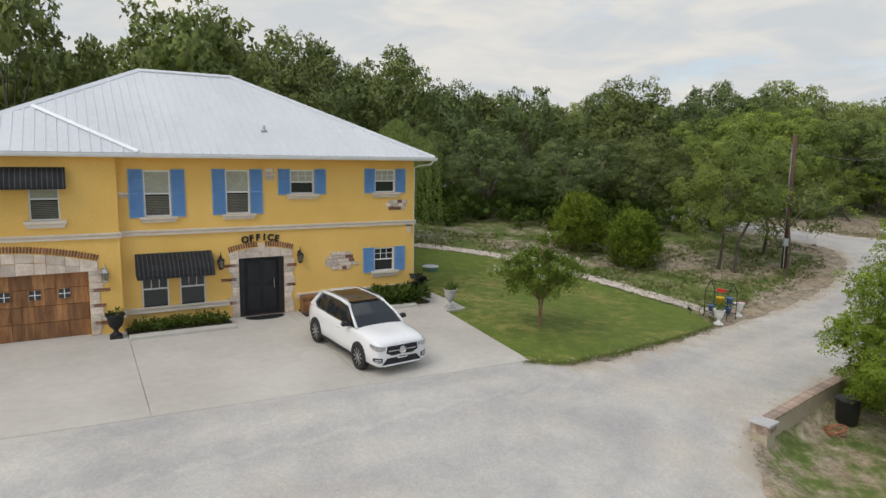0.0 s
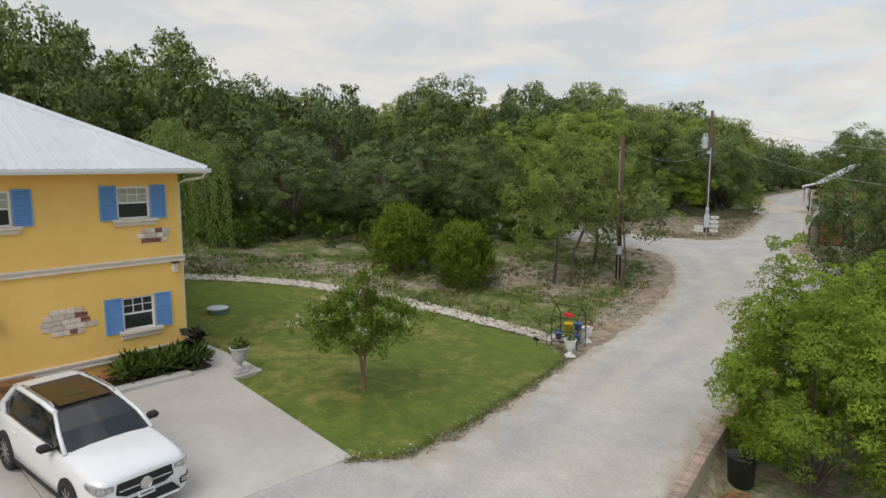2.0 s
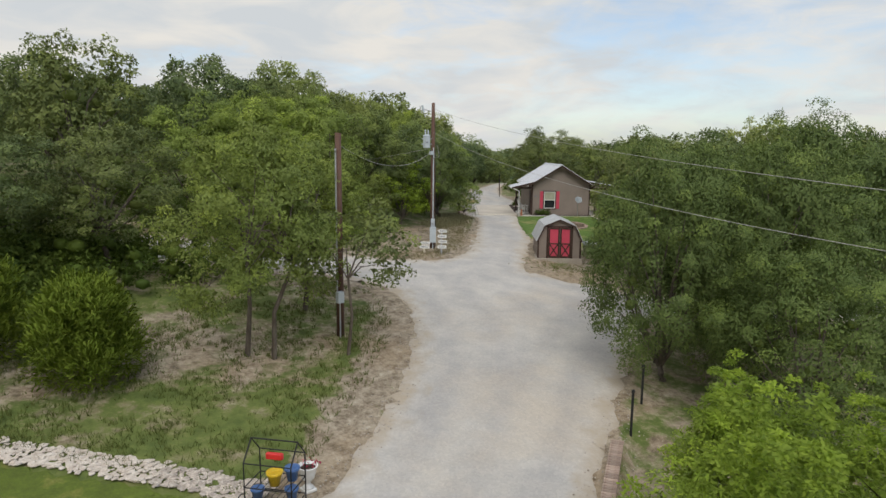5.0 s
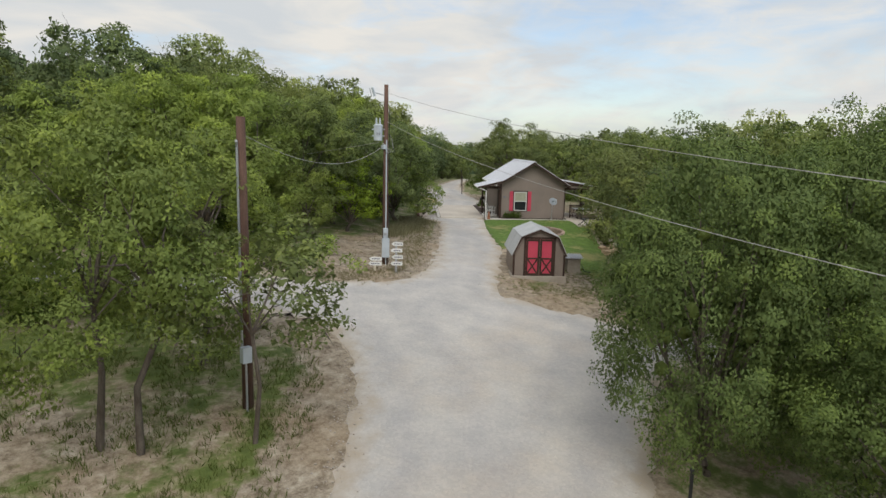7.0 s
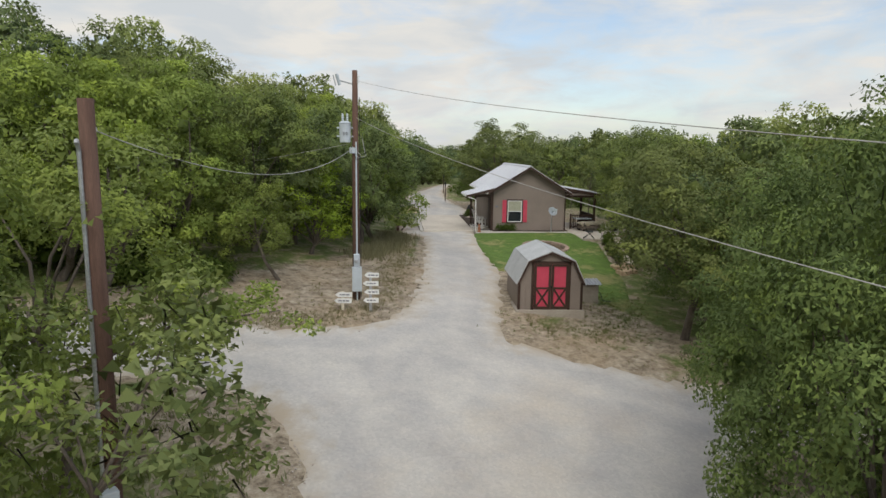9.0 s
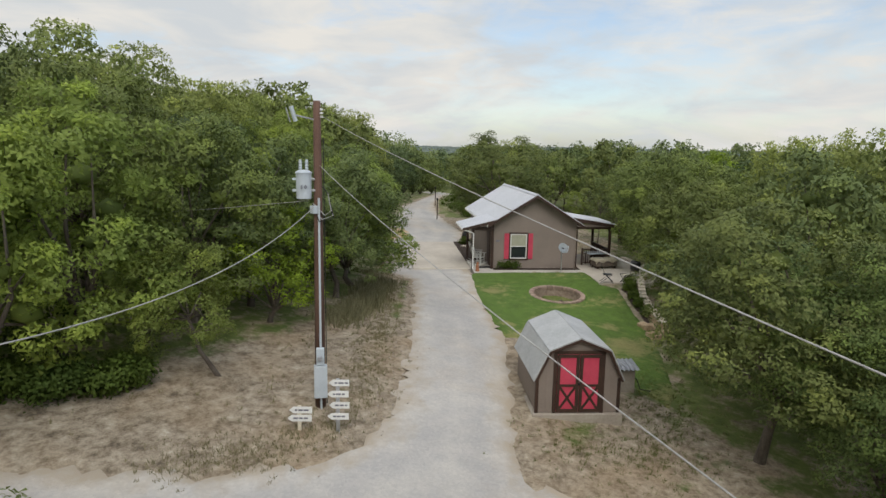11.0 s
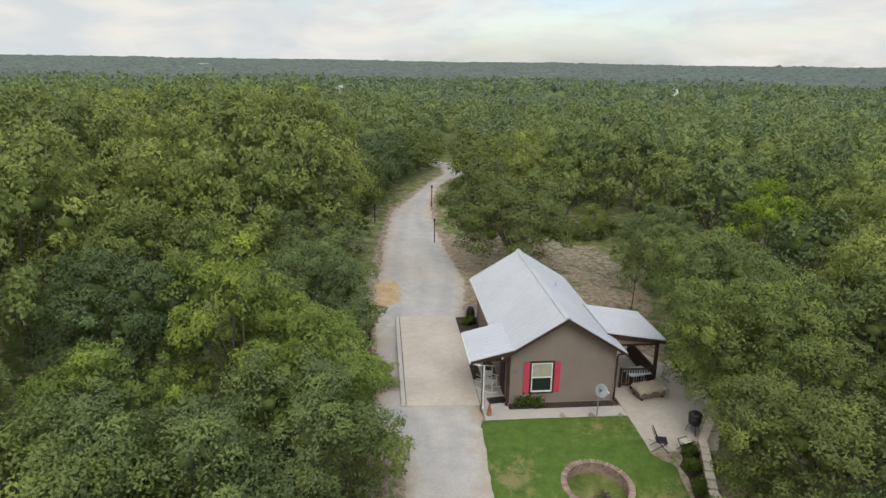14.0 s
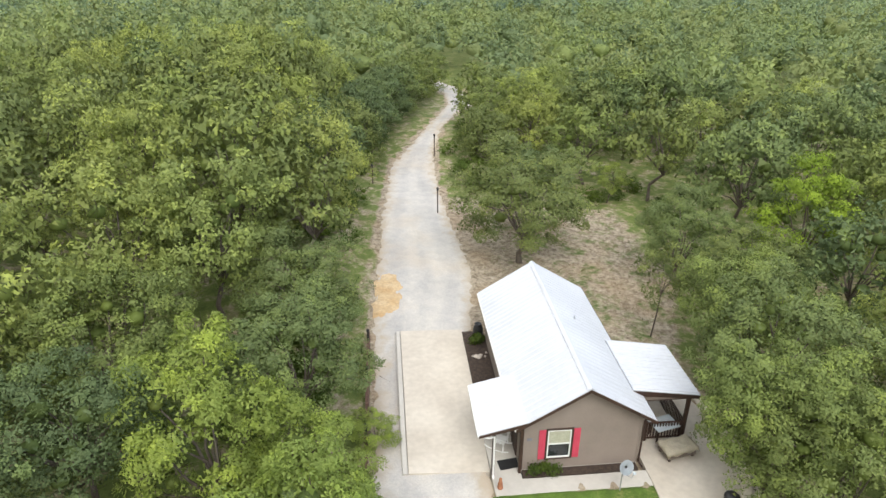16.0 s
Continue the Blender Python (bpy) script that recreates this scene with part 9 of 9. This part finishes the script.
def juniper(x, y, w, tall, seed):
    rng_ = np.random.default_rng(seed)
    c, r = [], []
    for i in range(60):
        f = (i + 0.5) / 60
        env = math.sin(math.pi * min(1, 0.18 + 0.82 * (1 - f) ** 0.75) * 0.62) if f > 0.05 else 0.8
        a = i * 2.399
        rr = w * 0.42 * env * math.sqrt(rng_.uniform(0.2, 1.0))
        c.append((rr * math.cos(a), rr * math.sin(a), tall * (0.10 + 0.82 * f)))
        r.append(w * 0.15)
    return clump_plant("juniper_bush", x, y, h(x, y), JUNIPER, "dense rounded bright green juniper bush", "bush", seed, c, r, 2600, 9, 0.20, 0.14, 1.25, "junipers by the lawn", up_bias=0.7, width=0.10, outward=1.6, slim=True)


juniper(10.45, 36.9, 2.9, 2.75, 3)
juniper(7.75, 39.2, 3.1, 3.0, 4)


def crape_myrtle():
    """Slim stems, arching shoots and a broad low crown, white panicles at the ends of the shoots."""
    x, y = 4.30, 24.1
    rng_ = np.random.default_rng(8)
    t = thing("crape_myrtle", pose(x, y, h(x, y)), "small crape myrtle with white blossom on the lawn", "tree")
    c, r, shoots = [], [], []
    for i in range(34):
        a = i * 2.399 + rng_.uniform(-0.3, 0.3)
        f = math.sqrt((i + 0.5) / 34)
        out_, rise_ = 2.0 * f * rng_.uniform(0.8, 1.1), 2.15 + 0.75 * (1 - f) + rng_.uniform(-0.15, 0.3)
        if i in (2, 5):
            rise_ += 0.75
        root = Vector((0.12 * math.cos(a), 0.12 * math.sin(a), 1.05))
        mid_ = Vector((0.55 * out_ * math.cos(a), 0.55 * out_ * math.sin(a), rise_ - 0.12))
        tip_ = Vector((out_ * math.cos(a), out_ * math.sin(a), rise_ - 0.22 * f * f))
        shoots.append((root, mid_, tip_))
        for k in range(7):
            q = mid_.lerp(tip_, k / 6) if k else root.lerp(mid_, 0.75)
            c.append(tuple(q))
            r.append(0.16 if k < 3 else 0.09)
    for i in range(26):
        a, f = i * 2.399, math.sqrt((i + 0.5) / 26)
        c.append((1.25 * f * math.cos(a), 1.25 * f * math.sin(a), 1.45 + 0.5 * rng_.random()))
        r.append(0.24)
    p = new("crown", leaf_mesh("crown", leaf_cloud(rng_, np.array(c), np.array(r), 0.8, 2300, 9, 0.085, 0.12, up_bias=0.3, outward=0.5, width=0.25), MYRTLE))
    p.parent = t
    ends = np.array([tuple(q[1].lerp(q[2], w) + Vector((*rng_.normal(size=2) * 0.10, 0.10 + 0.05 * w))) for q in shoots for w in (0.55, 0.85, 1.0) if rng_.random() < 0.75])
    p = new("blossom", leaf_mesh("blossom", leaf_cloud(rng_, ends, np.full(len(ends), 0.045), 1.8, 420, 5, 0.034, 0.04, outward=0.3), BLOSSOM))
    p.parent = t
    bm = bmesh.new()
    for k in range(4):
        a = 1.6 * k + 0.3
        tube(bm, [(0.03 * math.cos(a), 0.03 * math.sin(a), -0.1), (0.05 * math.cos(a), 0.05 * math.sin(a), 0.7), (0.14 * math.cos(a), 0.14 * math.sin(a), 1.3)], [0.032, 0.026, 0.016], 6)
    for root, mid_, tip_ in shoots:
        tube(bm, [root, mid_, tip_], [0.013, 0.009, 0.004], 4, caps=False)
    part("trunk", bm, surface("smooth_tan_bark", (0.22, 0.12, 0.075), (0.30, 0.19, 0.13), 0.8, 3, 20, 0.2), t)
    return t


crape_myrtle()


def willow():
    x, y = -2.9, 38.3
    rng_ = np.random.default_rng(21)
    t = thing("willow_tree", pose(x, y, h(x, y)), "weeping willow with hanging pale green fronds", "tree")
    vs, fs, n0 = [], [], 0
    for k in range(300):
        a, reach = rng_.uniform(0, 6.28), rng_.uniform(0.3, 2.5)
        crest = 7.3 - 0.62 * reach - 1.5 * rng_.random() ** 2
        if rng_.random() < 0.35:
            crest -= rng_.uniform(1.0, 3.0)
        drop = min(rng_.uniform(2.4, 6.0), crest - 0.4)
        m = 46
        tt = np.linspace(0, 1, m)
        out = reach * (0.45 + 0.55 * np.sqrt(np.clip(tt * 3.2, 0, 1)) + 0.10 * tt)
        sway = rng_.uniform(-0.25, 0.25)
        px = out * math.cos(a + sway * 0.2) + sway * tt + rng_.normal(size=m) * 0.035
        py = out * math.sin(a + sway * 0.2) + rng_.normal(size=m) * 0.035
        pz = crest + 0.5 * np.sin(np.clip(tt * 3.2, 0, 1) * 2.6) * 0.6 - drop * np.clip(tt - 0.12, 0, 1) ** 1.15
        base = np.stack([px, py, pz], 1)
        d = np.stack([rng_.normal(size=m) * 0.5, rng_.normal(size=m) * 0.5, -np.ones(m)], 1)
        d /= np.linalg.norm(d, axis=1)[:, None]
        s = np.cross(d, rng_.normal(size=(m, 3)))
        s /= np.linalg.norm(s, axis=1)[:, None]
        L = 0.17
        v = np.stack([base, base + d * L * 0.5 + s * 0.03, base + d * L, base + d * L * 0.5 - s * 0.03], 1).reshape(-1, 3)
        vs.append(v)
        fs.append(np.arange(4 * m).reshape(-1, 4) + n0)
        n0 += 4 * m
    p = new("fronds", array_mesh("fronds", np.concatenate(vs), np.concatenate(fs), WILLOW))
    p.parent = t
    bm = limbs(rng_, 7.5, 3.2, [(1.0 * math.cos(a), 1.0 * math.sin(a), 6.9) for a in np.linspace(0, 5.5, 6)], 0.13)
    part("trunk", bm, BARK, t)
    return t


willow()


def garden_plants():
    k = 0
    for m, x0, x1, y, z, n, mat, label, size in ((OFFICE, -10.7, -7.8, -0.62, -1.50, 9, SHRUB, "low green shrub in the office bed", 0.085), (OFFICE, -2.1, 0.12, -0.55, -1.46, 6, SHRUB, "clump of green iris leaves by the wall", 0.36),
                                                 (CABIN, -0.75, 0.45, -0.25, 0.12, 3, SHRUB, "small clipped green shrub under the window", 0.09), (CABIN, -1.75, -1.35, 8.9, 0.14, 2, SHRUB, "leafy green shrub in the side bed", 0.12)):
        for i in range(n):
            k += 1
            x = x0 + (x1 - x0) * (i + 0.5) / n
            iris = size > 0.2
            clump_plant("iris_clump" if iris else "garden_shrub", 0, 0, 0, mat, label, "plant", 40 + k, [(0, 0, 0.18), (0.12, 0.05, 0.16), (-0.12, -0.05, 0.16)], [0.20, 0.15, 0.13] if not iris else [0.22, 0.2, 0.2], 66 if not iris else 84, 5,
                        size, 0.14, 0.9, "plants in the beds", m=m @ pose(x, y + 0.1 * math.sin(i * 2.1), z), width=0.10 if iris else 0.36, outward=1.6 if iris else 0.2, up_bias=0.9 if iris else 0.4)
    clump_plant("silvery_shrub", 0, 0, 0, SILVERY, "low silvery blue shrub by the door", "plant", 77, [(0, 0, 0.14), (0.2, 0, 0.12), (-0.2, 0, 0.12)], [0.22, 0.2, 0.2], 150, 5, 0.06, 0.1, 0.7, m=OFFICE @ pose(-3.95, -0.62, -1.47))
    clump_plant("canna_plant", 0, 0, 0, leafy("dark_canna_leaves", (0.02, 0.022, 0.016), (0.045, 0.045, 0.03), 0.05, 0.1), "tall dark-leaved canna at the building corner", "plant", 78, [(0, 0, 0.4), (0.1, 0.08, 0.7), (-0.12, 0.0, 0.62)], [0.16, 0.15, 0.15], 26, 2, 0.38, 0.06, 1.4, m=OFFICE @ pose(0.02, -0.40, -1.47), width=0.30, up_bias=1.0)
    clump_plant("red_flowers", 0, 0, 0, PINKBLOOM, "red and pink flowers in the office bed", "plant", 79, [(0, 0, 0.25), (0.25, 0, 0.22), (-0.3, 0.05, 0.2)], [0.14, 0.12, 0.12], 40, 5, 0.06, 0.08, m=OFFICE @ pose(-2.6, -0.55, -1.47))
    for i, (x, y, s, z) in enumerate(((24.1, 48.3, 1.0, 0.0), (25.3, 48.0, 0.8, 0.0), (23.0, 48.9, 0.9, 0.0))):
        clump_plant("wild_bush", x, y, h(x, y), SHRUB, "dark green wild bush at the wood's edge", "bush", 90 + i, [(0, 0, 0.45), (0.5, 0.1, 0.4), (-0.5, -0.1, 0.4), (0.1, 0.5, 0.45)], [0.5 * s, 0.45 * s, 0.45 * s, 0.45 * s], 620, 6, 0.11, 0.2, 0.8, "bushes by the sandy verge")
    for i, (x, y) in enumerate(((49.5, 46.75), (48.72, 46.3), (47.95, 45.65), (47.35, 45.05), (46.65, 44.3))):
        clump_plant("bed_shrub", x, y, h(x, y), SHRUB, "dark green shrub along the stone wall", "bush", 120 + i, [(0, 0, 0.24), (0.16, 0.08, 0.2), (-0.15, 0.06, 0.2)], [0.27, 0.21, 0.20], 170, 6, 0.075, 0.12, 0.85, "shrubs along the stone wall")


garden_plants()


def along(line, width):
    L_ = np.array(line, float)
    seg = np.hypot(*(L_[1:] - L_[:-1]).T)

    def pick(rng_, n):
        i = rng_.choice(len(seg), n, p=seg / seg.sum())
        t = rng_.random(n)[:, None]
        p = L_[i] + (L_[i + 1] - L_[i]) * t + rng_.normal(size=(n, 2)) * width
        return p[:, 0], p[:, 1]
    return pick


def undergrowth():
    """Bushes and saplings that close the woods' edge, too many to count."""
    rng_ = np.random.default_rng(33)
    P = np.stack([rng_.uniform(-30, 88, 9000), rng_.uniform(10, 92, 9000)], 1)
    edge = np.maximum.reduce([inside(ROAD, P[:, 0], P[:, 1]), inside(MEADOW, P[:, 0], P[:, 1]), inside(COMPOUND, P[:, 0], P[:, 1]) - 1, inside(SANDY, P[:, 0], P[:, 1])])
    L_ = np.array([OFFICE.inverted() @ Vector((x, y, 0)) for x, y in P])
    off = (L_[:, 0] > -30) & (L_[:, 0] < 3) & (L_[:, 1] > -20) & (L_[:, 1] < 14)
    near_lane = (P[:, 0] < 30) & (P[:, 1] < 36) | (P[:, 1] < 0.55 * P[:, 0] + 12)
    ok = (edge < -1.5) & (edge > np.where((P[:, 0] < 22) & (P[:, 1] < 56), -11.0, -6.0)) & ~off & ~near_lane
    lush = ok & (inside(MEADOW, P[:, 0], P[:, 1]) > -7) | ok & (P[:, 0] < 24) & (P[:, 1] < 56)
    P = np.concatenate([P[lush][:270], P[ok & ~lush][:170]])
    hedge = along([(18.8, 42.6), (14.4, 46.0), (8.0, 50.8), (2.0, 55.2)], 0.7)(rng_, 46)
    P = np.concatenate([np.stack(hedge, 1), P])
    sets, tints = [], []
    for i, (x, y) in enumerate(P):
        s = rng_.uniform(1.1, 1.7) if i < 46 else rng_.uniform(0.7, 1.5) if i < 300 else rng_.uniform(0.45, 1.15)
        k = 5
        c = np.stack([rng_.uniform(-0.8, 0.8, k) * s, rng_.uniform(-0.8, 0.8, k) * s, rng_.uniform(0.25, 1.15, k) * s], 1)
        rad = 0.55 * s * rng_.uniform(0.7, 1.2, k)
        one = joined(leaf_cloud(rng_, c, rad, 0.85, 60, 7, 0.16, 0.25, slim=True, outward=0.4, width=0.27), light_blockers(rng_, c, rad * 0.45, 0.85, 1))
        sets.append((one[0] + np.array([x, y, h(x, y)]), one[1], one[2]))
        tints.append(np.full(len(one[0]), rng_.random()))
    ob = new("undergrowth", leaf_mesh("undergrowth", joined(*sets), SHRUB, {"tint": np.concatenate(tints)}))
    tagged(ob, "tangled green undergrowth along the woods' edge", "undergrowth", kind="stuff")


undergrowth()


def tufts(name, n, where, mat, size, label, seed, per=7):
    """Tufts of grass blades."""
    rng_ = np.random.default_rng(seed)
    x, y = where(rng_, n)
    z = land(x, y)
    m = len(x) * per
    base = np.repeat(np.stack([x, y, z], 1), per, axis=0) + rng_.normal(size=(m, 3)) * np.array([size * 0.35, size * 0.35, 0])
    a = rng_.normal(size=(m, 3)) * 0.35
    a[:, 2] = 1
    L_ = size * rng_.uniform(0.5, 1.2, m)[:, None]
    s = np.cross(a, rng_.normal(size=(m, 3)))
    s /= np.linalg.norm(s, axis=1)[:, None]
    w = size * 0.06
    v = np.stack([base - s * w, base + s * w, base + a * L_], 1).reshape(-1, 3)
    ob = new(name, array_mesh(name, v, np.arange(3 * m).reshape(-1, 3), mat))
    return tagged(ob, label, "grass", kind="stuff")


def meadow_spots(rng_, n):
    x, y = rng_.uniform(-8, 22, n * 3), rng_.uniform(28, 42, n * 3)
    ok = (inside(MEADOW, x, y) > -1) & (inside(TURF, x, y) < -0.3) & (inside(ROAD, x, y) < -0.8) & (np.sin(x * 1.3) * np.cos(y * 1.7) + rng_.normal(size=n * 3) * 0.5 > -0.1)
    return x[ok][:n], y[ok][:n]


def turf_spots(rng_, n):
    x, y = rng_.uniform(-4, 13, n * 3), rng_.uniform(20, 38, n * 3)
    ok = inside(TURF, x, y) > 0.1
    return x[ok][:n], y[ok][:n]


def verge_spots(rng_, n):
    x, y = rng_.uniform(20, 76, n * 4), rng_.uniform(34, 78, n * 4)
    ok = ((inside(COMPOUND, x, y) > 0) | (inside(SANDY, x, y) > -1)) & (inside(ROAD, x, y) < -0.3) & (inside(YARD, x, y) < 0) & (np.sin(x * 0.9 + 1) * np.cos(y * 1.1) + rng_.normal(size=n * 4) * 0.5 > 0.35)
    q = np.array([CABIN.inverted() @ Vector((a, b, 0)) for a, b in zip(x, y)])
    ok &= ~((q[:, 0] > -7.5) & (q[:, 0] < 8.6) & (q[:, 1] > -4) & (q[:, 1] < 10.6))
    return x[ok][:n], y[ok][:n]


tufts("meadow_grass", 5200, meadow_spots, GRASS, 0.17, "patchy rough grass beyond the rock border", 61)
tufts("verge_grass", 5200, verge_spots, DRYGRASS, 0.13, "thin straw-coloured grass on sandy ground", 62)
tufts("lawn_fringe", 1500, along(TURF[-5:] + TURF[:1], 0.10), GRASS, 0.065, "ragged green fringe where turf meets gravel", 63)
tufts("tall_dry_grass", 420, along([(33.5, 49.9), (36.6, 52.0), (39.6, 54.8)], 0.4), DRYGRASS, 0.40, "tall dry grass at the wood's edge by the road", 64, 9)
tufts("roadside_grass", 2200, along([(q[0] - 0.75, q[1] + 0.75) for q in ROAD_TOP[2:10]], 0.42), DRYGRASS, 0.11, "low dry grass along the gravel road", 65)
tufts("shed_grass", 900, along([(33.2, 40.2), (35.0, 37.6), (37.6, 39.4), (40.0, 41.6)], 0.8), GRASS, 0.10, "thin green grass round the garden shed", 66)
tufts("lawn_blades", 9000, turf_spots, GRASS, 0.05, "short mown grass blades on the office lawn", 67, 4)


def loose_gravel():
    """Stray stones where the gravel thins out towards the turf and the soil."""
    rng_ = np.random.default_rng(71)
    x0, y0 = along(ROAD_LEFT[3:14], 0.28)(rng_, 900)
    x1, y1 = along(ROAD_NEAR[1:8], 0.35)(rng_, 700)
    x2, y2 = along(ROAD_TOP[3:11], 0.30)(rng_, 500)
    x, y = np.concatenate([x0, x1, x2]), np.concatenate([y0, y1, y2])
    bv, bf = BALL[1]
    c = np.stack([x, y, land(x, y) + 0.012], 1)
    r = rng_.uniform(0.010, 0.032, len(x))
    v = c[:, None] + bv[None] * (r[:, None] * rng_.uniform(0.7, 1.2, (len(x), len(bv))))[..., None] * np.array([1, 1, 0.6])
    f = bf[None] + (np.arange(len(x)) * len(bv))[:, None, None]
    ob = new("loose_gravel", array_mesh("loose_gravel", v.reshape(-1, 3), f.reshape(-1, 3), ROCK))
    tagged(ob, "loose pale stones along the edges of the gravel", "gravel", kind="stuff")


loose_gravel()
